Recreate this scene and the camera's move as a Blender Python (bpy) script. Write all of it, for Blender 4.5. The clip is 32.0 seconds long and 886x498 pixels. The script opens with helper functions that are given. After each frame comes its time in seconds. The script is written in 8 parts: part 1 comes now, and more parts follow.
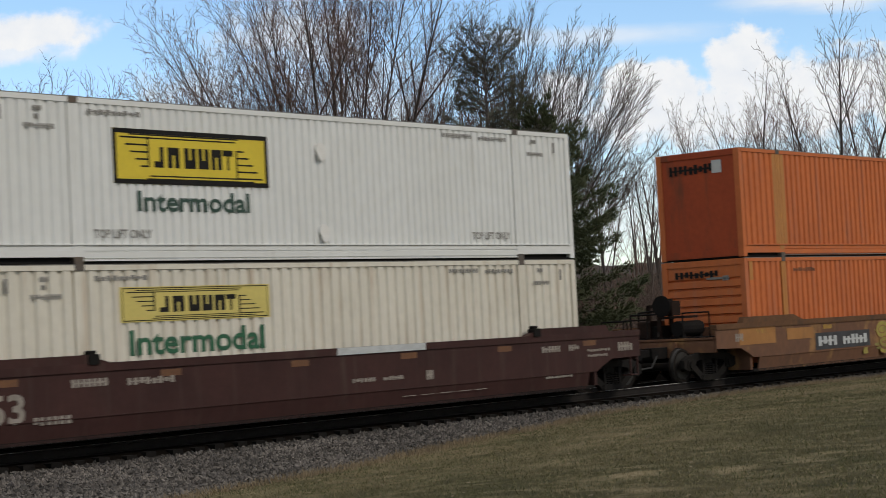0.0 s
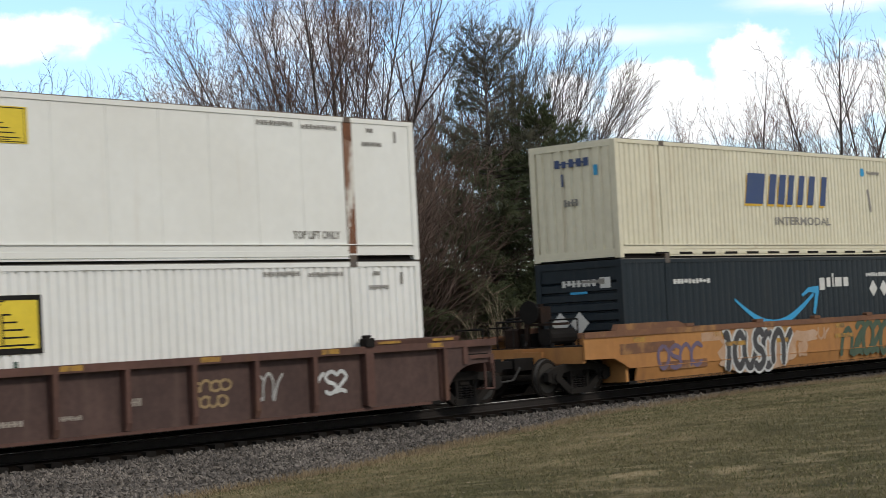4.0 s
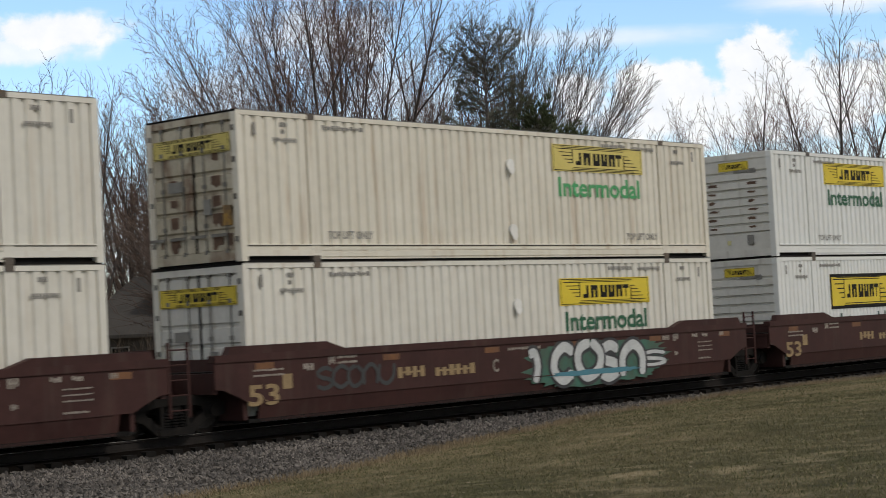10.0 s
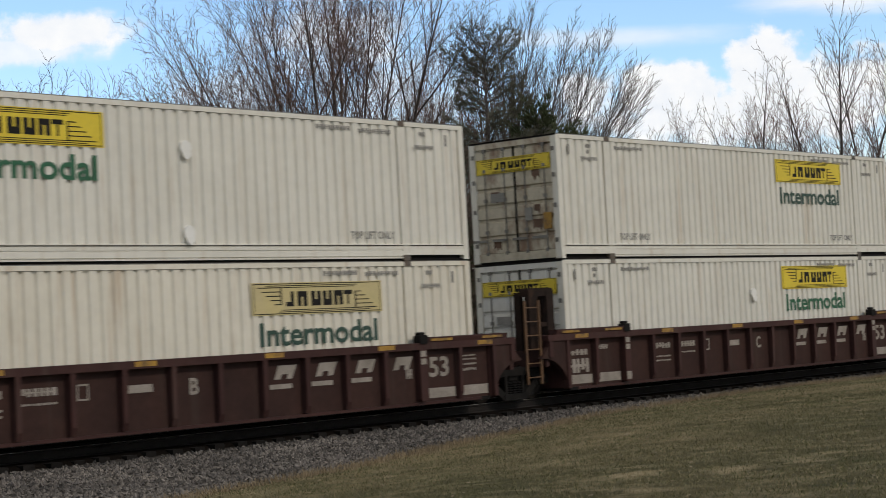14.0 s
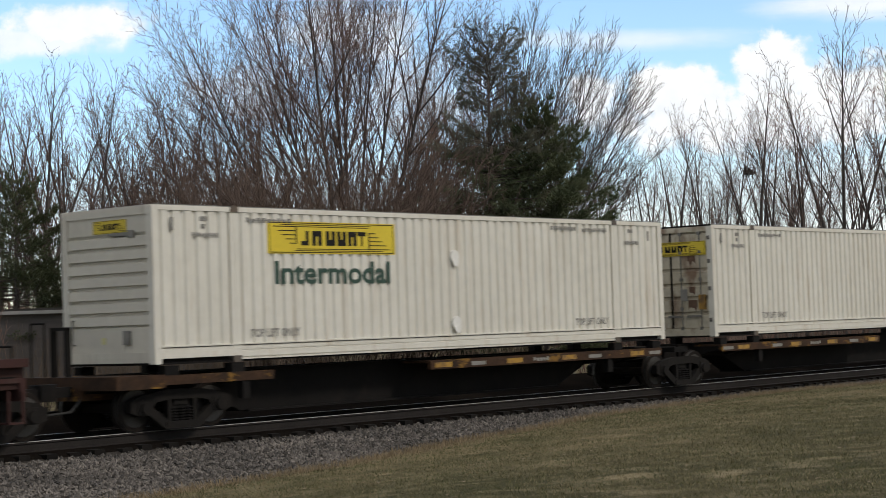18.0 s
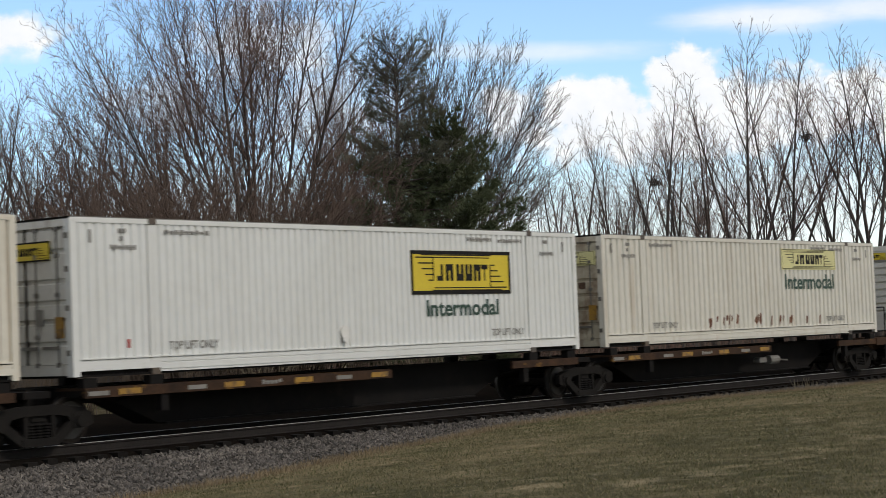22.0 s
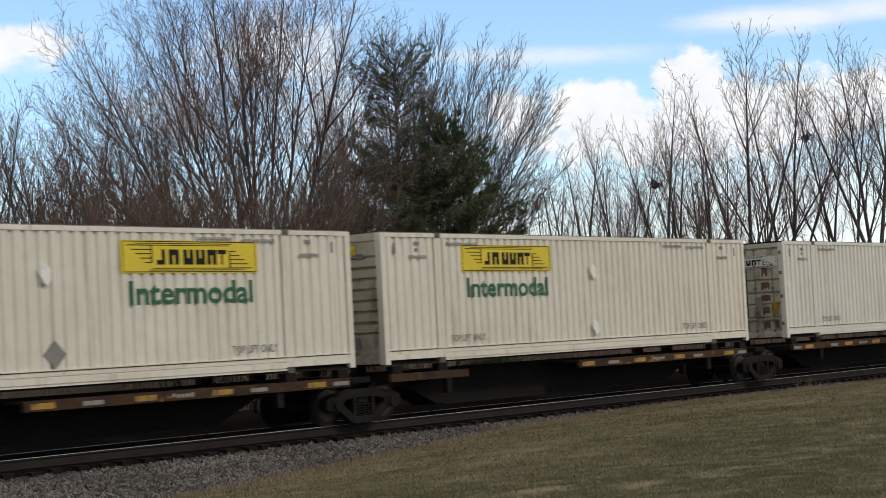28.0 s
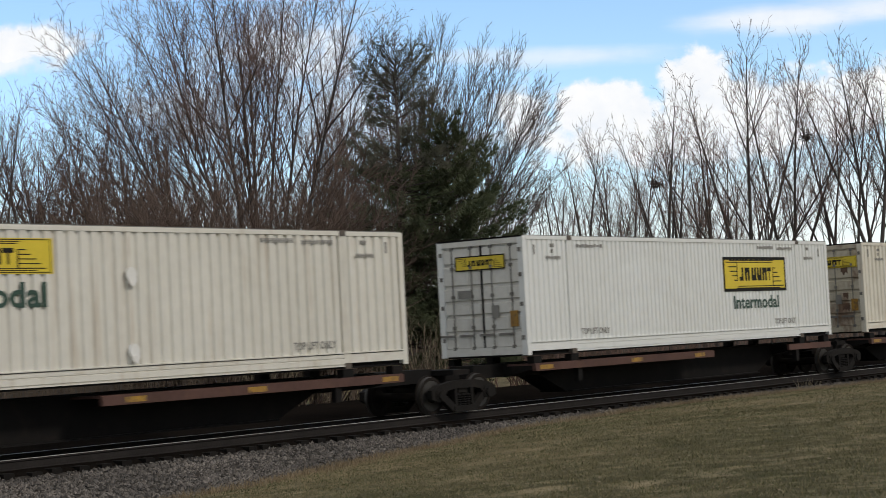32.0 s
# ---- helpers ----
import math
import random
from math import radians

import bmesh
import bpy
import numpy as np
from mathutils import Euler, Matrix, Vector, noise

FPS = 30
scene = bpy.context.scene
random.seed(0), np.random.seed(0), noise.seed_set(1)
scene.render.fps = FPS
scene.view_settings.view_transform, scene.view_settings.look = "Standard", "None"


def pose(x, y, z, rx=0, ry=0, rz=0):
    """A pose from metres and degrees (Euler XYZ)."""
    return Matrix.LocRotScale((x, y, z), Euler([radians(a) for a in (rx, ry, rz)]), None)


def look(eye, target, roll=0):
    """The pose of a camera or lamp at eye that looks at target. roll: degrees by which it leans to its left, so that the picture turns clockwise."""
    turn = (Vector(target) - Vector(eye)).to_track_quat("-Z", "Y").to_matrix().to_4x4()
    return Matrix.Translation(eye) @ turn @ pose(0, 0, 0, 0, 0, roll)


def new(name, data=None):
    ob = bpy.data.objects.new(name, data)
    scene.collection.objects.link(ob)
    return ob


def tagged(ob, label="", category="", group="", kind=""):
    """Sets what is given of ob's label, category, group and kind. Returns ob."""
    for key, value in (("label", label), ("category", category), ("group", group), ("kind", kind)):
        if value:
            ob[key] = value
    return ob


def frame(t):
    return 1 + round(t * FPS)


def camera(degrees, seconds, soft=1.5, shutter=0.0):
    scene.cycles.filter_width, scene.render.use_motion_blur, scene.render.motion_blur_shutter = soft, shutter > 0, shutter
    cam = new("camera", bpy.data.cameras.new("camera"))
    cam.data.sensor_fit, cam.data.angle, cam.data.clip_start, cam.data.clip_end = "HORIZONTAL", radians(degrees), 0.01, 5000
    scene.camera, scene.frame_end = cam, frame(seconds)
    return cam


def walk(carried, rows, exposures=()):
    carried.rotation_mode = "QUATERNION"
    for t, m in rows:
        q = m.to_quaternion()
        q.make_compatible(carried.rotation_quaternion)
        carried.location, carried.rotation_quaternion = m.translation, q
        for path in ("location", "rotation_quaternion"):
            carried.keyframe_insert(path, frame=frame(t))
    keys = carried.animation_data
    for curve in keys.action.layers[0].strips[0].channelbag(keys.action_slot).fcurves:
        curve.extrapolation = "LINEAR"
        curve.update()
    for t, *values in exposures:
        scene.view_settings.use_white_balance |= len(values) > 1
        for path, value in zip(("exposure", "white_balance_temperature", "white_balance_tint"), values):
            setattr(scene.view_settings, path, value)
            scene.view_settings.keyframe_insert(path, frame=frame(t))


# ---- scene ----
# ---------------------------------------------------------------- camera
cam = camera(27.465, 32.0, soft=0.6, shutter=0.2)
EYE = Vector((0.0, -24.914, 1.753))


def aim(yaw, pitch, roll):
    a, b = radians(yaw), radians(pitch)
    return look(EYE, EYE + 50 * Vector((math.sin(a) * math.cos(b), math.cos(a) * math.cos(b), math.sin(b))), roll)


walk(cam, [(t, aim(*a)) for t, a in (
    (0.0, (49.323, 2.415, -2.995)), (8.0, (49.323, 2.415, -2.995)), (16.5, (49.323, 2.415, -2.995)),
    (17.0, (49.355, 2.431, -2.937)), (17.5, (49.291, 2.383, -2.21)), (18.0, (49.335, 2.368, -1.93)),
    (18.5, (49.735, 2.567, -1.921)), (19.0, (51.179, 2.515, -1.876)), (19.5, (52.041, 2.524, -1.925)),
    (20.0, (52.448, 2.526, -1.95)), (20.5, (52.732, 2.533, -1.974)), (21.0, (52.541, 2.719, -2.015)),
    (21.5, (52.384, 2.62, -2.034)), (22.0, (52.236, 2.616, -2.243)), (22.5, (52.145, 2.627, -2.106)),
    (23.0, (52.214, 2.732, -2.772)), (23.5, (52.199, 2.755, -2.917)), (28.0, (52.199, 2.762, -2.932)),
    (32.0, (52.187, 2.757, -2.942)))],
     [(0.0, -0.1), (1.0, 0.24), (2.0, 0.27), (3.0, 0.32), (5.5, 0.4), (6.0, 0.42), (7.0, 0.06), (8.0, 0.1), (9.0, 0.1), (10.0, 0.04), (12.0, -0.06), (13.0, 0.16), (14.0, 0.0), (17.0, 0.1), (18.0, 0.1), (20.0, 0.0), (21.0, 0.05), (24.0, 0.02), (32.0, 0.02)])

# ---------------------------------------------------------------- world, sun, exposure
SUN = Vector((0.15, -0.74, 0.62)).normalized()
world = bpy.data.worlds.new("sky")
scene.world = world
world.use_nodes = True
wt = world.node_tree
wn, wl = wt.nodes, wt.links
sky = wn.new("ShaderNodeTexSky")
sky.sky_type, sky.sun_disc = "NISHITA", False
sky.sun_elevation, sky.sun_rotation = math.asin(SUN.z), math.atan2(SUN.x, SUN.y)
sky.air_density, sky.dust_density, sky.ozone_density = 1.0, 0.0, 4.0
clear = wn["Background"]
clear.inputs["Strength"].default_value = 0.18
wl.new(sky.outputs[0], clear.inputs["Color"])
# broken cloud deck overhead, out of view, added to whiten the fill light
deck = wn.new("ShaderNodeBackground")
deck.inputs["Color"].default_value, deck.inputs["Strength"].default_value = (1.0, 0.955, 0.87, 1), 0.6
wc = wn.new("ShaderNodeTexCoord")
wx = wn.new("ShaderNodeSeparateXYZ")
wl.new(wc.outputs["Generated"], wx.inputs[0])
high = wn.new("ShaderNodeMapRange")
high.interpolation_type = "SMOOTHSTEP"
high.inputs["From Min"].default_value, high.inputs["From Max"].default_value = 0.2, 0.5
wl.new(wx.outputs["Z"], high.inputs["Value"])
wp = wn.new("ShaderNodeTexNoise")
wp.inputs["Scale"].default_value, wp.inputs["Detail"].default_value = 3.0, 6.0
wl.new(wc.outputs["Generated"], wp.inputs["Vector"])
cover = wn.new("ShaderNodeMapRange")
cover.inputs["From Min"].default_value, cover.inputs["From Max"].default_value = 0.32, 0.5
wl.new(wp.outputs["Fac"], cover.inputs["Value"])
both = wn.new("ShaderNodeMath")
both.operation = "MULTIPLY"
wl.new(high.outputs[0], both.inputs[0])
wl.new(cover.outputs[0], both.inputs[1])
# unseen low cloud banks added all round for fill; open sky beyond the trees
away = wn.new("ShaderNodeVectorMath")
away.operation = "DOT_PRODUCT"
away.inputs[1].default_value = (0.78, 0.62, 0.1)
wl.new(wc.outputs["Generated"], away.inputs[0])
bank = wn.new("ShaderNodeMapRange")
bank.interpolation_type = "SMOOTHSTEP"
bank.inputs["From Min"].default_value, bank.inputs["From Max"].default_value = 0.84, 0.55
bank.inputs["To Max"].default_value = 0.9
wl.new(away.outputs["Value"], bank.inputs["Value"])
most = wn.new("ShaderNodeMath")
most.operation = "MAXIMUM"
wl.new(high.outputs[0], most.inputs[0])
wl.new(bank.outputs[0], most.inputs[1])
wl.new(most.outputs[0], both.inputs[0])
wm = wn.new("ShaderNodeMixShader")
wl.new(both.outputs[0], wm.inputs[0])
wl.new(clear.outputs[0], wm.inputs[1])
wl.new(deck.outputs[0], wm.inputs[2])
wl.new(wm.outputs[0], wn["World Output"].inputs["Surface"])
lamp = bpy.data.lights.new("sun", "SUN")
lamp.energy, lamp.angle, lamp.color = 1.28, radians(8), (1.0, 0.91, 0.79)
sun = new("sun", lamp)
sun.matrix_world = look(SUN * 100, (0, 0, 0))


# ---------------------------------------------------------------- materials
def ramp(nt, a, lo, hi, soft=False):
    n = nt.nodes.new("ShaderNodeMapRange")
    n.inputs["From Min"].default_value, n.inputs["From Max"].default_value = lo, hi
    n.interpolation_type = "SMOOTHSTEP" if soft else "LINEAR"
    nt.links.new(a, n.inputs["Value"])
    return n.outputs["Result"]


def mix(nt, fac, a, b, kind="MIX"):
    n = nt.nodes.new("ShaderNodeMix")
    n.data_type, n.blend_type = "RGBA", kind
    for socket, v in ((n.inputs["Factor"], fac), (n.inputs["A"], a), (n.inputs["B"], b)):
        if isinstance(v, (int, float)):
            socket.default_value = v
        elif isinstance(v, tuple):
            socket.default_value = (*v, 1)
        else:
            nt.links.new(v, socket)
    return n.outputs["Result"]


def grain(nt, scale, stretch=(1, 1, 1), detail=5, rough=0.6, shift=True):
    c = nt.nodes.new("ShaderNodeTexCoord")
    m = nt.nodes.new("ShaderNodeMapping")
    m.inputs["Scale"].default_value = stretch
    n = nt.nodes.new("ShaderNodeTexNoise")
    n.inputs["Scale"].default_value, n.inputs["Detail"].default_value, n.inputs["Roughness"].default_value = scale, detail, rough
    nt.links.new(c.outputs["Object"], m.inputs["Vector"])
    if shift:
        o = nt.nodes.new("ShaderNodeObjectInfo")
        k = nt.nodes.new("ShaderNodeMath")
        k.operation = "MULTIPLY"
        k.inputs[1].default_value = 37.0
        nt.links.new(o.outputs["Random"], k.inputs[0])
        v = nt.nodes.new("ShaderNodeVectorMath")
        nt.links.new(m.outputs[0], v.inputs[0])
        nt.links.new(k.outputs[0], v.inputs[1])
        nt.links.new(v.outputs[0], n.inputs["Vector"])
    else:
        nt.links.new(m.outputs[0], n.inputs["Vector"])
    return n.outputs["Fac"]


def surface(name, c1, c2, scale, rough=0.6, metal=0.0, fine=0.15, fscale=None, stain=None, bump=0.0, bscale=None,
            stretch=(1, 1, 1), vary=0.0, shift=True, spec=0.5):
    """c1 to c2 by a broad noise, a fine one on top; stain: (colour, scale, stretch, from, to, strength)."""
    m = bpy.data.materials.new(name)
    m.use_nodes = True
    nt = m.node_tree
    b = nt.nodes["Principled BSDF"]
    col = mix(nt, ramp(nt, grain(nt, scale, stretch, shift=shift), 0.32, 0.68), c1, c2)
    f = grain(nt, fscale or scale * 9, stretch, 3, shift=shift)
    dark = tuple(1 - fine for _ in range(3))
    col = mix(nt, 1.0, col, mix(nt, ramp(nt, f, 0.3, 0.7), dark, (1, 1, 1)), "MULTIPLY")
    if stain:
        sc, ss, st, lo, hi, k = stain
        s = ramp(nt, grain(nt, ss, st, 6, 0.65, shift), lo, hi, True)
        w = nt.nodes.new("ShaderNodeMath")
        w.operation = "MULTIPLY"
        w.inputs[1].default_value = k
        nt.links.new(s, w.inputs[0])
        col = mix(nt, w.outputs[0], col, sc)
    if vary:
        o = nt.nodes.new("ShaderNodeObjectInfo")
        col = mix(nt, 1.0, col, mix(nt, o.outputs["Random"], (1 - vary, 1 - vary, 1 - vary), (1, 1, 1)), "MULTIPLY")
    nt.links.new(col, b.inputs["Base Color"])
    rr = nt.nodes.new("ShaderNodeMapRange")
    rr.inputs["To Min"].default_value, rr.inputs["To Max"].default_value = max(rough - 0.1, 0.05), min(rough + 0.12, 1)
    nt.links.new(f, rr.inputs["Value"])
    nt.links.new(rr.outputs[0], b.inputs["Roughness"])
    b.inputs["Metallic"].default_value = metal
    b.inputs["Specular IOR Level"].default_value = spec
    if bump:
        bn = nt.nodes.new("ShaderNodeBump")
        bn.inputs["Strength"].default_value, bn.inputs["Distance"].default_value = bump, 0.02
        nt.links.new(grain(nt, bscale or scale * 6, (1, 1, 1), 4, shift=shift), bn.inputs["Height"])
        nt.links.new(bn.outputs[0], b.inputs["Normal"])
    return m


ST = (2.2, 2.2, 0.16)                      # vertical streaks
M = {}
M["white"] = surface("white_paint", (0.75, 0.765, 0.755), (0.7, 0.71, 0.69), 0.5, 0.5, fine=0.05, stain=((0.4, 0.38, 0.33), 1.6, ST, 0.55, 0.85, 0.5))
M["cream"] = surface("cream_paint", (0.725, 0.69, 0.6), (0.655, 0.62, 0.53), 0.5, 0.55, fine=0.08, stain=((0.42, 0.3, 0.19), 1.9, ST, 0.5, 0.78, 0.65))
M["ivory"] = surface("ivory_paint", (0.715, 0.695, 0.63), (0.65, 0.63, 0.565), 0.5, 0.55, fine=0.07, stain=((0.44, 0.35, 0.25), 1.9, ST, 0.5, 0.8, 0.6))
M["pale"] = surface("pale_grey_paint", (0.66, 0.63, 0.55), (0.58, 0.55, 0.48), 0.5, 0.55, fine=0.07, stain=((0.35, 0.31, 0.25), 1.6, ST, 0.52, 0.85, 0.5))
M["reefer"] = surface("reefer_white", (0.74, 0.76, 0.74), (0.69, 0.7, 0.67), 0.4, 0.4, fine=0.05, stain=((0.4, 0.3, 0.2), 1.2, ST, 0.6, 0.9, 0.5))
M["orange"] = surface("orange_paint", (0.61, 0.178, 0.058), (0.52, 0.15, 0.054), 0.5, 0.6, fine=0.12, stain=((0.42, 0.17, 0.1), 1.6, ST, 0.48, 0.75, 0.7), spec=0.15)
M["orange_end"] = surface("darker_red_orange_paint", (0.44, 0.085, 0.032), (0.36, 0.07, 0.03), 0.8, 0.6, fine=0.15, stain=((0.16, 0.06, 0.035), 1.3, (1.5, 1.5, 0.3), 0.52, 0.72, 0.8), spec=0.15)
M["orange_post"] = surface("orange_post_paint", (0.5, 0.215, 0.05), (0.42, 0.17, 0.042), 0.8, 0.6, fine=0.12)
M["beige"] = surface("beige_paint", (0.69, 0.66, 0.52), (0.61, 0.58, 0.45), 0.5, 0.55, fine=0.08, stain=((0.36, 0.27, 0.16), 1.6, ST, 0.52, 0.85, 0.55))
M["navy"] = surface("navy_paint", (0.012, 0.02, 0.028), (0.018, 0.026, 0.034), 0.5, 0.45, fine=0.15, stain=((0.06, 0.06, 0.055), 1.6, ST, 0.5, 0.85, 0.5), spec=0.15)
M["door"] = surface("weathered_door", (0.58, 0.53, 0.42), (0.47, 0.42, 0.32), 0.8, 0.6, fine=0.2, stain=((0.15, 0.075, 0.04), 1.7, (1, 1, 0.5), 0.47, 0.68, 0.85))
M["door_clean"] = surface("door_grey", (0.7, 0.69, 0.65), (0.62, 0.61, 0.57), 0.8, 0.55, fine=0.1, stain=((0.2, 0.15, 0.1), 1.4, ST, 0.54, 0.78, 0.6))
M["steel_grey"] = surface("galvanised_rod", (0.26, 0.25, 0.23), (0.15, 0.14, 0.125), 3, 0.55, 0.4, fine=0.2)
M["casting"] = surface("corner_casting", (0.09, 0.085, 0.08), (0.14, 0.1, 0.07), 4, 0.7, fine=0.3)
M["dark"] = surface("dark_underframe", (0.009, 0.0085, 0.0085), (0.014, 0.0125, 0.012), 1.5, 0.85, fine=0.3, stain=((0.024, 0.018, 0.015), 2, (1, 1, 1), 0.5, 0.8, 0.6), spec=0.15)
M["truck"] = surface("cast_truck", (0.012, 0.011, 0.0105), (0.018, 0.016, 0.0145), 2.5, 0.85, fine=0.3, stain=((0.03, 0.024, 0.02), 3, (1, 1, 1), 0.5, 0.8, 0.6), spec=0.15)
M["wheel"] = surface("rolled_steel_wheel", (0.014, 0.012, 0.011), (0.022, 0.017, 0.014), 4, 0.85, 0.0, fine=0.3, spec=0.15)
M["tread"] = surface("polished_steel", (0.75, 0.74, 0.72), (0.62, 0.61, 0.6), 3, 0.55, 1.0, fine=0.1)
M["wheel_rim"] = surface("worn_wheel_tread", (0.09, 0.085, 0.08), (0.06, 0.055, 0.05), 3, 0.5, 0.6, fine=0.2)
M["brown"] = surface("brown_car_paint", (0.125, 0.068, 0.056), (0.085, 0.048, 0.041), 0.9, 0.6, fine=0.2, stain=((0.11, 0.06, 0.036), 1.6, (1.4, 1.4, 0.5), 0.5, 0.78, 0.7), spec=0.15)
M["maroon"] = surface("maroon_car_paint", (0.064, 0.029, 0.026), (0.045, 0.021, 0.0195), 0.9, 0.6, fine=0.2, stain=((0.085, 0.06, 0.05), 1.5, ST, 0.5, 0.8, 0.6), spec=0.15)
M["rustbrown"] = surface("rusty_brown_car_paint", (0.165, 0.085, 0.043), (0.115, 0.058, 0.031), 0.9, 0.65, fine=0.25, stain=((0.05, 0.036, 0.03), 1.3, (1, 1, 0.8), 0.5, 0.7, 0.7), spec=0.15)
# Recessed plates: rib paint copied darker, the recess's shade put into the colour.
M["rust_plate"] = surface("shaded_rusty_plate", (0.058, 0.035, 0.026), (0.036, 0.025, 0.021), 0.9, 0.7, fine=0.3, stain=((0.11, 0.055, 0.03), 1.2, (1, 1, 0.7), 0.5, 0.7, 0.7), spec=0.15)
M["grey_brown_plate"] = surface("faded_brown_plate", (0.1, 0.064, 0.057), (0.07, 0.046, 0.042), 0.9, 0.7, fine=0.25, stain=((0.13, 0.09, 0.075), 1.4, ST, 0.52, 0.8, 0.6), spec=0.15)
M["brown_plate"] = surface("shaded_brown_plate", (0.055, 0.027, 0.022), (0.036, 0.019, 0.017), 0.9, 0.7, fine=0.3, stain=((0.06, 0.042, 0.034), 1.4, ST, 0.5, 0.8, 0.6), spec=0.15)
M["ttx"] = surface("tan_yellow_car_paint", (0.42, 0.21, 0.075), (0.33, 0.155, 0.055), 0.6, 0.6, fine=0.15, stain=((0.17, 0.09, 0.05), 1.3, ST, 0.48, 0.85, 0.7), spec=0.15)
M["ttx_dark"] = surface("faded_tan_car_paint", (0.2, 0.1, 0.058), (0.14, 0.075, 0.05), 0.7, 0.65, fine=0.2, stain=((0.34, 0.19, 0.075), 1.1, (1, 1, 0.7), 0.52, 0.66, 0.7), spec=0.15)
M["spine_rust"] = surface("rusty_spine_paint", (0.085, 0.045, 0.025), (0.035, 0.022, 0.016), 1.6, 0.75, fine=0.4, stain=((0.26, 0.14, 0.03), 1.5, (1, 1, 2), 0.57, 0.66, 0.75), spec=0.15)
M["yellow"] = surface("yellow_panel", (0.72, 0.56, 0.035), (0.66, 0.5, 0.03), 1.5, 0.5, fine=0.08)
M["yellow_faded"] = surface("faded_yellow_panel", (0.66, 0.55, 0.16), (0.6, 0.5, 0.14), 1.5, 0.6, fine=0.1)
M["yellow_pale"] = surface("sun_bleached_panel", (0.72, 0.68, 0.34), (0.67, 0.64, 0.33), 1.5, 0.6, fine=0.1)
M["yellow_old"] = surface("worn_yellow_panel", (0.56, 0.47, 0.22), (0.52, 0.44, 0.24), 1.5, 0.6, fine=0.12)
M["white_logo"] = surface("bleached_panel", (0.7, 0.68, 0.6), (0.66, 0.64, 0.56), 1.5, 0.6, fine=0.06)
M["black"] = surface("black_lettering", (0.012, 0.012, 0.012), (0.024, 0.022, 0.02), 3, 0.6, fine=0.2, spec=0.1)
M["green"] = surface("green_lettering", (0.015, 0.12, 0.055), (0.02, 0.1, 0.05), 3, 0.5, fine=0.15)
M["green_bright"] = surface("bright_green_lettering", (0.06, 0.36, 0.13), (0.08, 0.32, 0.12), 3, 0.5, fine=0.15)
M["green_dark"] = surface("dark_green_lettering", (0.02, 0.06, 0.045), (0.03, 0.07, 0.05), 3, 0.5, fine=0.15)
M["stencil"] = surface("grey_stencil", (0.2, 0.195, 0.18), (0.27, 0.26, 0.24), 3, 0.6, fine=0.2)
M["stencil_white"] = surface("white_stencil", (0.36, 0.32, 0.28), (0.24, 0.21, 0.18), 3, 0.6, fine=0.25)
M["stencil_tan"] = surface("tan_stencil", (0.34, 0.24, 0.12), (0.26, 0.18, 0.09), 3, 0.6, fine=0.25)
M["reflector"] = surface("yellow_reflector", (0.48, 0.27, 0.03), (0.3, 0.16, 0.03), 3, 0.5, fine=0.3, stain=((0.1, 0.06, 0.03), 4, (1, 1, 1), 0.48, 0.62, 0.8))
M["reflector_dim"] = surface("sooty_amber_reflector", (0.2, 0.085, 0.03), (0.13, 0.055, 0.025), 3, 0.6, fine=0.3)
M["red_mark"] = surface("red_mark", (0.45, 0.06, 0.04), (0.36, 0.05, 0.04), 3, 0.5, fine=0.2)
M["vent_white"] = surface("white_vent_paint", (0.79, 0.785, 0.76), (0.71, 0.7, 0.67), 3, 0.45, fine=0.06)
M["placard"] = surface("white_placard", (0.6, 0.61, 0.6), (0.52, 0.53, 0.52), 3, 0.5, fine=0.1)
M["deep_blue"] = surface("blue_lettering", (0.02, 0.05, 0.16), (0.025, 0.055, 0.15), 3, 0.5, fine=0.1)
M["edge_gold"] = surface("gold_edge", (0.6, 0.38, 0.02), (0.55, 0.33, 0.02), 3, 0.5, fine=0.1)
M["cyan"] = surface("light_blue_stripe", (0.02, 0.3, 0.58), (0.02, 0.27, 0.53), 2, 0.5, fine=0.05)
M["spray_white"] = surface("white_spray_paint", (0.6, 0.62, 0.62), (0.45, 0.47, 0.48), 3, 0.5, fine=0.2)
M["spray_black"] = surface("black_spray_paint", (0.025, 0.025, 0.03), (0.05, 0.05, 0.055), 3, 0.6, fine=0.2)
M["spray_teal"] = surface("green_spray_paint", (0.045, 0.15, 0.11), (0.06, 0.085, 0.06), 2.5, 0.6, fine=0.2)
M["spray_blue"] = surface("blue_spray_paint", (0.06, 0.25, 0.33), (0.08, 0.22, 0.28), 3, 0.6, fine=0.3)
M["spray_green"] = surface("dark_green_spray_paint", (0.035, 0.07, 0.045), (0.05, 0.085, 0.05), 2, 0.6, fine=0.2)
M["spray_grey"] = surface("dark_grey_spray_paint", (0.045, 0.048, 0.05), (0.032, 0.034, 0.036), 2, 0.6, fine=0.2)
M["spray_silver"] = surface("silver_spray_paint", (0.44, 0.44, 0.43), (0.28, 0.28, 0.27), 3, 0.5, fine=0.2)
M["spray_rust"] = surface("orange_red_spray_paint", (0.3, 0.11, 0.04), (0.22, 0.09, 0.04), 3, 0.6, fine=0.2)
M["spray_violet"] = surface("violet_spray_paint", (0.13, 0.09, 0.16), (0.1, 0.08, 0.13), 2, 0.6, fine=0.2)
M["spray_yellow"] = surface("yellow_spray_paint", (0.42, 0.35, 0.055), (0.26, 0.2, 0.05), 3, 0.6, fine=0.2)
M["spray_olive"] = surface("olive_spray_paint", (0.3, 0.27, 0.06), (0.2, 0.17, 0.05), 3, 0.6, fine=0.25)
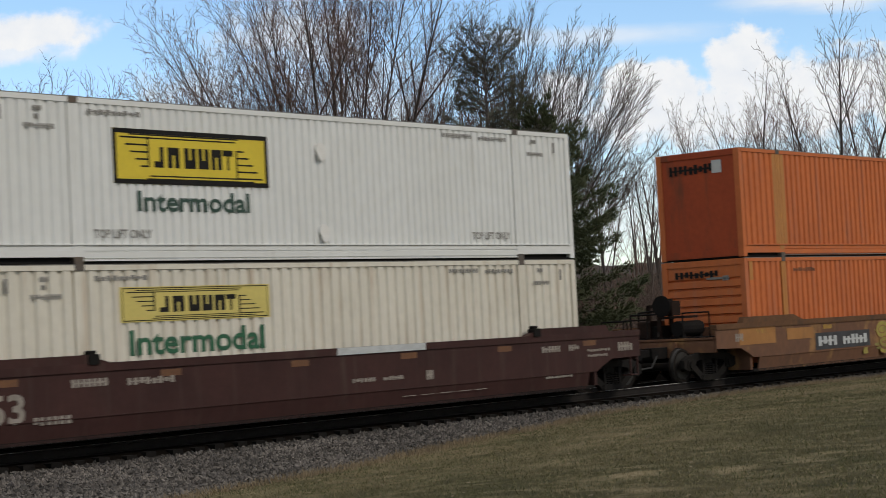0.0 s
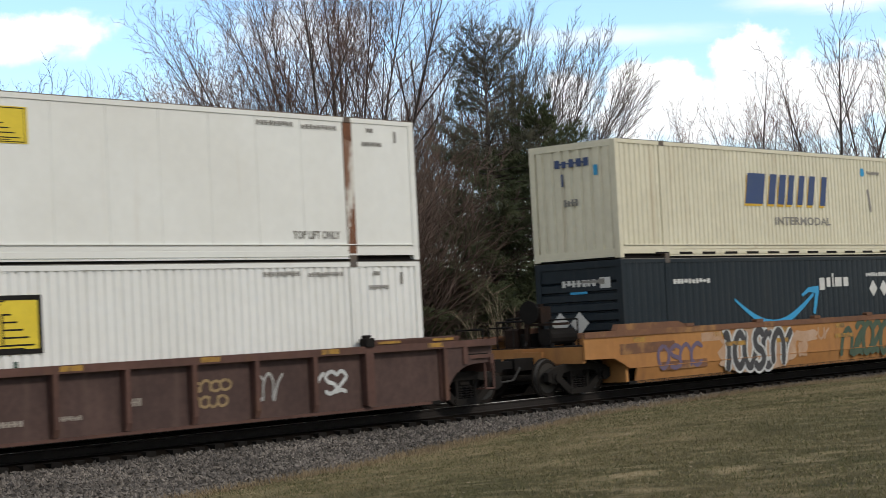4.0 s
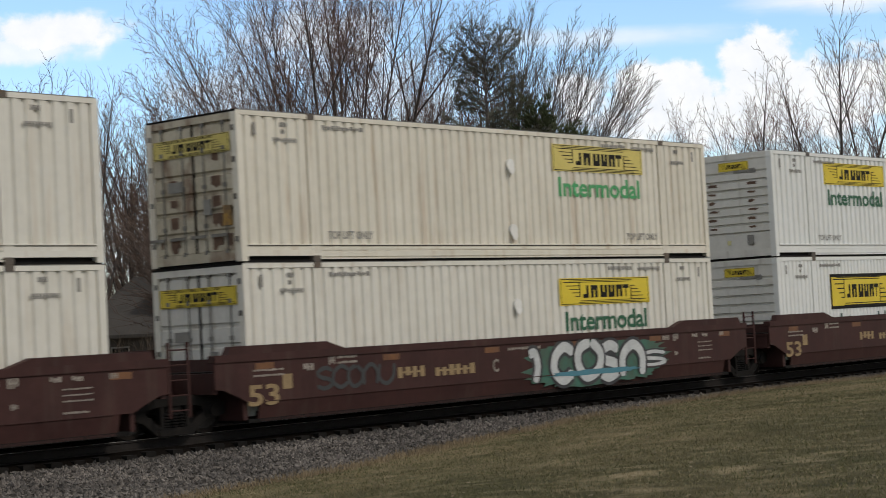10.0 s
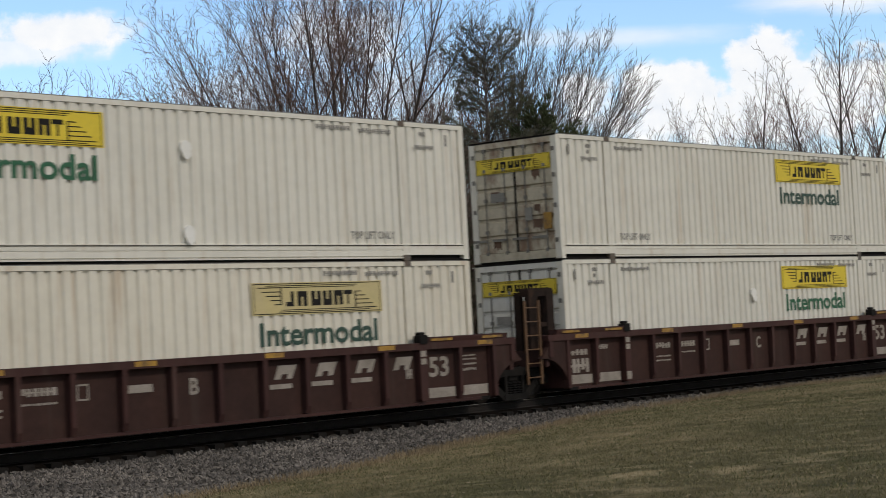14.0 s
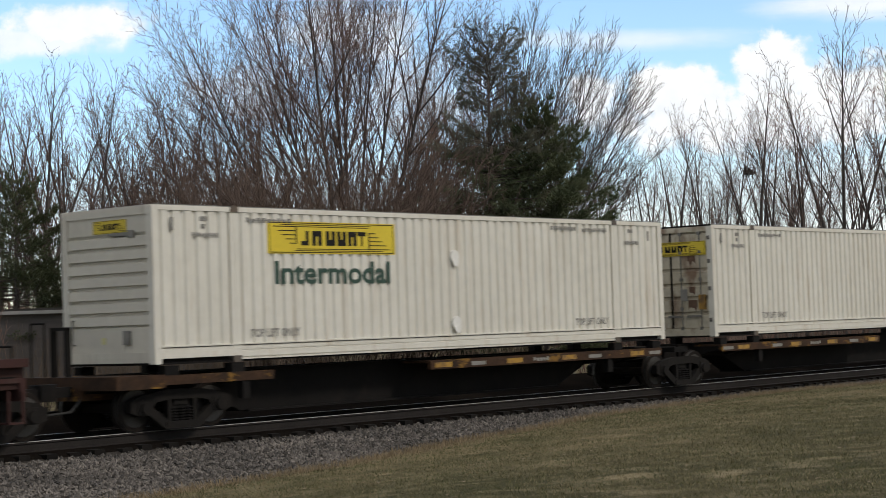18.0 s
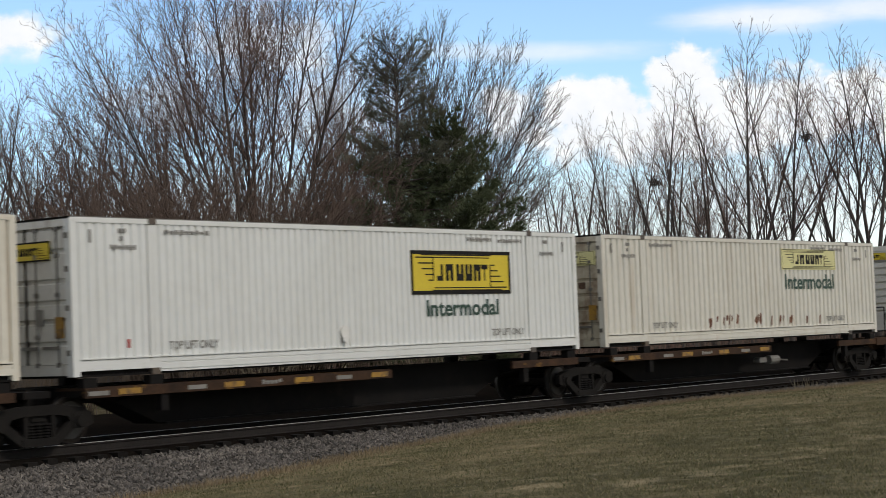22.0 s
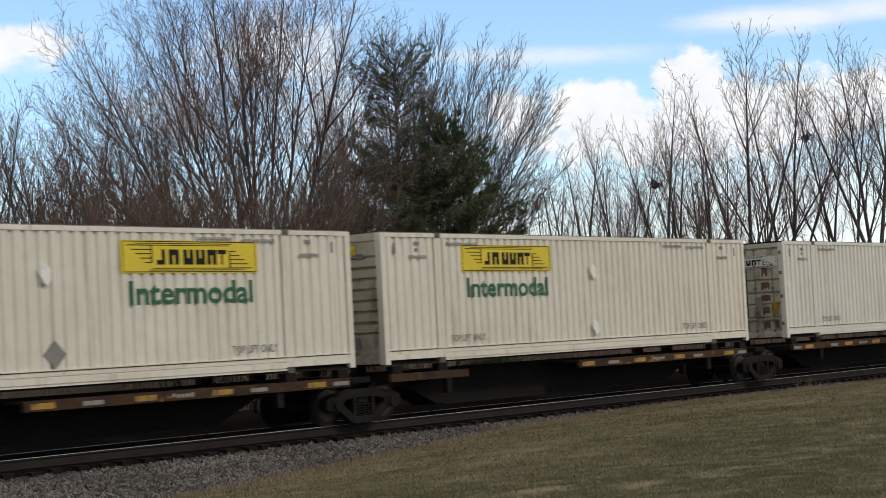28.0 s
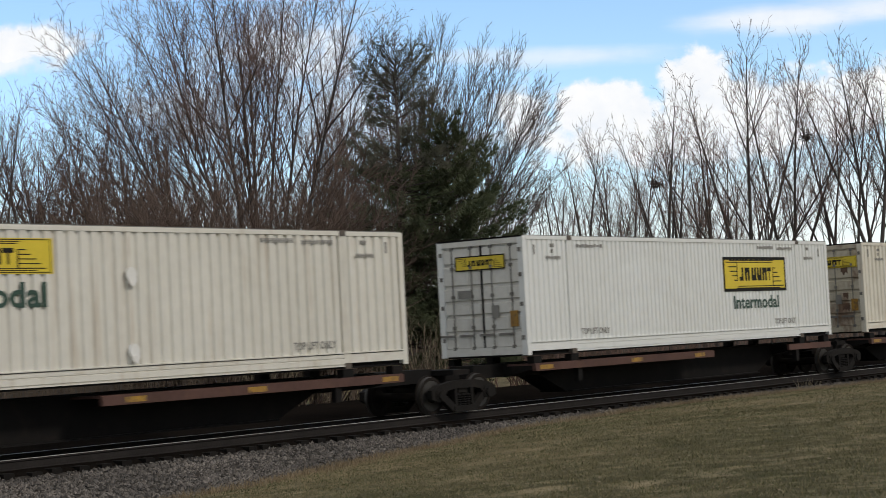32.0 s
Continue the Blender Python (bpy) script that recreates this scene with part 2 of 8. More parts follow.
M["spray_pink"] = surface("pale_pink_spray_paint", (0.46, 0.33, 0.24), (0.38, 0.22, 0.12), 2, 0.6, fine=0.2)
M["rust_dark"] = surface("dark_rust_streak", (0.19, 0.115, 0.075), (0.085, 0.048, 0.032), 4, 0.85, fine=0.35)
M["rust"] = surface("rust_streak", (0.2, 0.075, 0.03), (0.11, 0.045, 0.022), 3, 0.8, fine=0.3)
M["rubber"] = surface("tyre_rubber", (0.02, 0.02, 0.02), (0.03, 0.03, 0.03), 3, 0.8, fine=0.2)
M["rim"] = surface("wheel_rim", (0.36, 0.36, 0.35), (0.27, 0.27, 0.26), 3, 0.5, 0.3, fine=0.15)
M["red_steel"] = surface("red_chassis", (0.25, 0.04, 0.03), (0.18, 0.03, 0.025), 3, 0.6, fine=0.2)
M["ladder_yellow"] = surface("yellow_grab_iron", (0.17, 0.085, 0.035), (0.09, 0.048, 0.025), 3, 0.6, fine=0.2)
M["bark"] = surface("grey_bark", (0.15, 0.125, 0.115), (0.092, 0.078, 0.072), 1.2, 0.9, fine=0.35, bump=0.3, bscale=8, spec=0.15)
M["bark_far"] = surface("brown_bark", (0.125, 0.107, 0.1), (0.08, 0.069, 0.065), 1.2, 0.9, fine=0.3, spec=0.15)
M["twig"] = surface("brown_twigs", (0.2, 0.132, 0.108), (0.13, 0.086, 0.07), 0.6, 0.9, fine=0.2, spec=0.15)
M["twig_fine"] = surface("pale_brown_twigs", (0.16, 0.132, 0.118), (0.11, 0.091, 0.08), 0.6, 0.9, fine=0.2, spec=0.15)
M["twig_red"] = surface("reddish_twigs", (0.16, 0.118, 0.098), (0.11, 0.08, 0.067), 0.6, 0.9, fine=0.2, spec=0.15)
M["twig_pale"] = surface("pale_dry_branches", (0.27, 0.23, 0.16), (0.2, 0.17, 0.12), 0.6, 0.9, fine=0.2, spec=0.15)
M["needles"] = surface("pine_needles", (0.14, 0.155, 0.085), (0.09, 0.112, 0.06), 0.5, 0.7, fine=0.3, spec=0.15)
M["needles_brown"] = surface("greyed_needles", (0.175, 0.168, 0.125), (0.12, 0.122, 0.088), 0.5, 0.8, fine=0.3, spec=0.15)
M["rail"] = surface("rusty_rail_web", (0.032, 0.028, 0.026), (0.023, 0.02, 0.019), 2, 0.8, fine=0.3, spec=0.15)
M["tie"] = surface("creosoted_tie", (0.012, 0.0105, 0.0095), (0.022, 0.019, 0.017), 2, 0.9, fine=0.3, stretch=(1, 0.2, 1), vary=0.4, spec=0.15)
M["reefer_post"] = surface("rust_stained_post", (0.66, 0.66, 0.62), (0.6, 0.58, 0.53), 1, 0.6, fine=0.1, stain=((0.17, 0.07, 0.03), 2.2, (1.4, 1.4, 0.45), 0.42, 0.58, 0.95))
M["roof_brown"] = surface("brown_weathered_rail", (0.2, 0.14, 0.09), (0.12, 0.085, 0.06), 1.5, 0.8, fine=0.3)
M["stand"] = surface("sooty_brown_steel", (0.03, 0.018, 0.014), (0.018, 0.012, 0.01), 2, 0.8, fine=0.3, stain=((0.06, 0.032, 0.02), 2.5, (1, 1, 1), 0.5, 0.75, 0.6), spec=0.15)


# ---------------------------------------------------------------- building helpers
class Solid:
    """Collects vertices and faces of one part."""

    def __init__(self):
        self.v, self.f = [], []

    def add(self, verts, faces):
        n = len(self.v)
        self.v += verts
        self.f += [tuple(i + n for i in q) for q in faces]
        return self

    def box(self, x0, y0, z0, x1, y1, z1, c=0.0):
        if c:
            pts = [(x0 + c, z0), (x1 - c, z0), (x1, z0 + c), (x1, z1 - c), (x1 - c, z1), (x0 + c, z1), (x0, z1 - c), (x0, z0 + c)]
            return self.ext(pts, y0, y1, "y")
        return self.add([(x0, y0, z0), (x1, y0, z0), (x1, y1, z0), (x0, y1, z0), (x0, y0, z1), (x1, y0, z1), (x1, y1, z1), (x0, y1, z1)],
                        [(0, 3, 2, 1), (4, 5, 6, 7), (0, 1, 5, 4), (1, 2, 6, 5), (2, 3, 7, 6), (3, 0, 4, 7)])

    def ext(self, prof, a, b, axis):
        """A closed outline pushed along an axis; the outline is (x, z) for y, (y, z) for x and (x, y) for z."""
        n = len(prof)
        put = {"y": lambda p, s: (p[0], s, p[1]), "x": lambda p, s: (s, p[0], p[1]), "z": lambda p, s: (p[0], p[1], s)}[axis]
        verts = [put(p, a) for p in prof] + [put(p, b) for p in prof]
        faces = [tuple(range(n)), tuple(range(2 * n - 1, n - 1, -1))]
        faces += [(i, n + i, n + (i + 1) % n, (i + 1) % n) for i in range(n)]
        return self.add(verts, faces)

    def cyl(self, p, q, r, n=10, r2=None):
        p, q = Vector(p), Vector(q)
        d = (q - p).normalized()
        u = d.orthogonal().normalized()
        w = d.cross(u)
        r2 = r if r2 is None else r2
        ring = [(math.cos(2 * math.pi * i / n), math.sin(2 * math.pi * i / n)) for i in range(n)]
        verts = [tuple(p + r * (c * u + s * w)) for c, s in ring] + [tuple(q + r2 * (c * u + s * w)) for c, s in ring]
        return self.add(verts, [(i, (i + 1) % n, n + (i + 1) % n, n + i) for i in range(n)] + [tuple(range(n - 1, -1, -1)), tuple(range(n, 2 * n))])

    def lathe(self, prof, n=12, axis="z", at=(0, 0, 0)):
        """One turned body from (radius, height) steps."""
        verts = []
        for r, h in prof:
            for i in range(n):
                c, w = r * math.cos(6.28319 * i / n), r * math.sin(6.28319 * i / n)
                q = {"z": (c, w, h), "y": (c, h, w), "x": (h, c, w)}[axis]
                verts.append((q[0] + at[0], q[1] + at[1], q[2] + at[2]))
        m = len(prof)
        faces = [(j * n + i, j * n + (i + 1) % n, (j + 1) * n + (i + 1) % n, (j + 1) * n + i) for j in range(m - 1) for i in range(n)]
        return self.add(verts, faces + [tuple(range(n)), tuple(range((m - 1) * n, m * n))])

    def mesh(self, name, material, smooth=False):
        me = bpy.data.meshes.new(name)
        me.from_pydata(self.v, [], self.f)
        me.materials.append(material)
        bm = bmesh.new()
        bm.from_mesh(me)
        bmesh.ops.recalc_face_normals(bm, faces=bm.faces)
        bm.to_mesh(me)
        bm.free()
        if smooth:
            me.polygons.foreach_set("use_smooth", [True] * len(me.polygons))
        return me


STORE = {}


def part(name, shape, material, parent, label="", at=None, key=None, smooth=False):
    """Links one mesh object under a thing or a part. shape: a Solid, a mesh, or a function that builds a Solid once for its key."""
    if key is not None:
        k = (key, material.name)
        if k not in STORE:
            STORE[k] = shape().mesh(name, material, smooth)
        me = STORE[k]
    elif isinstance(shape, Solid):
        me = shape.mesh(name, material, smooth)
    else:
        me = shape
    ob = new(name, me)
    ob.parent = parent
    if at is not None:
        ob.matrix_basis = at
    if label:
        ob["label"] = label
    return ob


def box(*a):
    return Solid().box(*a)


def sheet(name, verts, faces, material, smooth=True):
    """A large mesh from arrays."""
    me = bpy.data.meshes.new(name)
    verts, faces = np.asarray(verts, np.float32), np.asarray(faces, np.int32)
    k = faces.shape[1]
    me.vertices.add(len(verts))
    me.vertices.foreach_set("co", verts.ravel())
    me.loops.add(faces.size)
    me.loops.foreach_set("vertex_index", faces.ravel())
    me.polygons.add(len(faces))
    me.polygons.foreach_set("loop_start", np.arange(0, faces.size, k, dtype=np.int32))
    me.polygons.foreach_set("use_smooth", np.full(len(faces), smooth))
    me.materials.append(material)
    me.update(calc_edges=True)
    me.validate()
    return me


LETTERS = {}


def lettering(text, width, height, material, slant=0.0):
    """A flat mesh of the words, facing -y, its lower left corner at the origin."""
    k = (text, width, height, material.name, slant)
    if k not in LETTERS:
        cu = bpy.data.curves.new("words", "FONT")
        cu.body, cu.extrude, cu.offset, cu.resolution_u = text, 0.0, 0.025, 3
        tmp = bpy.data.objects.new("words", cu)
        me = bpy.data.meshes.new_from_object(tmp)
        bpy.data.objects.remove(tmp)
        co = np.empty(len(me.vertices) * 3, np.float32)
        me.vertices.foreach_get("co", co)
        co = co.reshape(-1, 3)
        lo, hi = co.min(0), co.max(0)
        x = (co[:, 0] - lo[0]) / (hi[0] - lo[0]) * width
        z = (co[:, 1] - lo[1]) / (hi[1] - lo[1]) * height
        me.vertices.foreach_set("co", np.stack([x + slant * z, 0 * x, z], 1).astype(np.float32).ravel())
        me.materials.clear()
        me.materials.append(material)
        me.update()
        LETTERS[k] = me
    return LETTERS[k]


def plate(x0, z0, x1, z1, y, d=0.004):
    """A thin plate on a side that faces -y."""
    return Solid().box(x0, y - d, z0, x1, y, z1)


# ---------------------------------------------------------------- ground
EDGE_X = (-60, 10, 17.5, 21.5, 25.5, 28.9, 31.4, 33, 35.6, 38.5, 41.5, 44.4, 47.3, 51, 60, 200)
EDGE_Y = (-6.5, -5.6, -4.5, -3.9, -2.9, -2.23, -1.5, -1.15, -0.85, -0.58, -0.45, -0.5, -0.68, -0.75, -0.8, -0.8)


def lawn_edge(x):
    """Where the lawn meets the ballast: y along the track."""
    return float(np.interp(x, EDGE_X, EDGE_Y))


def ballast_z(y):
    near = 0.11 * min(1.0, max(0.0, (0.25 - y) / 0.35)) + 0.06 * max(0.0, -y)
    return -0.2 - near - 0.2 * min(1.5, max(0.0, y - 3.0))


def ground_z(x, y):
    e = lawn_edge(x)
    if y < e:
        z = ballast_z(e) + 0.74 * (1 - math.exp(-(e - y) / 10)) + 0.03 * noise.noise((x * 0.13, y * 0.13, 0))
        return z + 0.025 * min(1, (e - y)) * noise.noise((x * 0.7, y * 0.7, 3))
    if y < 5:
        return ballast_z(e) - 0.35 * min(1.0, (y - e)) - 0.1 * max(0, min(1, y - 3))
    return -0.75 + 0.08 * noise.noise((x * 0.07, y * 0.07, 5)) * min(1, (y - 5) / 6)


def axis_steps(lo, hi, step, reach):
    mid = list(np.arange(lo, hi + step / 2, step))
    out, s = [], step
    left, right = [lo], [hi]
    while right[-1] < reach:
        s *= 1.35
        right.append(right[-1] + s)
        left.append(left[-1] - s)
    return np.array(left[:0:-1] + mid + right[1:])


def grass_material():
    m = bpy.data.materials.new("winter_lawn")
    m.use_nodes = True
    nt = m.node_tree
    b = nt.nodes["Principled BSDF"]
    a = grain(nt, 0.24, (1.0, 1.0, 1), 5, 0.6, False)
    c = grain(nt, 0.62, (1.0, 1.0, 1), 7, 0.66, False)
    e = grain(nt, 1.7, (1.0, 1.0, 1), 8, 0.75, False)
    d = grain(nt, 34, (1, 1, 1), 6, 0.8, False)
    place = nt.nodes.new("ShaderNodeTexCoord")
    axes = nt.nodes.new("ShaderNodeSeparateXYZ")
    nt.links.new(place.outputs["Object"], axes.inputs[0])
    wet = ramp(nt, axes.outputs["Y"], -5.0, -12.0)
    lush = mix(nt, ramp(nt, a, 0.3, 0.66), (0.074, 0.073, 0.031), (0.118, 0.103, 0.05))
    col = mix(nt, ramp(nt, a, 0.4, 0.6), (0.115, 0.108, 0.052), (0.215, 0.175, 0.1))
    col = mix(nt, wet, col, lush)
    col = mix(nt, ramp(nt, c, 0.55, 0.68), col, (0.36, 0.3, 0.19))
    col = mix(nt, ramp(nt, e, 0.5, 0.72), col, (0.3, 0.255, 0.155))
    col = mix(nt, ramp(nt, e, 0.47, 0.33), col, (0.06, 0.06, 0.027))
    col = mix(nt, 1.0, col, mix(nt, ramp(nt, d, 0.3, 0.7), (0.4, 0.4, 0.38), (1.3, 1.27, 1.22)), "MULTIPLY")
    nt.links.new(col, b.inputs["Base Color"])
    b.inputs["Roughness"].default_value = 0.95
    b.inputs["Specular IOR Level"].default_value = 0.15
    bn = nt.nodes.new("ShaderNodeBump")
    bn.inputs["Strength"].default_value, bn.inputs["Distance"].default_value = 0.8, 0.04
    nt.links.new(d, bn.inputs["Height"])
    nt.links.new(bn.outputs[0], b.inputs["Normal"])
    return m


M["grass"] = grass_material()
M["straw"] = surface("dry_grass_blades", (0.34, 0.285, 0.17), (0.22, 0.19, 0.1), 0.35, 0.9, fine=0.3, fscale=5, shift=False)
M["stone"] = surface("grey_ballast_stone", (0.172, 0.155, 0.142), (0.076, 0.069, 0.064), 0.5, 0.9, fine=0.45, fscale=22, shift=False)
nt = M["stone"].node_tree
own = nt.nodes.new("ShaderNodeNewGeometry")
pb = nt.nodes["Principled BSDF"]
tone = mix(nt, 1.0, pb.inputs["Base Color"].links[0].from_socket, mix(nt, own.outputs["Random Per Island"], (0.35, 0.35, 0.35), (1.75, 1.72, 1.68)), "MULTIPLY")
nt.links.new(tone, pb.inputs["Base Color"])
M["ballast"] = surface("ballast_bed", (0.085, 0.077, 0.07), (0.055, 0.05, 0.046), 0.6, 0.95, fine=0.5, fscale=24, bump=1.0, bscale=22, shift=False, spec=0.0)

xs, ys = axis_steps(4, 60, 0.5, 3200), axis_steps(-27, 8, 0.5, 3200)
gv = [(x, y, ground_z(x, y)) for x in xs for y in ys]
ny = len(ys)
gf = [(i * ny + j, (i + 1) * ny + j, (i + 1) * ny + j + 1, i * ny + j + 1) for i in range(len(xs) - 1) for j in range(ny - 1)]
tagged(new("ground", sheet("ground", gv, gf, M["grass"])), "winter lawn, green and straw-coloured, sloping to the railway", "ground", kind="structure")

# ballast bed
rng = np.random.default_rng(4)
bx = np.concatenate([np.arange(-80, 5, 5.0), np.arange(5, 60, 0.4), np.arange(60, 400, 6.0)])
by = np.array([-7, -5, -4, -3, -2, -1, -0.1, 0.3, 1.3, 2.4, 3.0, 4.5, 18.5])
bv = [(x, y, ballast_z(y) + (0.02 * noise.noise((x * 3, y * 3, 9)))) for x in bx for y in by]
bf = [(i * 13 + j, (i + 1) * 13 + j, (i + 1) * 13 + j + 1, i * 13 + j + 1) for i in range(len(bx) - 1) for j in range(12)]
tagged(new("ballast_bed", sheet("ballast_bed", bv, bf, M["ballast"])), "grey crushed-stone ballast under the railway track", "ballast", kind="structure")


def scatter_stones(count, x0, x1, size):
    x = x0 + (x1 - x0) * rng.random(count) ** 1.25
    y = -0.02 - rng.random(count) * 5.7
    edge = np.interp(x, EDGE_X, EDGE_Y)
    keep = y > edge - np.abs(rng.normal(0, 0.12, count))
    x, y = x[keep], y[keep]
    n = len(x)
    z = -0.2 - 0.11 * np.clip((0.25 - y) / 0.35, 0, 1) - 0.06 * np.maximum(0, -y) + 0.008
    base = np.array([(1, 0, 0), (-1, 0, 0), (0, 1, 0), (0, -1, 0), (0, 0, 1), (0, 0, -1)], float)
    tri = np.array([(0, 2, 4), (2, 1, 4), (1, 3, 4), (3, 0, 4), (2, 0, 5), (1, 2, 5), (3, 1, 5), (0, 3, 5)])
    r = size * (0.5 + rng.random((n, 1, 1)))
    pts = base[None] * r * (0.55 + 0.9 * rng.random((n, 6, 1))) + rng.normal(0, 0.2, (n, 6, 3)) * r
    a = rng.random(n) * 6.28
    ca, sa = np.cos(a)[:, None], np.sin(a)[:, None]
    px, py = pts[:, :, 0] * ca - pts[:, :, 1] * sa, pts[:, :, 0] * sa + pts[:, :, 1] * ca
    out = np.stack([px + x[:, None], py + y[:, None], pts[:, :, 2] * 0.8 + z[:, None]], 2).reshape(-1, 3)
    faces = (tri[None] + 6 * np.arange(n)[:, None, None]).reshape(-1, 3)
    return sheet("ballast_stones", out, faces, M["stone"], False)


tagged(new("ballast_stones", scatter_stones(50000, 11, 52, 0.036)), "loose grey crushed stones of the track ballast", "gravel", kind="stuff")


def scatter_blades(count, x0, x1, y0, y1, tall, wide, sign):
    """Blades in drifts: sign 1 and -1 favour opposite patches."""
    x = x0 + (x1 - x0) * rng.random(count)
    y = y0 + (y1 - y0) * rng.random(count)
    keep = np.array([yy < lawn_edge(xx) + 0.12 and sign * noise.noise((xx * 0.7, yy * 0.7, 21)) + 0.35 * noise.noise((xx * 2.6, yy * 2.6, 8)) > -0.08 - 0.5 * k for xx, yy, k in zip(x, y, rng.random(count))])
    x, y = x[keep], y[keep]
    z = np.array([ground_z(xx, yy) for xx, yy in zip(x, y)]) - 0.006
    n = len(x)
    a = rng.random(n) * 6.28
    h = tall * (0.4 + rng.random(n))
    w = wide * (0.6 + rng.random(n))
    lean = rng.normal(0, 0.7, (n, 2)) * h[:, None]
    v = np.empty((n, 3, 3))
    v[:, 0] = np.stack([x - w * np.cos(a), y - w * np.sin(a), z], 1)
    v[:, 1] = np.stack([x + w * np.cos(a), y + w * np.sin(a), z], 1)
    v[:, 2] = np.stack([x + lean[:, 0], y + lean[:, 1], z + h], 1)
    return v.reshape(-1, 3)


M["blade_green"] = surface("green_grass_blades", (0.108, 0.112, 0.04), (0.075, 0.081, 0.03), 0.35, 0.9, fine=0.3, fscale=5, shift=False)
for mat_name, n1, n2, what in (("straw", 116000, 50000, "dry straw-coloured winter grass of the mown lawn"), ("blade_green", 116000, 50000, "short dull green grass of the mown lawn")):
    gb = np.concatenate([scatter_blades(n1, 11, 34, -18, -0.9, 0.034, 0.005, 1 if mat_name == "straw" else -1), scatter_blades(n2, 30, 62, -14, -0.4, 0.032, 0.008, 1 if mat_name == "straw" else -1)])
    tagged(new("lawn_grass", sheet("lawn_grass", gb, np.arange(len(gb)).reshape(-1, 3), M[mat_name], False)), what, "grass", kind="stuff")
lv = []
for i in range(820):
    x, y = 13 + 34 * rng.random(), -17 + 15.5 * rng.random() ** 0.8
    if y > lawn_edge(x) - 0.2:
        continue
    z, a, q = ground_z(x, y) + 0.02, rng.random() * 6.28, 0.012 + 0.02 * rng.random()
    c, w = math.cos(a), math.sin(a)
    for u, v, h in ((-1, -0.6, 0), (1, -0.5, 0.3), (0.8, 0.6, 0.5), (-0.9, 0.5, 0.2)):
        lv.append((x + q * (u * c - v * w), y + q * (u * w + v * c), z + q * h))
M["leaf"] = surface("dry_fallen_leaves", (0.32, 0.26, 0.18), (0.2, 0.15, 0.09), 5, 0.9, fine=0.3, shift=False)
tagged(new("leaf_litter", sheet("leaf_litter", lv, np.arange(len(lv)).reshape(-1, 4), M["leaf"], False)), "scattered dry pale leaves on the lawn", "leaves", kind="stuff")
ex = 14 + 46 * rng.random(16000)
ey = np.array([lawn_edge(x) for x in ex]) - np.abs(rng.normal(0, 0.4, len(ex))) + 0.1
ez = np.array([ground_z(x, min(y, lawn_edge(x) - 0.01)) for x, y in zip(ex, ey)])
eh, ea = 0.05 + 0.1 * rng.random(len(ex)) ** 2, rng.random(len(ex)) * 6.28
ev = np.empty((len(ex), 3, 3))
ev[:, 0] = np.stack([ex - 0.007 * np.cos(ea), ey - 0.007 * np.sin(ea), ez - 0.02], 1)
ev[:, 1] = np.stack([ex + 0.007 * np.cos(ea), ey + 0.007 * np.sin(ea), ez - 0.02], 1)
ev[:, 2] = np.stack([ex + rng.normal(0, 0.5, len(ex)) * eh, ey + rng.normal(0, 0.5, len(ex)) * eh, ez + eh], 1)
M["dead_grass"] = surface("bleached_dead_grass", (0.3, 0.23, 0.14), (0.22, 0.165, 0.1), 1.0, 0.9, fine=0.25, shift=False)
tagged(new("verge_grass", sheet("verge_grass", ev.reshape(-1, 3), np.arange(len(ex) * 3).reshape(-1, 3), M["dead_grass"], False)),
       "bleached dead grass along the edge of the ballast", "grass", kind="stuff")

# Fouled bed between the rails; its darkness also holds the shade under the train.
M["bed"] = surface("dark_bed_with_shade", (0.016, 0.013, 0.011), (0.01, 0.009, 0.008), 0.8, 0.95, fine=0.5, fscale=24, bump=0.4, bscale=22, shift=False, spec=0.0)
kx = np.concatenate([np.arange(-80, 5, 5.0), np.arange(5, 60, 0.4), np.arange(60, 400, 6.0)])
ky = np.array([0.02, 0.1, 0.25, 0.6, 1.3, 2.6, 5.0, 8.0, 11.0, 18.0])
# Columns 7 and 8 raise an added bank to darken the view under cars.
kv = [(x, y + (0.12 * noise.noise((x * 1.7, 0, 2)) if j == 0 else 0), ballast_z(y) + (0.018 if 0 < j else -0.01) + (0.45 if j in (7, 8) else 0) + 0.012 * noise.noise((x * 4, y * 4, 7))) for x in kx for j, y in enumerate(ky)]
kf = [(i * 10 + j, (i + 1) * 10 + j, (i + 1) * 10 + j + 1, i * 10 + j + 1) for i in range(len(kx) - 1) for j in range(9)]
tagged(new("track_bed", sheet("track_bed", kv, kf, M["bed"])), "dark fouled ballast between the rails and an added unseen bank beyond", "ballast", kind="structure")

# ---------------------------------------------------------------- track
track = tagged(new("railway_track"), "single railway track on dark timber ties", "railway track", kind="structure")
CY = 1.295                                   # centre line of the track
for y in (CY - 0.755, CY + 0.755):
    rail = part("rail", Solid().ext([(y - 0.07, -0.185), (y + 0.07, -0.185), (y + 0.07, -0.172), (y + 0.012, -0.155), (y + 0.012, -0.045), (y + 0.036, -0.035),
                                     (y + 0.036, -0.006), (y - 0.036, -0.006), (y - 0.036, -0.035), (y - 0.012, -0.045), (y - 0.012, -0.155), (y - 0.07, -0.172)], -90, 420, "x"),
                M["rail"], track)
    part("rail_head", Solid().ext([(y - 0.035, -0.006), (y + 0.035, -0.006), (y + 0.03, 0.0), (y - 0.03, 0.0)], -90, 420, "x"), M["tread"], rail, "polished running surface")
tie_mesh = Solid().box(-0.115, -1.32, -0.36, 0.115, 1.32, -0.187, 0.012).mesh("tie", M["tie"])
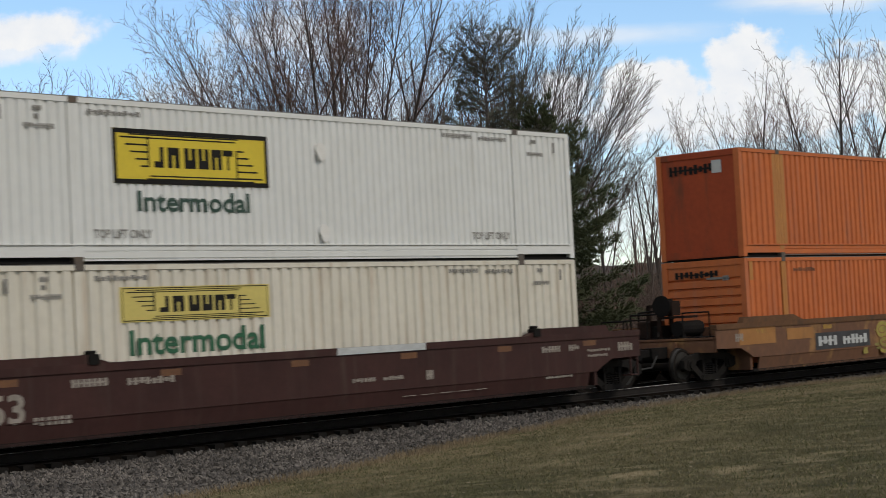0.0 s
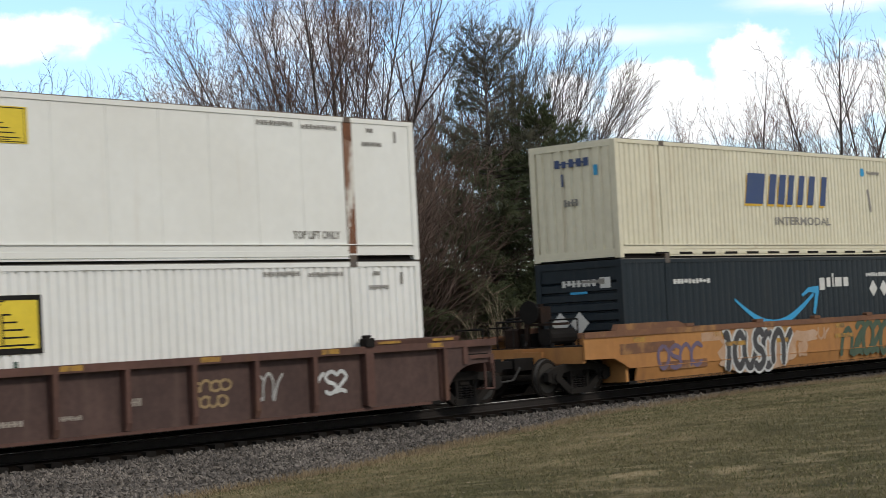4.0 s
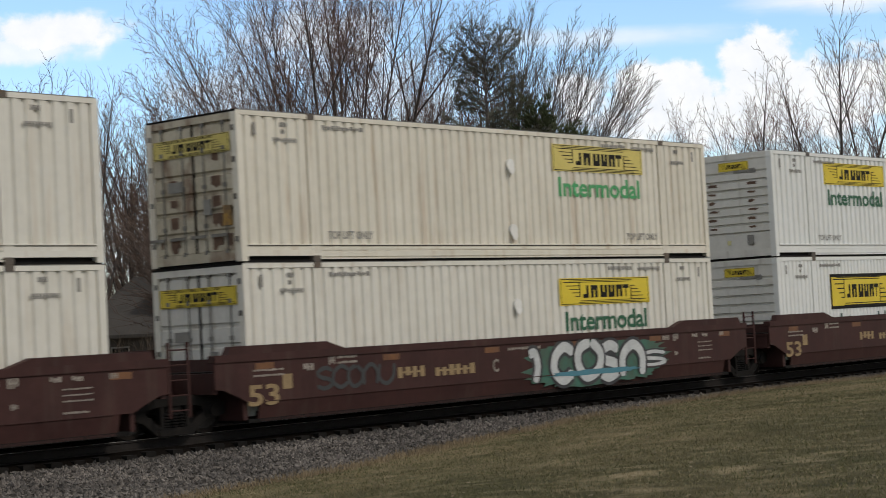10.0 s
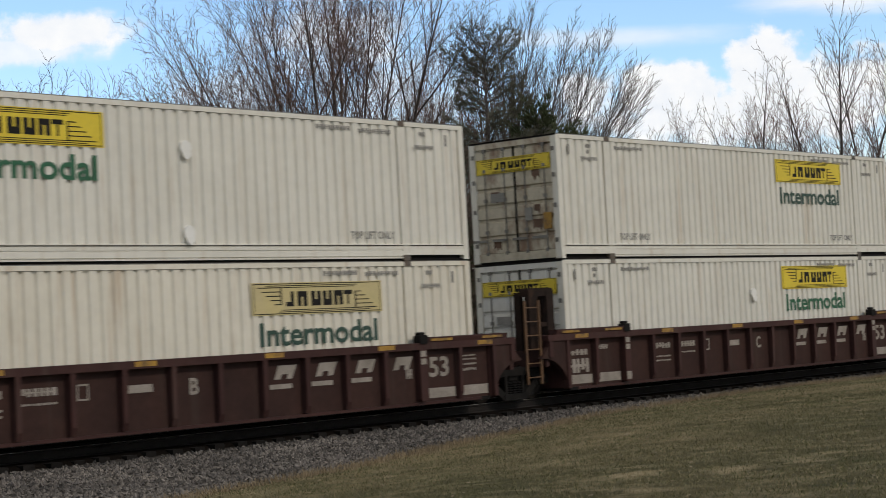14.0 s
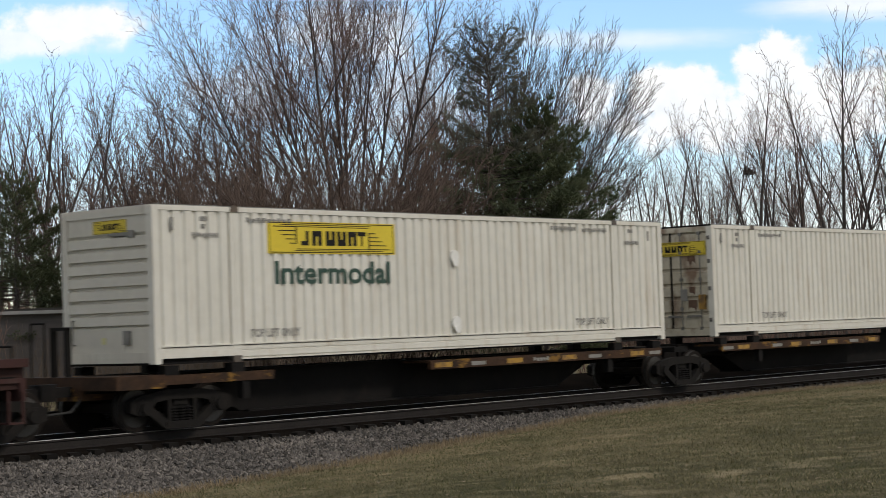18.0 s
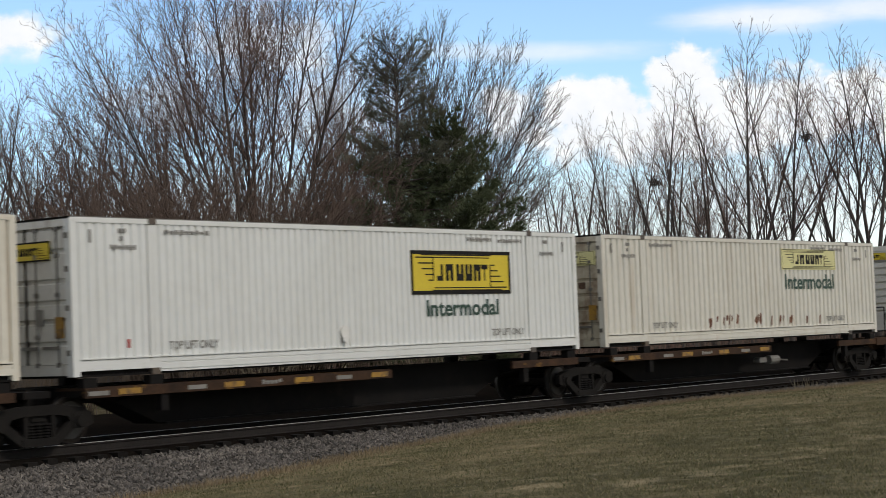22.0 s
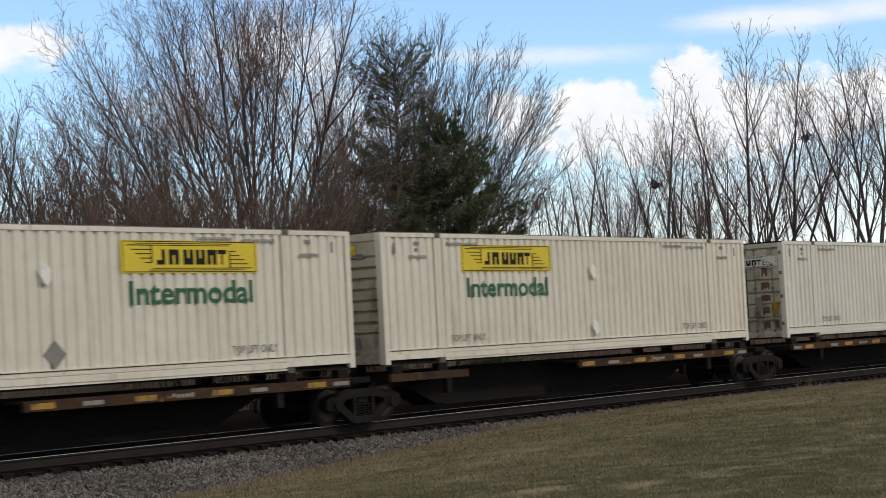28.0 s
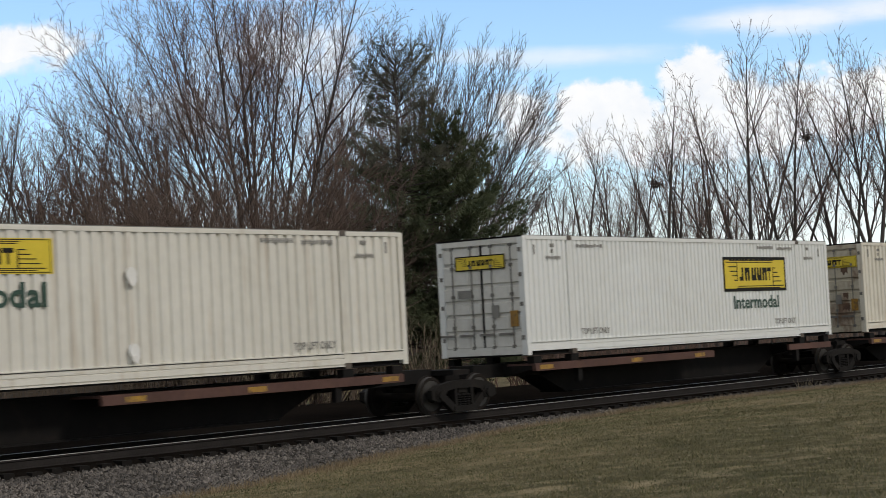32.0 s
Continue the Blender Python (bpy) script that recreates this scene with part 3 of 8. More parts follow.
for i in range(150):
    part("tie", tie_mesh, M["tie"], track, at=pose(6 + 0.53 * i + random.uniform(-0.03, 0.03), CY + random.uniform(-0.05, 0.05), random.uniform(-0.035, 0.0), 0, 0, random.uniform(-1.5, 1.5)))


# ---------------------------------------------------------------- containers
L2, P40, CH, CW = 8.08, 6.095, 2.895, 1.295     # half length, 40 ft post, height, half width


def corrugation(x0, x1, z0, z1, pitch=0.27, deep=0.045, flat=0.5):
    """A ribbed sheet that faces -y between two posts."""
    n = max(1, round((x1 - x0) / pitch))
    p = (x1 - x0) / n
    line = []
    for i in range(n):
        a = x0 + i * p
        k = p * (1 - flat) / 2 * 0.5
        line += [(a, -CW + deep), (a + k, -CW + deep), (a + 2 * k, -CW), (a + p - 2 * k, -CW), (a + p - k, -CW + deep)]
    line.append((x1, -CW + deep))
    s = Solid()
    m = len(line)
    s.add([(x, y, z0) for x, y in line] + [(x, y, z1) for x, y in line] + [(x0, -CW + 0.06, z0), (x1, -CW + 0.06, z0), (x0, -CW + 0.06, z1), (x1, -CW + 0.06, z1)],
          [(i, i + 1, m + i + 1, m + i) for i in range(m - 1)] + [(2 * m, 2 * m + 2, 2 * m + 3, 2 * m + 1), (0, m, 2 * m + 2, 2 * m), (m - 1, 2 * m + 1, 2 * m + 3, 2 * m - 1)])
    return s


SPANS = ((-L2 + 0.16, -P40 - 0.13), (-P40 + 0.13, P40 - 0.13), (P40 + 0.13, L2 - 0.16))


def side_panel(style, a, b):
    if style == "smooth":
        n = max(1, round((b - a) / 1.22))
        p = (b - a) / n
        prof = [(a, -CW + 0.06)]
        for i in range(n):
            prof += [(a + i * p + 0.001, -CW + 0.016), (a + i * p + 0.012, -CW + 0.006), (a + (i + 1) * p - 0.012, -CW + 0.006), (a + (i + 1) * p - 0.001, -CW + 0.016)]
        return Solid().ext(prof + [(b, -CW + 0.06)], 0.12, 2.82, "z")
    if style == "fine":
        return corrugation(a, b, 0.3, 2.8, 0.2, 0.03)
    if style == "shallow":
        return corrugation(a, b, 0.3, 2.8, 0.3, 0.01)
    return corrugation(a, b, 0.34, 2.78)


def front_ribs():
    """The closed end with pressed horizontal ribs, facing -x."""
    s = Solid()
    prof = [(-L2 + 0.03, 0.2), (-L2 + 0.03, 0.68)]
    z = 0.72
    for i in range(7):
        prof += [(-L2 + 0.085, z), (-L2 + 0.012, z + 0.02), (-L2 + 0.02, z + 0.18), (-L2 + 0.085, z + 0.212)]
        z += 0.238
    prof += [(-L2 + 0.03, z + 0.02), (-L2 + 0.03, 2.76), (-L2 + 0.12, 2.76), (-L2 + 0.12, 0.2)]
    return s.ext(prof, -1.16, 1.16, "y")


def door_leaf():
    """One pressed door leaf, 1.17 wide from the origin along +y, facing -x: one sheet with sunk lines."""
    rows, cols = [(0.2, 0.055)], [(0.0, 0.03)]
    for z in (0.2, 0.62, 1.02, 1.36, 1.74, 2.28):
        rows += [(z + 0.025, 0.055), (z + 0.055, 0.0)]
        rows += [({0.2: 0.62, 0.62: 1.02, 1.02: 1.36, 1.36: 1.74, 1.74: 2.28, 2.28: 2.72}[z] - 0.055, 0.0)]
        rows += [({0.2: 0.62, 0.62: 1.02, 1.02: 1.36, 1.36: 1.74, 1.74: 2.28, 2.28: 2.72}[z] - 0.025, 0.055)]
    rows += [(2.72, 0.055)]
    for y0, y1 in ((0.03, 0.36), (0.4, 0.76), (0.8, 1.14)):
        cols += [(y0, 0.014), (y0 + 0.02, 0.0), (y1 - 0.02, 0.0), (y1, 0.014)]
    cols += [(1.17, 0.055)]
    n = len(cols)
    s = Solid()
    s.add([(0.03 + max(a, b), y, z) for z, a in rows for y, b in cols],
          [(i * n + j, i * n + j + 1, (i + 1) * n + j + 1, (i + 1) * n + j) for i in range(len(rows) - 1) for j in range(n - 1)])
    return s


def lock_rod():
    s = Solid().cyl((0, 0, 0.16), (0, 0, 2.78), 0.017, 8)
    for z in (0.24, 0.75, 1.5, 2.2, 2.68):
        s.box(-0.025, -0.045, z - 0.04, 0.03, 0.045, z + 0.04)
    return s.box(-0.035, -0.02, 0.52, -0.01, 0.42, 0.58)


def emblem(parent, x, z, w, h, material, framed, flip=False, face=None):
    """A company panel: plain block shapes in its colours. face: (axis matrix) for panels that are not on the side."""
    base = face or Matrix()
    panel = part("logo_panel", lambda: Solid().box(-w / 2, -CW - 0.006, 0, w / 2, -CW - 0.002, h), material, parent, at=base @ pose(x, 0, z), key=("panel", w, h))
    y0, y1 = -CW - 0.009, -CW - 0.0062
    ink = M["black"]

    def outline():
        e = h * (0.085 if framed else 0.025)
        u, v = (w / 2, 0.0) if framed else (0.485 * w, 0.03 * h)
        a, b, c, d = (-u, v), (u, v), (u, h - v), (-u, h - v)
        i, j, k, l = (-u + e, v + e), (u - e, v + e), (u - e, h - v - e), (-u + e, h - v - e)
        s = Solid()
        q = [a, b, c, d, i, j, k, l]
        s.add([(p[0], y0, p[1]) for p in q], [(0, 1, 5, 4), (1, 2, 6, 5), (2, 3, 7, 6), (3, 0, 4, 7)])
        return s
    part("panel_border", outline, ink, panel, key=("border", w, h, framed))

    def rules():
        s = Solid()
        for z, a, b in ((0.9, -0.4, 0.3), (0.845, -0.34, 0.28), (0.15, -0.28, 0.34), (0.095, -0.3, 0.4)):
            s.box(a * w, y0, (z - 0.012) * h, b * w, y1, (z + 0.012) * h)
        return s
    if w > 1.5:
        part("panel_rule", rules, ink, panel, key=("rules", w, h))
    zc, zh, l, lw = (0.31 if framed else 0.26) * h, (0.38 if framed else 0.46) * h, -0.25 * w, 0.5 * w
    for i, (a, b, kind) in enumerate(((0.0, 0.12, "low"), (0.17, 0.32, "n"), (0.38, 0.53, "u"), (0.56, 0.7, "u"), (0.73, 0.87, "n"), (0.885, 1.02, "top"))):
        def block():
            x0, x1 = l + a * lw, l + b * lw
            t = (x1 - x0) * 0.4
            if kind == "n":
                p = [(x0, zc), (x0 + t, zc), (x0 + t, zc + 0.62 * zh), (x1 - t, zc + 0.62 * zh), (x1 - t, zc), (x1, zc), (x1, zc + zh), (x0, zc + zh)]
            elif kind == "u":
                p = [(x0, zc), (x1, zc), (x1, zc + zh), (x1 - t, zc + zh), (x1 - t, zc + 0.42 * zh), (x0 + t, zc + 0.42 * zh), (x0 + t, zc + zh), (x0, zc + zh)]
            elif kind == "low":
                p = [(x0, zc), (x1, zc), (x1, zc + zh), (x1 - t, zc + zh), (x1 - t, zc + 0.3 * zh), (x0, zc + 0.3 * zh)]
            else:
                p = [(x0 + t, zc), (x1 - t, zc), (x1 - t, zc + 0.7 * zh), (x1, zc + 0.7 * zh), (x1, zc + zh), (x0, zc + zh), (x0, zc + 0.7 * zh), (x0 + t, zc + 0.7 * zh)]
            return Solid().ext(p, y0, y1, "y")
        part("block_mark", block, ink, panel, key=("block", w, h, i))
    for k in (-1, 1):
        def wing():
            s = Solid()
            p = [(k * 0.28 * w, (0.86 if k < 0 else 0.14) * h)]
            for i in range(5):
                z0 = (0.86 - 0.13 * i) * h if k < 0 else (0.14 + 0.13 * i) * h
                z1 = z0 - 0.03 * h if k < 0 else z0 + 0.03 * h
                o = k * (0.455 - 0.03 * i) * w
                p += [(o, z0), (o, z1), (k * 0.29 * w, z1)]
                if i < 4:
                    p += [(k * 0.29 * w, z1 - 0.1 * h if k < 0 else z1 + 0.1 * h)]
            p += [(k * 0.28 * w, p[-1][1])]
            return s.ext(p, y0, y1, "y")
        part("wing_mark", wing, ink, panel, key=("wing", w, h, k))
    return panel


SIDE = {  # face matrices: the end of the box turned from the side
    "front": Matrix.Translation((-L2 + CW + 0.018, 0, 0)) @ Matrix.Rotation(radians(-90), 4, "Z"),
}


def bars(s, x0, x1, z0, z1, y, n, seed, d=0.004):
    """Unreadable writing as plain strokes on one thin base line."""
    r = random.Random(seed)
    step, zc, e = (x1 - x0) / n, (z0 + z1) / 2, 0.09 * (z1 - z0)
    up, down = [], []
    for i in range(n):
        a, b = x0 + (i + 0.1) * step, x0 + (i + r.uniform(0.66, 0.86)) * step
        top = z1 if r.random() > 0.15 else zc + 0.6 * (z1 - zc)
        low = z0 if r.random() > 0.15 else zc - 0.6 * (zc - z0)
        up += [(a, zc + e), (a, top), (b, top), (b, zc + e)]
        down += [(a, zc - e), (a, low), (b, low), (b, zc - e)]
    return s.ext(up + down[::-1], y - d, y, "y")


def door_rust(c, seed, amount):
    """Brown streaks that run down the door panels below the lock rods."""
    r = random.Random(seed)
    for y, top, wide in ((0.58, 1.6, 0.28), (-0.64, 2.2, 0.3), (-0.98, 1.0, 0.16), (0.98, 0.7, 0.12)):
        if wide < 0.2 and amount < 0.8:
            continue
        for z0, z1 in ((0.25, 0.57), (0.67, 0.97), (1.07, 1.31), (1.41, 1.69), (1.79, 2.23)):
            if z1 > top + 0.1 or r.random() > amount:
                continue
            w, low = wide * r.uniform(0.6, 1.05), z0 + (z1 - z0) * r.choice((0, 0, 0.3))
            edge = [(y + w * (0.5 - k / 6), low + (z1 - low) * r.uniform(0.0, 0.45)) for k in range(7)]
            part("rust_streak", Solid().ext([(y - w / 2, z1), (y + w / 2, z1)] + edge, -L2 + 0.0262, -L2 + 0.034, "x"), M["rust_dark"], c)


def container(label, paint="ivory", style="ribbed", front="ribs", end_paint=None, logo="yellow", logo_at=-1, words="green", framed=False,
              post=None, small_marks=True, edge="steel_grey", drop=0.0, group="containers on the train"):
    c = tagged(new("shipping_container"), label, "container", group)
    style = "fine" if framed else style
    p, ep, pp = M[paint], M[end_paint or paint], M[post or paint]
    turn = Matrix.Rotation(math.pi, 4, "Z")
    for m in (None, turn):
        for a, b in SPANS:
            part("side_panel", lambda: side_panel(style, a, b), p, c, at=m, key=("side", style, a))
        part("top_rail", lambda: box(-L2 + 0.1, -CW - 0.012, 2.785, L2 - 0.1, -CW + 0.08, CH - 0.02), p, c, at=m, key="toprail")
        rail = part("bottom_rail", lambda: Solid().ext([(-CW + 0.1, 0.045), (-CW - 0.008, 0.045), (-CW - 0.008, 0.07), (-CW + 0.022, 0.075), (-CW + 0.022, 0.09), (-CW - 0.003, 0.095), (-CW - 0.003, 0.2), (-CW + 0.02, 0.205), (-CW + 0.02, 0.225), (-CW + 0.1, 0.225)], -P40 - 0.1, P40 + 0.1, "x").box(-L2 + 0.1, -CW - 0.003, 0.115, -P40 - 0.1, -CW + 0.1, 0.225).box(P40 + 0.1, -CW - 0.003, 0.115, L2 - 0.1, -CW + 0.1, 0.225),
                    p, c, at=m, key="botrail")
        part("rail_flange", lambda: Solid().box(-L2 + 0.12, -CW + 0.004, 0.225, L2 - 0.12, -CW + 0.09, 0.3).box(-L2 + 0.16, -CW - 0.024, 0.318, L2 - 0.16, -CW + 0.07, 0.342), p, rail, key="flange")
        for x in (-P40, P40):
            part("lift_post", lambda: Solid().box(-0.12, -CW - 0.003, 0.16, 0.12, -CW + 0.12, 2.79).box(-0.015, -CW - 0.008, 0.3, 0.015, -CW, 2.7), pp, c, at=(m or Matrix()) @ pose(x, 0, 0), key="post")
            for z in (0.0, CH - 0.117):
                part("corner_casting", lambda: Solid().box(-0.11, -CW - 0.02, 0, 0.09, -CW + 0.16, 0.118, 0.01), M["casting"], c, at=(m or Matrix()) @ pose(x, 0, z), key="casting")
        for x in (-L2, L2 - 0.16):
            part("corner_post", lambda: Solid().box(0, -CW - 0.004, 0.02, 0.16, -CW + 0.16, CH - 0.02, 0.01), p, c, at=(m or Matrix()) @ pose(x, 0, 0), key="cpost")
    for m in (None, turn):
        part("roof_edge", lambda: Solid().box(-L2 + 0.05, -CW - 0.006, CH - 0.022, L2 - 0.05, -CW + 0.06, CH - 0.002), M[edge], c, at=m, key="redge")
    part("roof", lambda: Solid().box(-L2 + 0.02, -CW + 0.05, CH - 0.05, L2 - 0.02, CW - 0.05, CH - 0.012), ep, c, key="roof")
    part("floor", lambda: Solid().ext([(-CW + 0.03, 0.006), (CW - 0.03, 0.006), (CW - 0.03, 0.042), (CW - 0.1, 0.042), (CW - 0.1, 0.2), (-CW + 0.1, 0.2), (-CW + 0.1, 0.042), (-CW + 0.03, 0.042)], -L2 + 0.04, L2 - 0.04, "x"), M["dark"], c, key="floor")
    part("header", lambda: Solid().box(-L2 - 0.002, -CW + 0.16, 2.72, -L2 + 0.14, CW - 0.16, CH - 0.014), ep, c, key="header")
    part("sill", lambda: Solid().box(-L2 - 0.002, -CW + 0.16, 0.05, -L2 + 0.14, CW - 0.16, 0.24), ep, c, key="sill")
    part("back_wall", lambda: Solid().box(L2 - 0.1, -1.14, 0.2, L2 - 0.02, 1.14, CH - 0.05), ep, c, key="back")
    if front == "doors":
        for y in (-1.18, 0.01):
            leaf = part("door", door_leaf, ep, c, at=pose(-L2, y, 0), key="leaf")
            for yy in (0.28, 0.86):
                part("lock_rod", lock_rod, M["steel_grey"], leaf, at=pose(0.022, yy, 0), key="rod")
            for z in (0.4, 1.2, 1.9, 2.5):
                part("hinge", lambda: Solid().box(-0.02, -0.05, 0, 0.05, 0.03, 0.1), M["steel_grey"], leaf, at=pose(0, 0 if y < 0 else 1.19, z), key="hinge")
        if small_marks:
            part("warning_sticker", lambda: Solid().box(-L2 - 0.012, -1.06, 0.72, -L2 + 0.02, -0.84, 1.1), M["reflector"], c, key="sticker")
            part("notice_plate", lambda: Solid().box(-L2 - 0.012, 0.3, 1.45, -L2 + 0.02, 0.7, 1.65), M["stencil"], c, key="notice")
            part("serial_plate", lambda: Solid().box(-L2 - 0.012, -0.5, 0.95, -L2 + 0.02, -0.3, 1.25), M["stencil"], c, key="serial")
        if end_paint == "door":
            door_rust(c, len(label), 1.0 if "rusty" in label else 0.45)
        part("header_edge", lambda: box(-L2 - 0.006, -CW + 0.01, CH - 0.045, -L2 + 0.1, CW - 0.01, CH - 0.004), M["dark"], c, "dark weathered roof edge", key="hedge")
        part("gasket", lambda: box(-L2 + 0.03, -0.012, 0.2, -L2 + 0.07, 0.012, 2.72), M["dark"], c, key="gasket")
    elif front == "ribs":
        part("front_wall", front_ribs, ep, c, key="ribs")
        part("vent", lambda: Solid().box(-L2 + 0.0, -0.75, 2.36, -L2 + 0.05, -0.1, 2.42).box(-L2 + 0.0, -0.78, 2.32, -L2 + 0.05, -0.6, 2.45), M["stencil"], c, key="vent")
        part("sticker", lambda: Solid().box(-L2 + 0.02, 0.1, 0.4, -L2 + 0.04, 0.22, 0.52), M["yellow_pale"], c, key="fsticker")
        part("document_box", lambda: Solid().box(-L2 - 0.02, -0.62, 0.38, -L2 + 0.06, -0.44, 0.64), M["stencil"], c, key="docbox")
        part("ladder_grip", lambda: Solid().cyl((-L2 - 0.03, 1.0, 0.4), (-L2 - 0.03, 1.0, 0.85), 0.015, 6).cyl((-L2 - 0.03, 1.0, 0.85), (-L2 + 0.05, 1.0, 0.85), 0.015, 6).cyl((-L2 - 0.03, 1.0, 0.4), (-L2 + 0.05, 1.0, 0.4), 0.015, 6), M["steel_grey"], c, key="grip")
    elif front == "flat":
        part("front_wall", lambda: box(-L2 + 0.03, -1.16, 0.2, -L2 + 0.1, 1.16, 2.76), ep, c, key="flatfront")
    else:
        def upright():
            t = corrugation(-1.16, 1.16, 0.22, 2.74, 0.29, 0.045, 0.5)
            t.v = [(y + CW - L2 + 0.012, -x, z) for x, y, z in t.v]
            return t
        part("front_wall", upright, ep, c, key="upright")
    # markings
    if logo:
        lm = {"yellow": "yellow", "faded": "yellow_faded", "old": "yellow_old", "pale": "yellow_pale", "white": "white_logo"}[logo]
        if framed:
            emblem(c, logo_at * 3.4, 1.41 - drop, 3.74, 0.98, M[lm], True)
        else:
            emblem(c, logo_at * 3.46, 2.02 - drop, 3.6, 0.62, M[lm], False)
        if front == "ribs":
            emblem(c, 0.1, 2.42, 0.95, 0.24, M[lm], False, face=SIDE["front"])
        elif front == "doors":
            emblem(c, 0.0, 2.12, 1.5 if framed else 2.2, 0.36, M[lm], framed, face=Matrix.Translation((-0.012, 0, 0)) @ SIDE["front"])
        elif front == "flat":
            emblem(c, 0.0, 2.12, 2.2, 0.36, M[lm], False, face=SIDE["front"])
    if words and framed:
        part("lettering", lettering("Intermodal", 2.7, 0.37, M[words]), M[words], c, at=pose(logo_at * 3.4 - 1.35, -CW - 0.006, 0.92 - drop))
    elif words:
        part("lettering", lettering("Intermodal", 3.25, 0.45, M[words]), M[words], c, at=pose(logo_at * 3.46 - 1.62, -CW - 0.006, 1.43 - drop))
    if small_marks:
        tl = lettering("TOP LIFT ONLY", 1.3, 0.16, M["stencil"])
        for x in (-5.75, 4.45):
            part("stencil", tl, M["stencil"], c, at=pose(x, -CW - 0.006, 0.44))
        for x in (-7.62, 7.5):
            part("vent_slot", lambda: plate(-0.035, 2.42, 0.035, 2.66, -CW - 0.002), M["stencil"], c, at=pose(x, 0, 0), key="slot")
        for x0, x1, z in ((-5.8, -4.6, 2.6), (-6.95, -6.75, 2.6), (-6.92, -6.82, 2.46), (-7.15, -6.5, 2.3), (3.6, 4.6, 2.62), (4.8, 5.8, 2.6), (6.65, 6.85, 2.6), (6.5, 7.1, 2.32)):
            part("serial_mark", lambda: bars(Solid(), x0, x1, z, z + 0.09, -CW - 0.003, 9, int(x0 * 10)), M["stencil"], c, key=("marks", x0))
    return c


def extra(c, name, s, material, label=""):
    return part(name, s, M[material], c, label)


def placard(c, x, z, r=0.28, material="placard"):
    return part("placard", Solid().ext([(x - r, z), (x, z - r), (x + r, z), (x, z + r)], -CW - 0.012, -CW - 0.004, "y"), M[material], c)


def dome_mark(c, x, zs):
    """Round pressed vent caps with a lug below."""
    x -= 0.17
    for z in zs:
        z += 0.1 if z < 1 else 0.0
        pts = [(x + 0.13 * math.cos(a), z + 0.13 * math.sin(a)) for a in (2 * math.pi * (i + 0.5) / 14 for i in range(14))]
        cap = part("vent_cap", Solid().ext(pts, -CW - 0.05, -CW + 0.01, "y"), M["vent_white"], c)
        part("lug", Solid().ext([(x - 0.11, z - 0.1), (x - 0.08, z - 0.18), (x - 0.02, z - 0.23), (x + 0.04, z - 0.22), (x + 0.09, z - 0.15), (x + 0.11, z - 0.08)], -CW - 0.075, -CW - 0.045, "y"), M["vent_white"], cap)


# ---------------------------------------------------------------- railway trucks
WR = 0.43                                    # wheel radius
WHEELS = []                                  # every wheelset that turns


def wheelset_shape():
    """Two wheels on one axle, turned as one body."""
    half = [(0.1, -1.04), (0.1, -0.86), (0.15, -0.85), (0.17, -0.79), (0.3, -0.79), (0.36, -0.825), (WR - 0.012, -0.825), (WR, -0.73), (0.46, -0.725), (0.46, -0.69), (0.36, -0.69), (0.3, -0.73), (0.16, -0.72), (0.085, -0.66)]
    return Solid().lathe([(0.02, -1.04)] + half + [(r, -y) for r, y in reversed(half)] + [(0.02, 1.04)], 24, "y")


def side_frame_shape():
    """A cast side frame, 1.78 between axles, seen from the side; y is its outer face."""
    s = Solid()
    top = [(-1.2, 0.56), (-1.2, 0.36), (-1.05, 0.3), (-0.75, 0.36), (-0.62, 0.52), (-0.36, 0.56), (0.36, 0.56), (0.62, 0.52), (0.75, 0.36), (1.05, 0.3), (1.2, 0.36), (1.2, 0.56), (0.95, 0.66), (0.4, 0.74), (-0.4, 0.74), (-0.95, 0.66)]
    s.ext(top, -0.07, 0.07, "y")
    s.ext([(-0.72, 0.46), (-0.3, 0.16), (-0.3, 0.04), (-0.42, 0.04), (-0.86, 0.36)], -0.065, 0.065, "y")
    s.ext([(0.72, 0.46), (0.3, 0.16), (0.3, 0.04), (0.42, 0.04), (0.86, 0.36)], -0.065, 0.065, "y")
    s.box(-0.4, -0.085, 0.03, 0.4, 0.085, 0.17, 0.02)
    for x in (-0.34, 0.26):
        s.box(x, -0.06, 0.15, x + 0.08, 0.06, 0.58)
    for x in (-0.89, 0.89):
        s.box(x - 0.16, -0.09, 0.3, x + 0.16, 0.07, 0.58, 0.03)
        s.cyl((x, -0.14, 0.43), (x, -0.05, 0.43), 0.11, 12)
    return s


def spring():
    prof = [(0.03, 0.16)]
    for i in range(5):
        prof += [(0.05, 0.17 + 0.052 * i), (0.082, 0.185 + 0.052 * i), (0.082, 0.2 + 0.052 * i), (0.05, 0.215 + 0.052 * i)]
    return Solid().lathe(prof + [(0.03, 0.44)], 9)


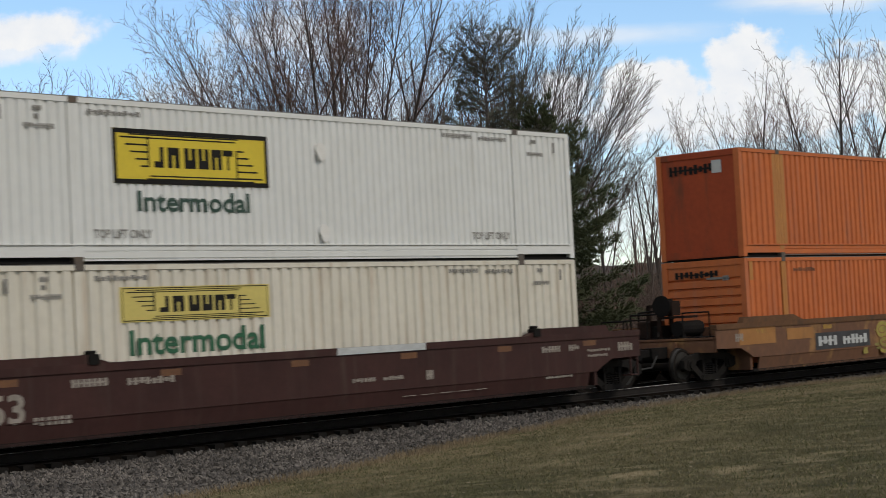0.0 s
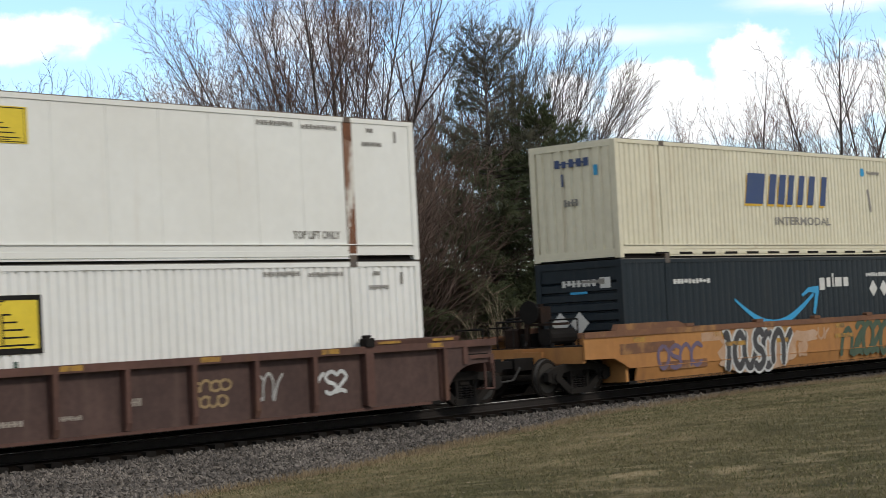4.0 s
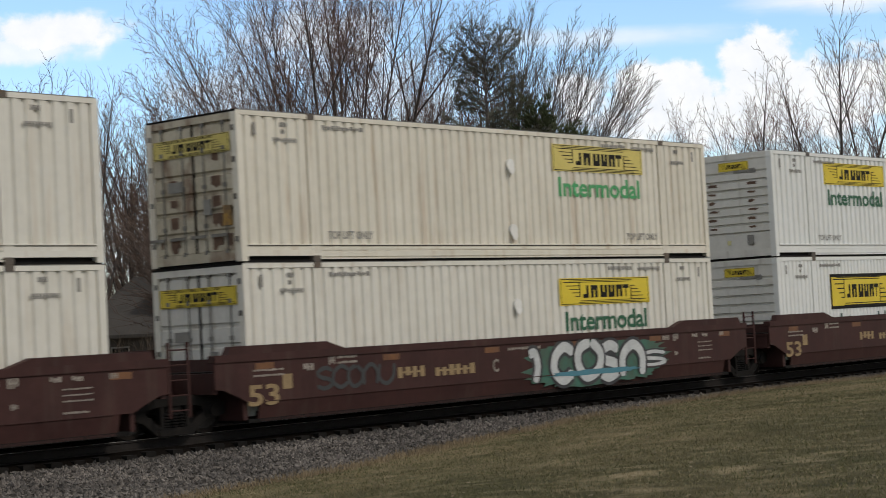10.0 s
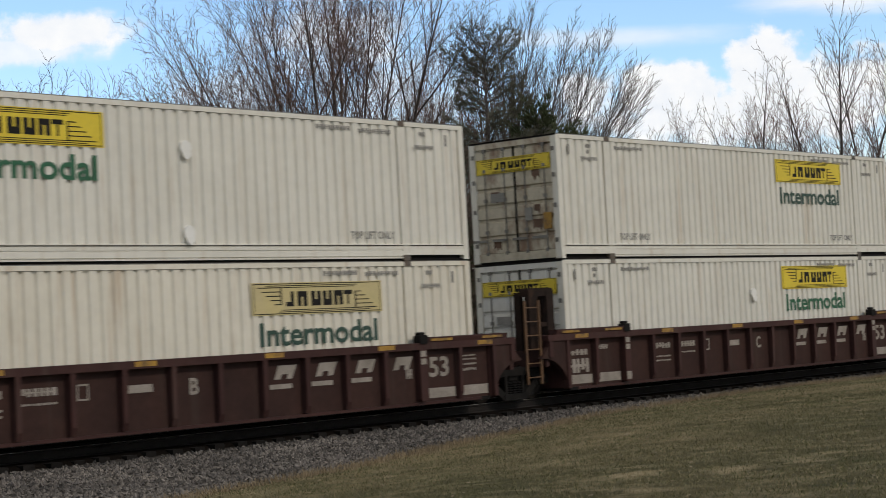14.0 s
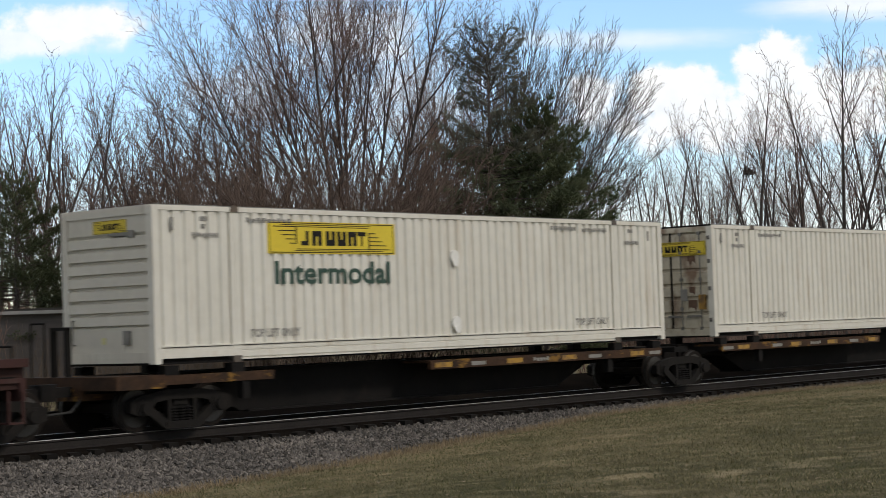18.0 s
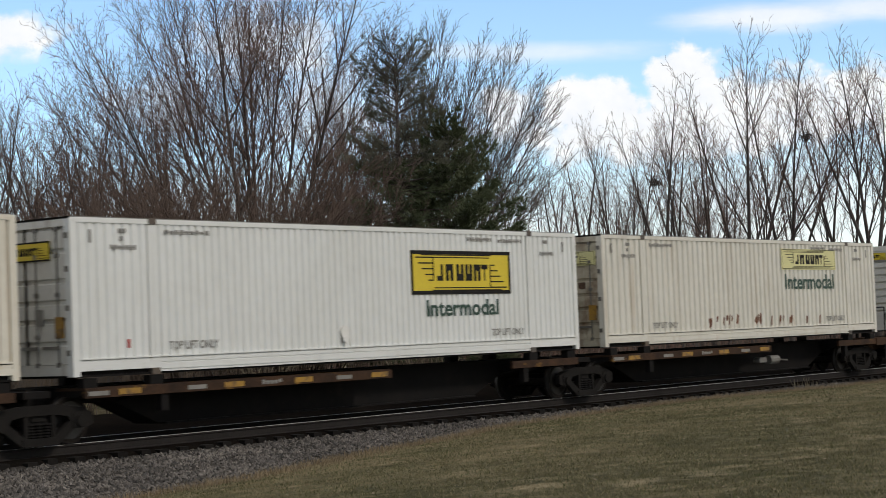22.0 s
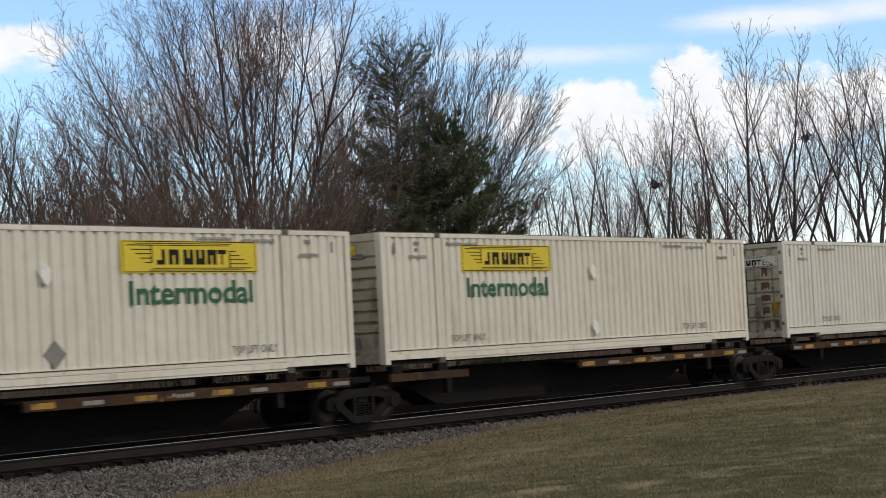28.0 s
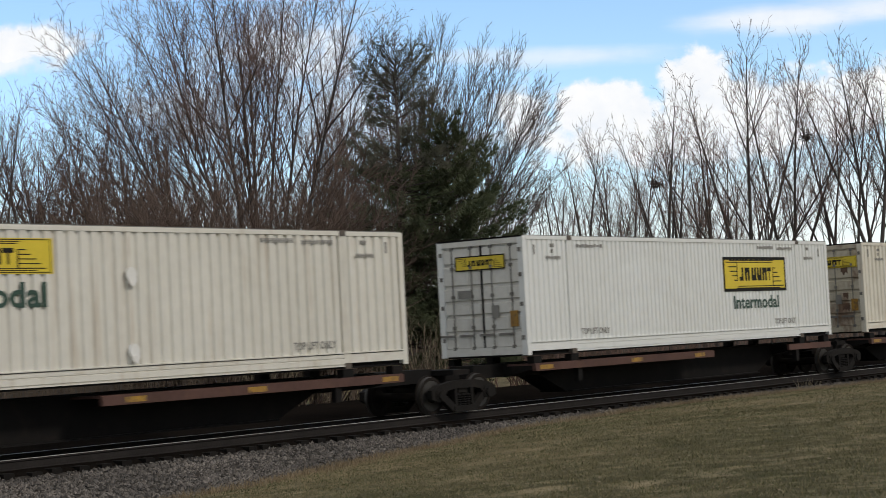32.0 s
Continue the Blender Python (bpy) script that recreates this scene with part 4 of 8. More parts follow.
def truck(parent, x):
    """A two-axle truck under a car at x: bolster, side frames, springs, wheelsets."""
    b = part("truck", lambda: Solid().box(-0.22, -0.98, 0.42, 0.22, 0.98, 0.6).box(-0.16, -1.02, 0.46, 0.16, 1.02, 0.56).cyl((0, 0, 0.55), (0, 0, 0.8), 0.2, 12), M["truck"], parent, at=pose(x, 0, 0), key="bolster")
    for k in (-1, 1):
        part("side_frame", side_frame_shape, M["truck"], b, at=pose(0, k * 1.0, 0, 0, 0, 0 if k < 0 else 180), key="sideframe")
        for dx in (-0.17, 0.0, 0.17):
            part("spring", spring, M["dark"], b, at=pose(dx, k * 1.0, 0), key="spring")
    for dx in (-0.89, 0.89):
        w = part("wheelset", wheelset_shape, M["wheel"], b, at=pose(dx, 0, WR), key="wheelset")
        for k in (-1, 1):
            part("tread_band", lambda: Solid().lathe([(WR - 0.02, 0.735), (WR + 0.002, 0.735), (WR - 0.008, 0.815), (WR - 0.02, 0.815)], 24, "y"), M["wheel_rim"], w, "worn wheel tread", at=pose(0, 0, 0, 0, 0, 0 if k > 0 else 180), key="tread")
        WHEELS.append(w)
    part("brake_beam", lambda: Solid().box(-0.36, -0.8, 0.28, -0.3, 0.8, 0.36).box(0.3, -0.8, 0.28, 0.36, 0.8, 0.36), M["dark"], b, key="brakebeam")
    return b


def coupler(parent, x, k):
    """A knuckle coupler with its draft gear, from x outwards (k: -1 or 1)."""
    c = part("coupler", lambda: Solid().box(0.0, -0.16, 0.62, 0.9, 0.16, 0.9).box(0.85, -0.09, 0.68, 1.45, 0.09, 0.86).ext([(1.4, -0.17), (1.72, -0.17), (1.76, -0.05), (1.62, 0.02), (1.62, 0.16), (1.4, 0.18)], 0.62, 0.92, "z"),
             M["dark"], parent, at=pose(x, 0, 0, 0, 0, 0 if k > 0 else 180), key="coupler")
    part("air_hose", lambda: Solid().cyl((0.9, 0.3, 0.7), (1.2, 0.32, 0.42), 0.025, 6).cyl((1.2, 0.32, 0.42), (1.7, 0.2, 0.38), 0.025, 6), M["rubber"], c, key="hose")
    return c


def ladder(parent, x, y, z0, z1, w, material, rungs=5):
    s = Solid()
    for dx in (-w / 2, w / 2):
        s.box(x + dx - 0.025, y - 0.02, z0, x + dx + 0.025, y + 0.02, z1)
    for i in range(rungs):
        z = z0 + (z1 - z0) * (i + 0.5) / rungs
        s.cyl((x - w / 2, y, z), (x + w / 2, y, z), 0.014, 6)
    return part("ladder", s, M[material], parent)


# ---------------------------------------------------------------- well cars
WY = -1.6                                    # outer face of the well's side


def well_side(style, left, right):
    """Side plate of the well from end to end; ends step up over the trucks. Returns the outline at the near side."""
    zb, zt = 0.17, 1.37
    out = [(-8.0, zb), (8.0, zb), (8.55, 0.62), (8.95, 0.78), (right, 0.8), (right, zt), (-left, zt), (-left, 0.8), (-8.95, 0.78), (-8.55, 0.62)]
    if style == "ribs":
        arch = [(8.42 + 0.95 * (1 - math.cos(a)), zb + 0.74 * math.sin(a)) for a in (math.pi / 2 * i / 7 for i in range(8))]
        out = [(-x, z) for x, z in reversed(arch)] + arch + [(right, 0.92), (right, zt), (-left, zt), (-left, 0.92)]
        s = Solid().ext(out, WY + 0.15, WY + 0.19, "y")
        for k in (-1, 1):
            # flush end panel over the truck with a rounded lip
            rim = [(k * x, z) for x, z in arch] + [(k * 9.0, 1.28), (k * 8.42, 1.28)]
            s.ext(rim, WY + 0.035, WY + 0.15, "y")
        return s
    out = [(-8.35, 0.52), (8.35, 0.52)] + out[2:]
    s = Solid().ext(out, WY + 0.03, WY + 0.07, "y")
    return s.ext([(WY + 0.03, 0.52), (WY + 0.07, 0.52), (WY + 0.15, zb), (WY + 0.11, zb)], -8.05, 8.05, "x")


def well_car(label, paint="maroon", style="smooth", left_end="standalone", right_end="standalone", chord=None, plate_paint=None, wide_ribs=False):
    """A well car unit. left_end, right_end: standalone (own truck and coupler), shared (truck carried here) or open (carried by its neighbour)."""
    c = tagged(new("well_car"), label, "railway car", "well cars of the train")
    p, ch = M[paint], M[chord or paint]
    le, re = (10.1 if left_end == "standalone" else 9.15), (10.1 if right_end == "standalone" else 9.15)
    turn = Matrix.Rotation(math.pi, 4, "Z")
    for side in (0, 1):
        m = turn if side else None
        a, b = (le, re) if not side else (re, le)
        sw = part("side_wall", lambda: well_side(style, a, b), M[plate_paint or paint], c, at=m, key=("wellside", style, a, b))
        part("top_chord", lambda: Solid().box(-a, WY, 1.28, b, WY + 0.2, 1.42, 0.015), ch, sw, key=("chord", a, b))
        if style == "ribs":
            part("bottom_chord", lambda: Solid().box(-8.0, WY + 0.09, 0.15, 8.0, WY + 0.2, 0.21, 0.01), p, sw, key="bchord")
        else:
            part("bottom_chord", lambda: Solid().box(-8.0, WY + 0.1, 0.15, 8.0, WY + 0.2, 0.2, 0.01), p, sw, key="bchord2")
        for k in (-1, 1):
            # raised container guides at both ends of the well, with a stop block
            flip = pose(0, 0, 0) if k > 0 else Matrix.Scale(-1, 4, (1, 0, 0))
            if style == "ribs":
                g = part("guide_rail", lambda: Solid().ext([(WY + 0.0, 1.42), (WY + 0.2, 1.42), (WY + 0.24, 1.53), (WY - 0.02, 1.53), (WY - 0.02, 1.5)], 6.25, 8.85, "x"), ch, sw, at=flip, key="guide")
                if not side:
                    for j, (u, v) in enumerate(((6.35, 7.0), (8.0, 8.65))):
                        part("amber_stripe", lambda: plate(u, 1.445, v, 1.497, WY - 0.021), M["reflector"], g, key=("amber", j))
                part("guide_post", lambda: Solid().box(5.99, WY - 0.005, 0.24, 6.22, WY + 0.16, 1.28, 0.02), p, sw, at=flip, key="gpost")
                part("end_post", lambda: Solid().box(8.98, WY - 0.002, 0.92, 9.12, WY + 0.16, 1.28, 0.02), p, sw, at=flip, key="epost")
                part("bulkhead_post", lambda: Solid().box(8.36, WY + 0.0, 0.2, 8.47, WY + 0.16, 1.28, 0.01), p, sw, at=flip, key="bpost")
            else:
                g = part("guide_plate", lambda: Solid().ext([(5.75, 1.42), (8.85, 1.42), (8.75, 1.57), (6.25, 1.57)], WY + 0.0, WY + 0.16, "y"), ch, sw, at=flip, key="guide2")
            if style == "smooth" and (paint != "maroon" or "standalone" != left_end or "standalone" != right_end):
                continue
            part("stop_block", lambda: Solid().box(6.0, WY - 0.03, 1.4, 6.24, WY + 0.16, 1.58, 0.02).box(6.04, WY + 0.02, 1.58, 6.2, WY + 0.14, 1.64, 0.02), M["dark"], g, key="stopb")
        if style == "ribs":
            for x in ([1.53 * (i - 3) for i in range(7)] if wide_ribs else [1.109 * (i - 4.5) for i in range(10)] + [-7.3, 7.3]):
                part("rib", lambda: Solid().ext([(WY + 0.0, 1.28), (WY + 0.16, 1.28), (WY + 0.16, 0.22), (WY + 0.07, 0.22), (WY + 0.02, 0.36)], -0.055, 0.055, "x"), p, sw, at=pose(x, 0, 0), key="rib")
        else:
            part("lip", lambda: Solid().box(-7.9, WY + 0.012, 0.515, 7.9, WY + 0.028, 0.53), p, sw, key="lip")
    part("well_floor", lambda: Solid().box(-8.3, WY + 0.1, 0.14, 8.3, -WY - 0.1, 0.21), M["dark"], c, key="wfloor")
    for k, kind in ((-1, left_end), (1, right_end)):
        e = 10.1 if kind == "standalone" else 9.15
        m = Matrix() if k > 0 else turn
        part("end_bulkhead", lambda: Solid().box(8.32, -1.5, 0.2, 8.42, 1.5, 1.35), p, c, at=m, key="bulk")
        deck = part("end_platform", lambda: Solid().box(8.4, -1.5, 1.02, e, 1.5, 1.1).box(8.4, -0.4, 0.62, e + 0.1, 0.4, 1.02).box(e - 0.12, -1.5, 0.72, e, 1.5, 1.05), p, c, at=m, key=("platform", e))
        for y in np.arange(-1.3, 1.31, 0.52):
            part("grating", lambda: Solid().box(8.5, -0.2, 1.1, e - 0.2, 0.2, 1.125), M["dark"], deck, at=pose(0, y, 0), key=("grate", e))
        if kind == "standalone":
            truck(c, k * 9.65)
            coupler(c, k * 10.0, k)
            part("end_railing", lambda: Solid().cyl((9.95, -1.35, 1.1), (9.95, -1.35, 1.62), 0.02, 6).cyl((9.95, -0.6, 1.1), (9.95, -0.6, 1.62), 0.02, 6).cyl((9.95, -1.35, 1.62), (9.95, -0.6, 1.62), 0.02, 6), M["dark"], c, at=m, key="endrail")
            part("end_railing", lambda: Solid().cyl((9.95, 0.5, 1.1), (9.95, 0.5, 1.75), 0.02, 6).cyl((9.95, 1.3, 1.1), (9.95, 1.3, 1.75), 0.02, 6).cyl((9.95, 0.5, 1.75), (9.95, 1.3, 1.75), 0.02, 6), M["dark"], c, at=m, key="endrail2")
            part("air_reservoir", lambda: Solid().cyl((8.75, 0.2, 1.35), (9.75, 0.2, 1.35), 0.2, 14).box(8.8, 0.05, 1.1, 8.9, 0.35, 1.2).box(9.6, 0.05, 1.1, 9.7, 0.35, 1.2), M["dark"], c, at=m, key="tank")
            part("brake_valve", lambda: Solid().box(9.2, -0.75, 1.1, 9.5, -0.4, 1.45, 0.03).cyl((9.5, -0.55, 1.3), (9.9, -0.3, 1.15), 0.03, 6), M["truck"], c, at=m, key="valve")
            if k < 0:
                # brake stand with its platform, wheel and hoses
                st = part("brake_stand", lambda: Solid().box(9.0, -1.2, 1.1, 9.08, -1.1, 2.0).box(9.0, -0.5, 1.1, 9.08, -0.4, 2.15).box(9.55, -0.5, 1.1, 9.63, -0.4, 2.15).box(9.0, -0.5, 1.62, 9.63, 0.35, 1.68).box(9.1, -0.48, 1.7, 9.5, -0.1, 2.08, 0.03).box(9.0, -1.2, 1.92, 9.08, -0.4, 2.0).box(9.15, -1.15, 1.1, 9.6, -0.75, 1.58, 0.04),
                          M["stand"], c, "dark brown brake stand with pipes", at=m, key="stand")
                part("brake_wheel", lambda: Solid().cyl((9.66, -0.3, 1.95), (9.7, -0.3, 1.95), 0.28, 16).cyl((9.5, -0.3, 1.95), (9.66, -0.3, 1.95), 0.04, 6), M["dark"], st, key="bwheel")
                part("pipe", lambda: Solid().cyl((9.3, -1.3, 1.15), (9.3, -1.3, 1.8), 0.03, 6).cyl((9.3, -1.3, 1.8), (9.3, -0.5, 1.86), 0.03, 6).cyl((9.75, -1.25, 1.1), (9.75, -1.25, 1.75), 0.025, 6).cyl((9.75, -1.25, 1.75), (9.75, -0.45, 1.75), 0.025, 6), M["dark"], st, key="bpipe")
            part("step", lambda: Solid().box(9.7, -1.56, 0.35, 10.02, -1.3, 0.38).box(9.7, -1.56, 0.35, 9.74, -1.53, 0.9).box(9.98, -1.56, 0.35, 10.02, -1.53, 0.9), M["ladder_yellow"] if paint.startswith("ttx") else p, c, at=m, key="step")
        elif kind == "shared":
            truck(c, k * 9.72)
            part("articulation", lambda: Solid().box(8.9, -0.3, 0.62, 10.6, 0.3, 0.95).cyl((9.72, 0, 0.5), (9.72, 0, 1.0), 0.32, 14), M["dark"], c, at=m, key="artic")
        else:
            part("drawbar", lambda: Solid().box(9.1, -0.22, 0.66, 9.4, 0.22, 0.9), M["dark"], c, at=m, key="drawbar")
    # reflectors and stencils on the near side
    for i, x in enumerate((-7.9, -4.4, -1.2, 1.9, 5.0, 8.1)):
        part("reflector", lambda: plate(-0.24, 1.315, 0.24, 1.405, WY - 0.001) if style == "ribs" else plate(-0.24, 1.12, 0.24, 1.24, WY + 0.028), M["reflector" if style == "ribs" or paint != "maroon" else "reflector_dim"], c, at=pose(x, 0, 0), key=("refl", style))
    return c


RIB = WY + 0.147                              # face of the recessed plate between ribs


def stencils(c, rows, material="stencil_white", y=WY + 0.026):
    """Unreadable stencils: (x0, x1, z0, z1, strokes)."""
    for i, (x0, x1, z0, z1, n) in enumerate(rows):
        zc, zh = (z0 + z1) / 2, (z1 - z0) * (0.34 if z1 - z0 > 0.1 else 0.5)
        part("stencil", bars(Solid(), x0, x1, zc - zh, zc + zh, y, n + 2, i), M[material], c)


def number(c, text, x, z, w, h, material="stencil_tan", y=WY + 0.022):
    part("stencil", lettering(text, w, h, M[material]), M[material], c, at=pose(x, y, z))


def blob(x, z, w, h, seed, n=22, rough=0.2, slant=0.15):
    """An uneven sprayed outline."""
    r = random.Random(seed)
    pts = []
    for i in range(n):
        a = 2 * math.pi * i / n
        k = 1 + r.uniform(-rough, rough)
        u, v = math.copysign(abs(math.cos(a)) ** 0.7, math.cos(a)) * k, math.copysign(abs(math.sin(a)) ** 0.7, math.sin(a)) * k
        pts.append((x + w / 2 * u + slant * h / 2 * v, z + h / 2 * v))
    return pts


STROKES = {  # abstract sprayed forms in a unit square, never letters
    "ring": [(0.5, 1), (0.12, 0.8), (0.08, 0.4), (0.4, 0.02), (0.85, 0.2), (0.92, 0.65), (0.55, 1)],
    "bend": [(0.92, 0.82), (0.5, 1), (0.12, 0.72), (0.1, 0.28), (0.5, 0), (0.92, 0.2)],
    "snake": [(0.9, 0.86), (0.5, 1), (0.12, 0.8), (0.3, 0.55), (0.75, 0.42), (0.9, 0.18), (0.5, 0), (0.1, 0.14)],
    "arch": [(0.1, 0), (0.08, 0.65), (0.5, 1), (0.9, 0.65), (0.92, 0)],
    "cup": [(0.1, 1), (0.08, 0.35), (0.5, 0), (0.9, 0.35), (0.92, 1)],
    "curl": [(0.1, 0.78), (0.5, 1), (0.9, 0.74), (0.55, 0.4), (0.12, 0.04), (0.55, 0.1), (0.95, 0.0)],
    "tail": [(0.0, 0.9), (0.25, 0.95), (0.4, 0.5), (0.3, 0.0)],
    "slash": [(0.15, 0), (0.4, 0.6), (0.85, 1)],
}


def ribbon(ctrl, width, y, d=0.003):
    """A flat sprayed stroke along a smooth line, with rounded ends."""
    p = [Vector(q) for q in ctrl]
    p = [p[0] * 2 - p[1]] + p + [p[-1] * 2 - p[-2]]
    line = []
    for i in range(1, len(p) - 2):
        for k in range(6):
            t = k / 6
            a, b, c, e = p[i - 1], p[i], p[i + 1], p[i + 2]
            line.append(0.5 * ((2 * b) + (c - a) * t + (2 * a - 5 * b + 4 * c - e) * t * t + (3 * b - a - 3 * c + e) * t ** 3))
    line.append(p[-2])
    n, s = len(line), Solid()
    verts = []
    for i, q in enumerate(line):
        g = (line[min(i + 1, n - 1)] - line[max(i - 1, 0)]).normalized()
        u = Vector((-g.y, g.x)) * width / 2 * (0.55 if i in (0, n - 1) else 1.0)
        yy = y - d - 0.00008 * i
        verts += [(q.x + u.x, yy, q.y + u.y), (q.x - u.x, yy, q.y - u.y)]
    return s.add(verts, [(2 * i, 2 * i + 1, 2 * i + 3, 2 * i + 2) for i in range(n - 1)])


def graffiti(c, x, z, w, h, forms, line, fill, thick=0.26, edge=0.06, slant=0.1, y=WY + 0.026, seed=1, lap=1.15):
    """Fat sprayed forms side by side: an edge colour under a fill. thick and edge are shares of the height."""
    r = random.Random(seed)
    step = w / len(forms)
    g = None
    for i, f in enumerate(forms):
        hh, z0 = h * r.uniform(0.9, 1.04), z + h * r.uniform(-0.03, 0.05)
        ww = step * lap * r.uniform(0.9, 1.1)
        ctrl = [(x + i * step + u * ww + slant * v * hh, z0 + v * hh) for u, v in STROKES[f]]
        lift = y - 0.006 * (i % 2)
        o = part("graffiti" if g is None else "graffiti_form", ribbon(ctrl, (thick + edge) * h, lift), M[line], c if g is None else g, "sprayed graffiti forms" if g is None else "")
        g = g or o
        if fill:
            part("graffiti_fill", ribbon(ctrl, (thick - edge) * h, lift - 0.0035), M[fill], g)
    return g


# ---------------------------------------------------------------- spine cars
def spine_car(label, platform, paint="ttx", left_end="open", right_end="shared", half=8.68):
    """One unit of an articulated spine car. platform: -1 or 1, the half that has the side platform."""
    c = tagged(new("spine_car"), label, "railway car", "spine cars of the train")
    p = M[paint]
    lx, rx = half, half
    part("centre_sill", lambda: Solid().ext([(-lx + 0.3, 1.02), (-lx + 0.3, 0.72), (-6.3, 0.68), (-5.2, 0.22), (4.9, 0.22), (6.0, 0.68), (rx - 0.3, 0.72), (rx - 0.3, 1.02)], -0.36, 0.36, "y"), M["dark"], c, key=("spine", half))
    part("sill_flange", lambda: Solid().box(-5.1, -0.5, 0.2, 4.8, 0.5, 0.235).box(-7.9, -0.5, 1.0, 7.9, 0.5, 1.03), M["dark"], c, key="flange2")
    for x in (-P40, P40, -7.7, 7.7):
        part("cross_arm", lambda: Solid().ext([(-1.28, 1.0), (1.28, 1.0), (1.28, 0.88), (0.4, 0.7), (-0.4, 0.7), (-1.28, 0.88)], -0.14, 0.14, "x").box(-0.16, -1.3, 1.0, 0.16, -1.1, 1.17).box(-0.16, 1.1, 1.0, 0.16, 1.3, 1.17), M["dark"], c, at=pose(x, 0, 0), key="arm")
    for k in (-1, 1):
        s = platform
        sp = part("side_platform", lambda: Solid().box(-0.7, -1.34, 0.815, 7.85, -1.24, 0.985, 0.012).box(-0.7, -1.3, 0.95, 7.85, -0.5, 1.0), p, c, "steel side platform with worn paint",
                  at=(Matrix() if (s > 0) else Matrix.Scale(-1, 4, (1, 0, 0))) @ (Matrix() if k < 0 else Matrix.Scale(-1, 4, (0, 1, 0))), key="splat")
        if k < 0:
            worn = paint == "spine_rust"
            for i, x in enumerate((-0.3, 2.1, 4.1, 6.8) if worn else (0.1, 3.3, 7.4)):
                part("reflector", lambda: plate(-0.27, 0.85, 0.27, 0.955, -1.341), M["reflector"], sp, at=pose(x, 0, 0), key="refl2")
            for i, x in enumerate((0.85, 5.1, 7.55) if worn else ()):
                part("worn_mark", lambda: plate(-0.24, 0.855, 0.24, 0.935, -1.341), M["stencil"], sp, "bleached worn paint mark", at=pose(x, 0, 0), key="wornmark")
            if worn:
                part("car_print", lambda: bars(Solid(), 2.75, 3.35, 0.86, 0.95, -1.343, 5, 9), M["stencil"], sp, key="spineprint")
        part("side_sill", lambda: Solid().box(5.2, -1.32, 0.83, 7.95, -1.24, 1.0), p, c, "painted end sill", at=(Matrix() if s < 0 else Matrix.Scale(-1, 4, (1, 0, 0))) @ (Matrix() if k < 0 else Matrix.Scale(-1, 4, (0, 1, 0))), key="endsill")
    for x in (-5.9, 5.75):
        part("drop_post", lambda: Solid().box(-0.09, -1.3, 0.5, 0.09, -1.16, 1.0), M["dark"], c, at=pose(x, 0, 0), key="drop")
    if right_end == "standalone":
        part("brake_cylinder", lambda: Solid().cyl((1.1, -1.0, 0.56), (1.65, -1.0, 0.56), 0.13, 12).box(0.5, -1.05, 0.5, 0.95, -0.85, 0.64, 0.03).cyl((1.7, -1.0, 0.56), (2.9, -0.7, 0.5), 0.025, 6), M["steel_grey"], c, key="cyl")
    for k, kind in ((-1, left_end), (1, right_end)):
        turn = Matrix() if k > 0 else Matrix.Rotation(math.pi, 4, "Z")
        if kind == "standalone":
            truck(c, k * 7.27)
            part("end_sill", lambda: Solid().box(7.9, -1.35, 0.78, 9.0, 1.35, 1.02).box(7.9, -0.35, 0.6, 9.0, 0.35, 0.8), p, c, at=turn, key="endsill2")
            coupler(c, k * 8.0, k)
            part("brake_stand", lambda: Solid().box(8.75, -0.7, 1.0, 8.85, -0.62, 1.9).box(8.75, -0.3, 1.0, 8.85, -0.22, 1.9).box(8.75, -0.7, 1.86, 8.85, -0.22, 1.92), M["dark"], c, at=turn, key="bstand")
            part("end_handrail", lambda: Solid().cyl((8.9, -1.2, 1.0), (8.9, -1.2, 2.0), 0.02, 6).cyl((8.9, -0.8, 1.0), (8.9, -0.8, 2.0), 0.02, 6).cyl((8.9, -1.2, 2.0), (8.9, -0.8, 2.0), 0.02, 6), M["dark"], c, at=turn, key="hrail")
            part("step", lambda: Solid().box(8.4, -1.4, 0.35, 8.8, -1.15, 0.38).box(8.4, -1.4, 0.35, 8.44, -1.37, 0.8).box(8.76, -1.4, 0.35, 8.8, -1.37, 0.8), M["dark"], c, at=turn, key="step2")
        elif kind == "shared":
            truck(c, k * half)
            part("articulation", lambda: Solid().box(half - 0.7, -0.32, 0.62, half + 0.8, 0.32, 0.98).box(half - 0.3, -1.0, 0.86, half + 0.3, 1.0, 0.98), M["dark"], c, at=turn, key=("artic2", half))
    return c


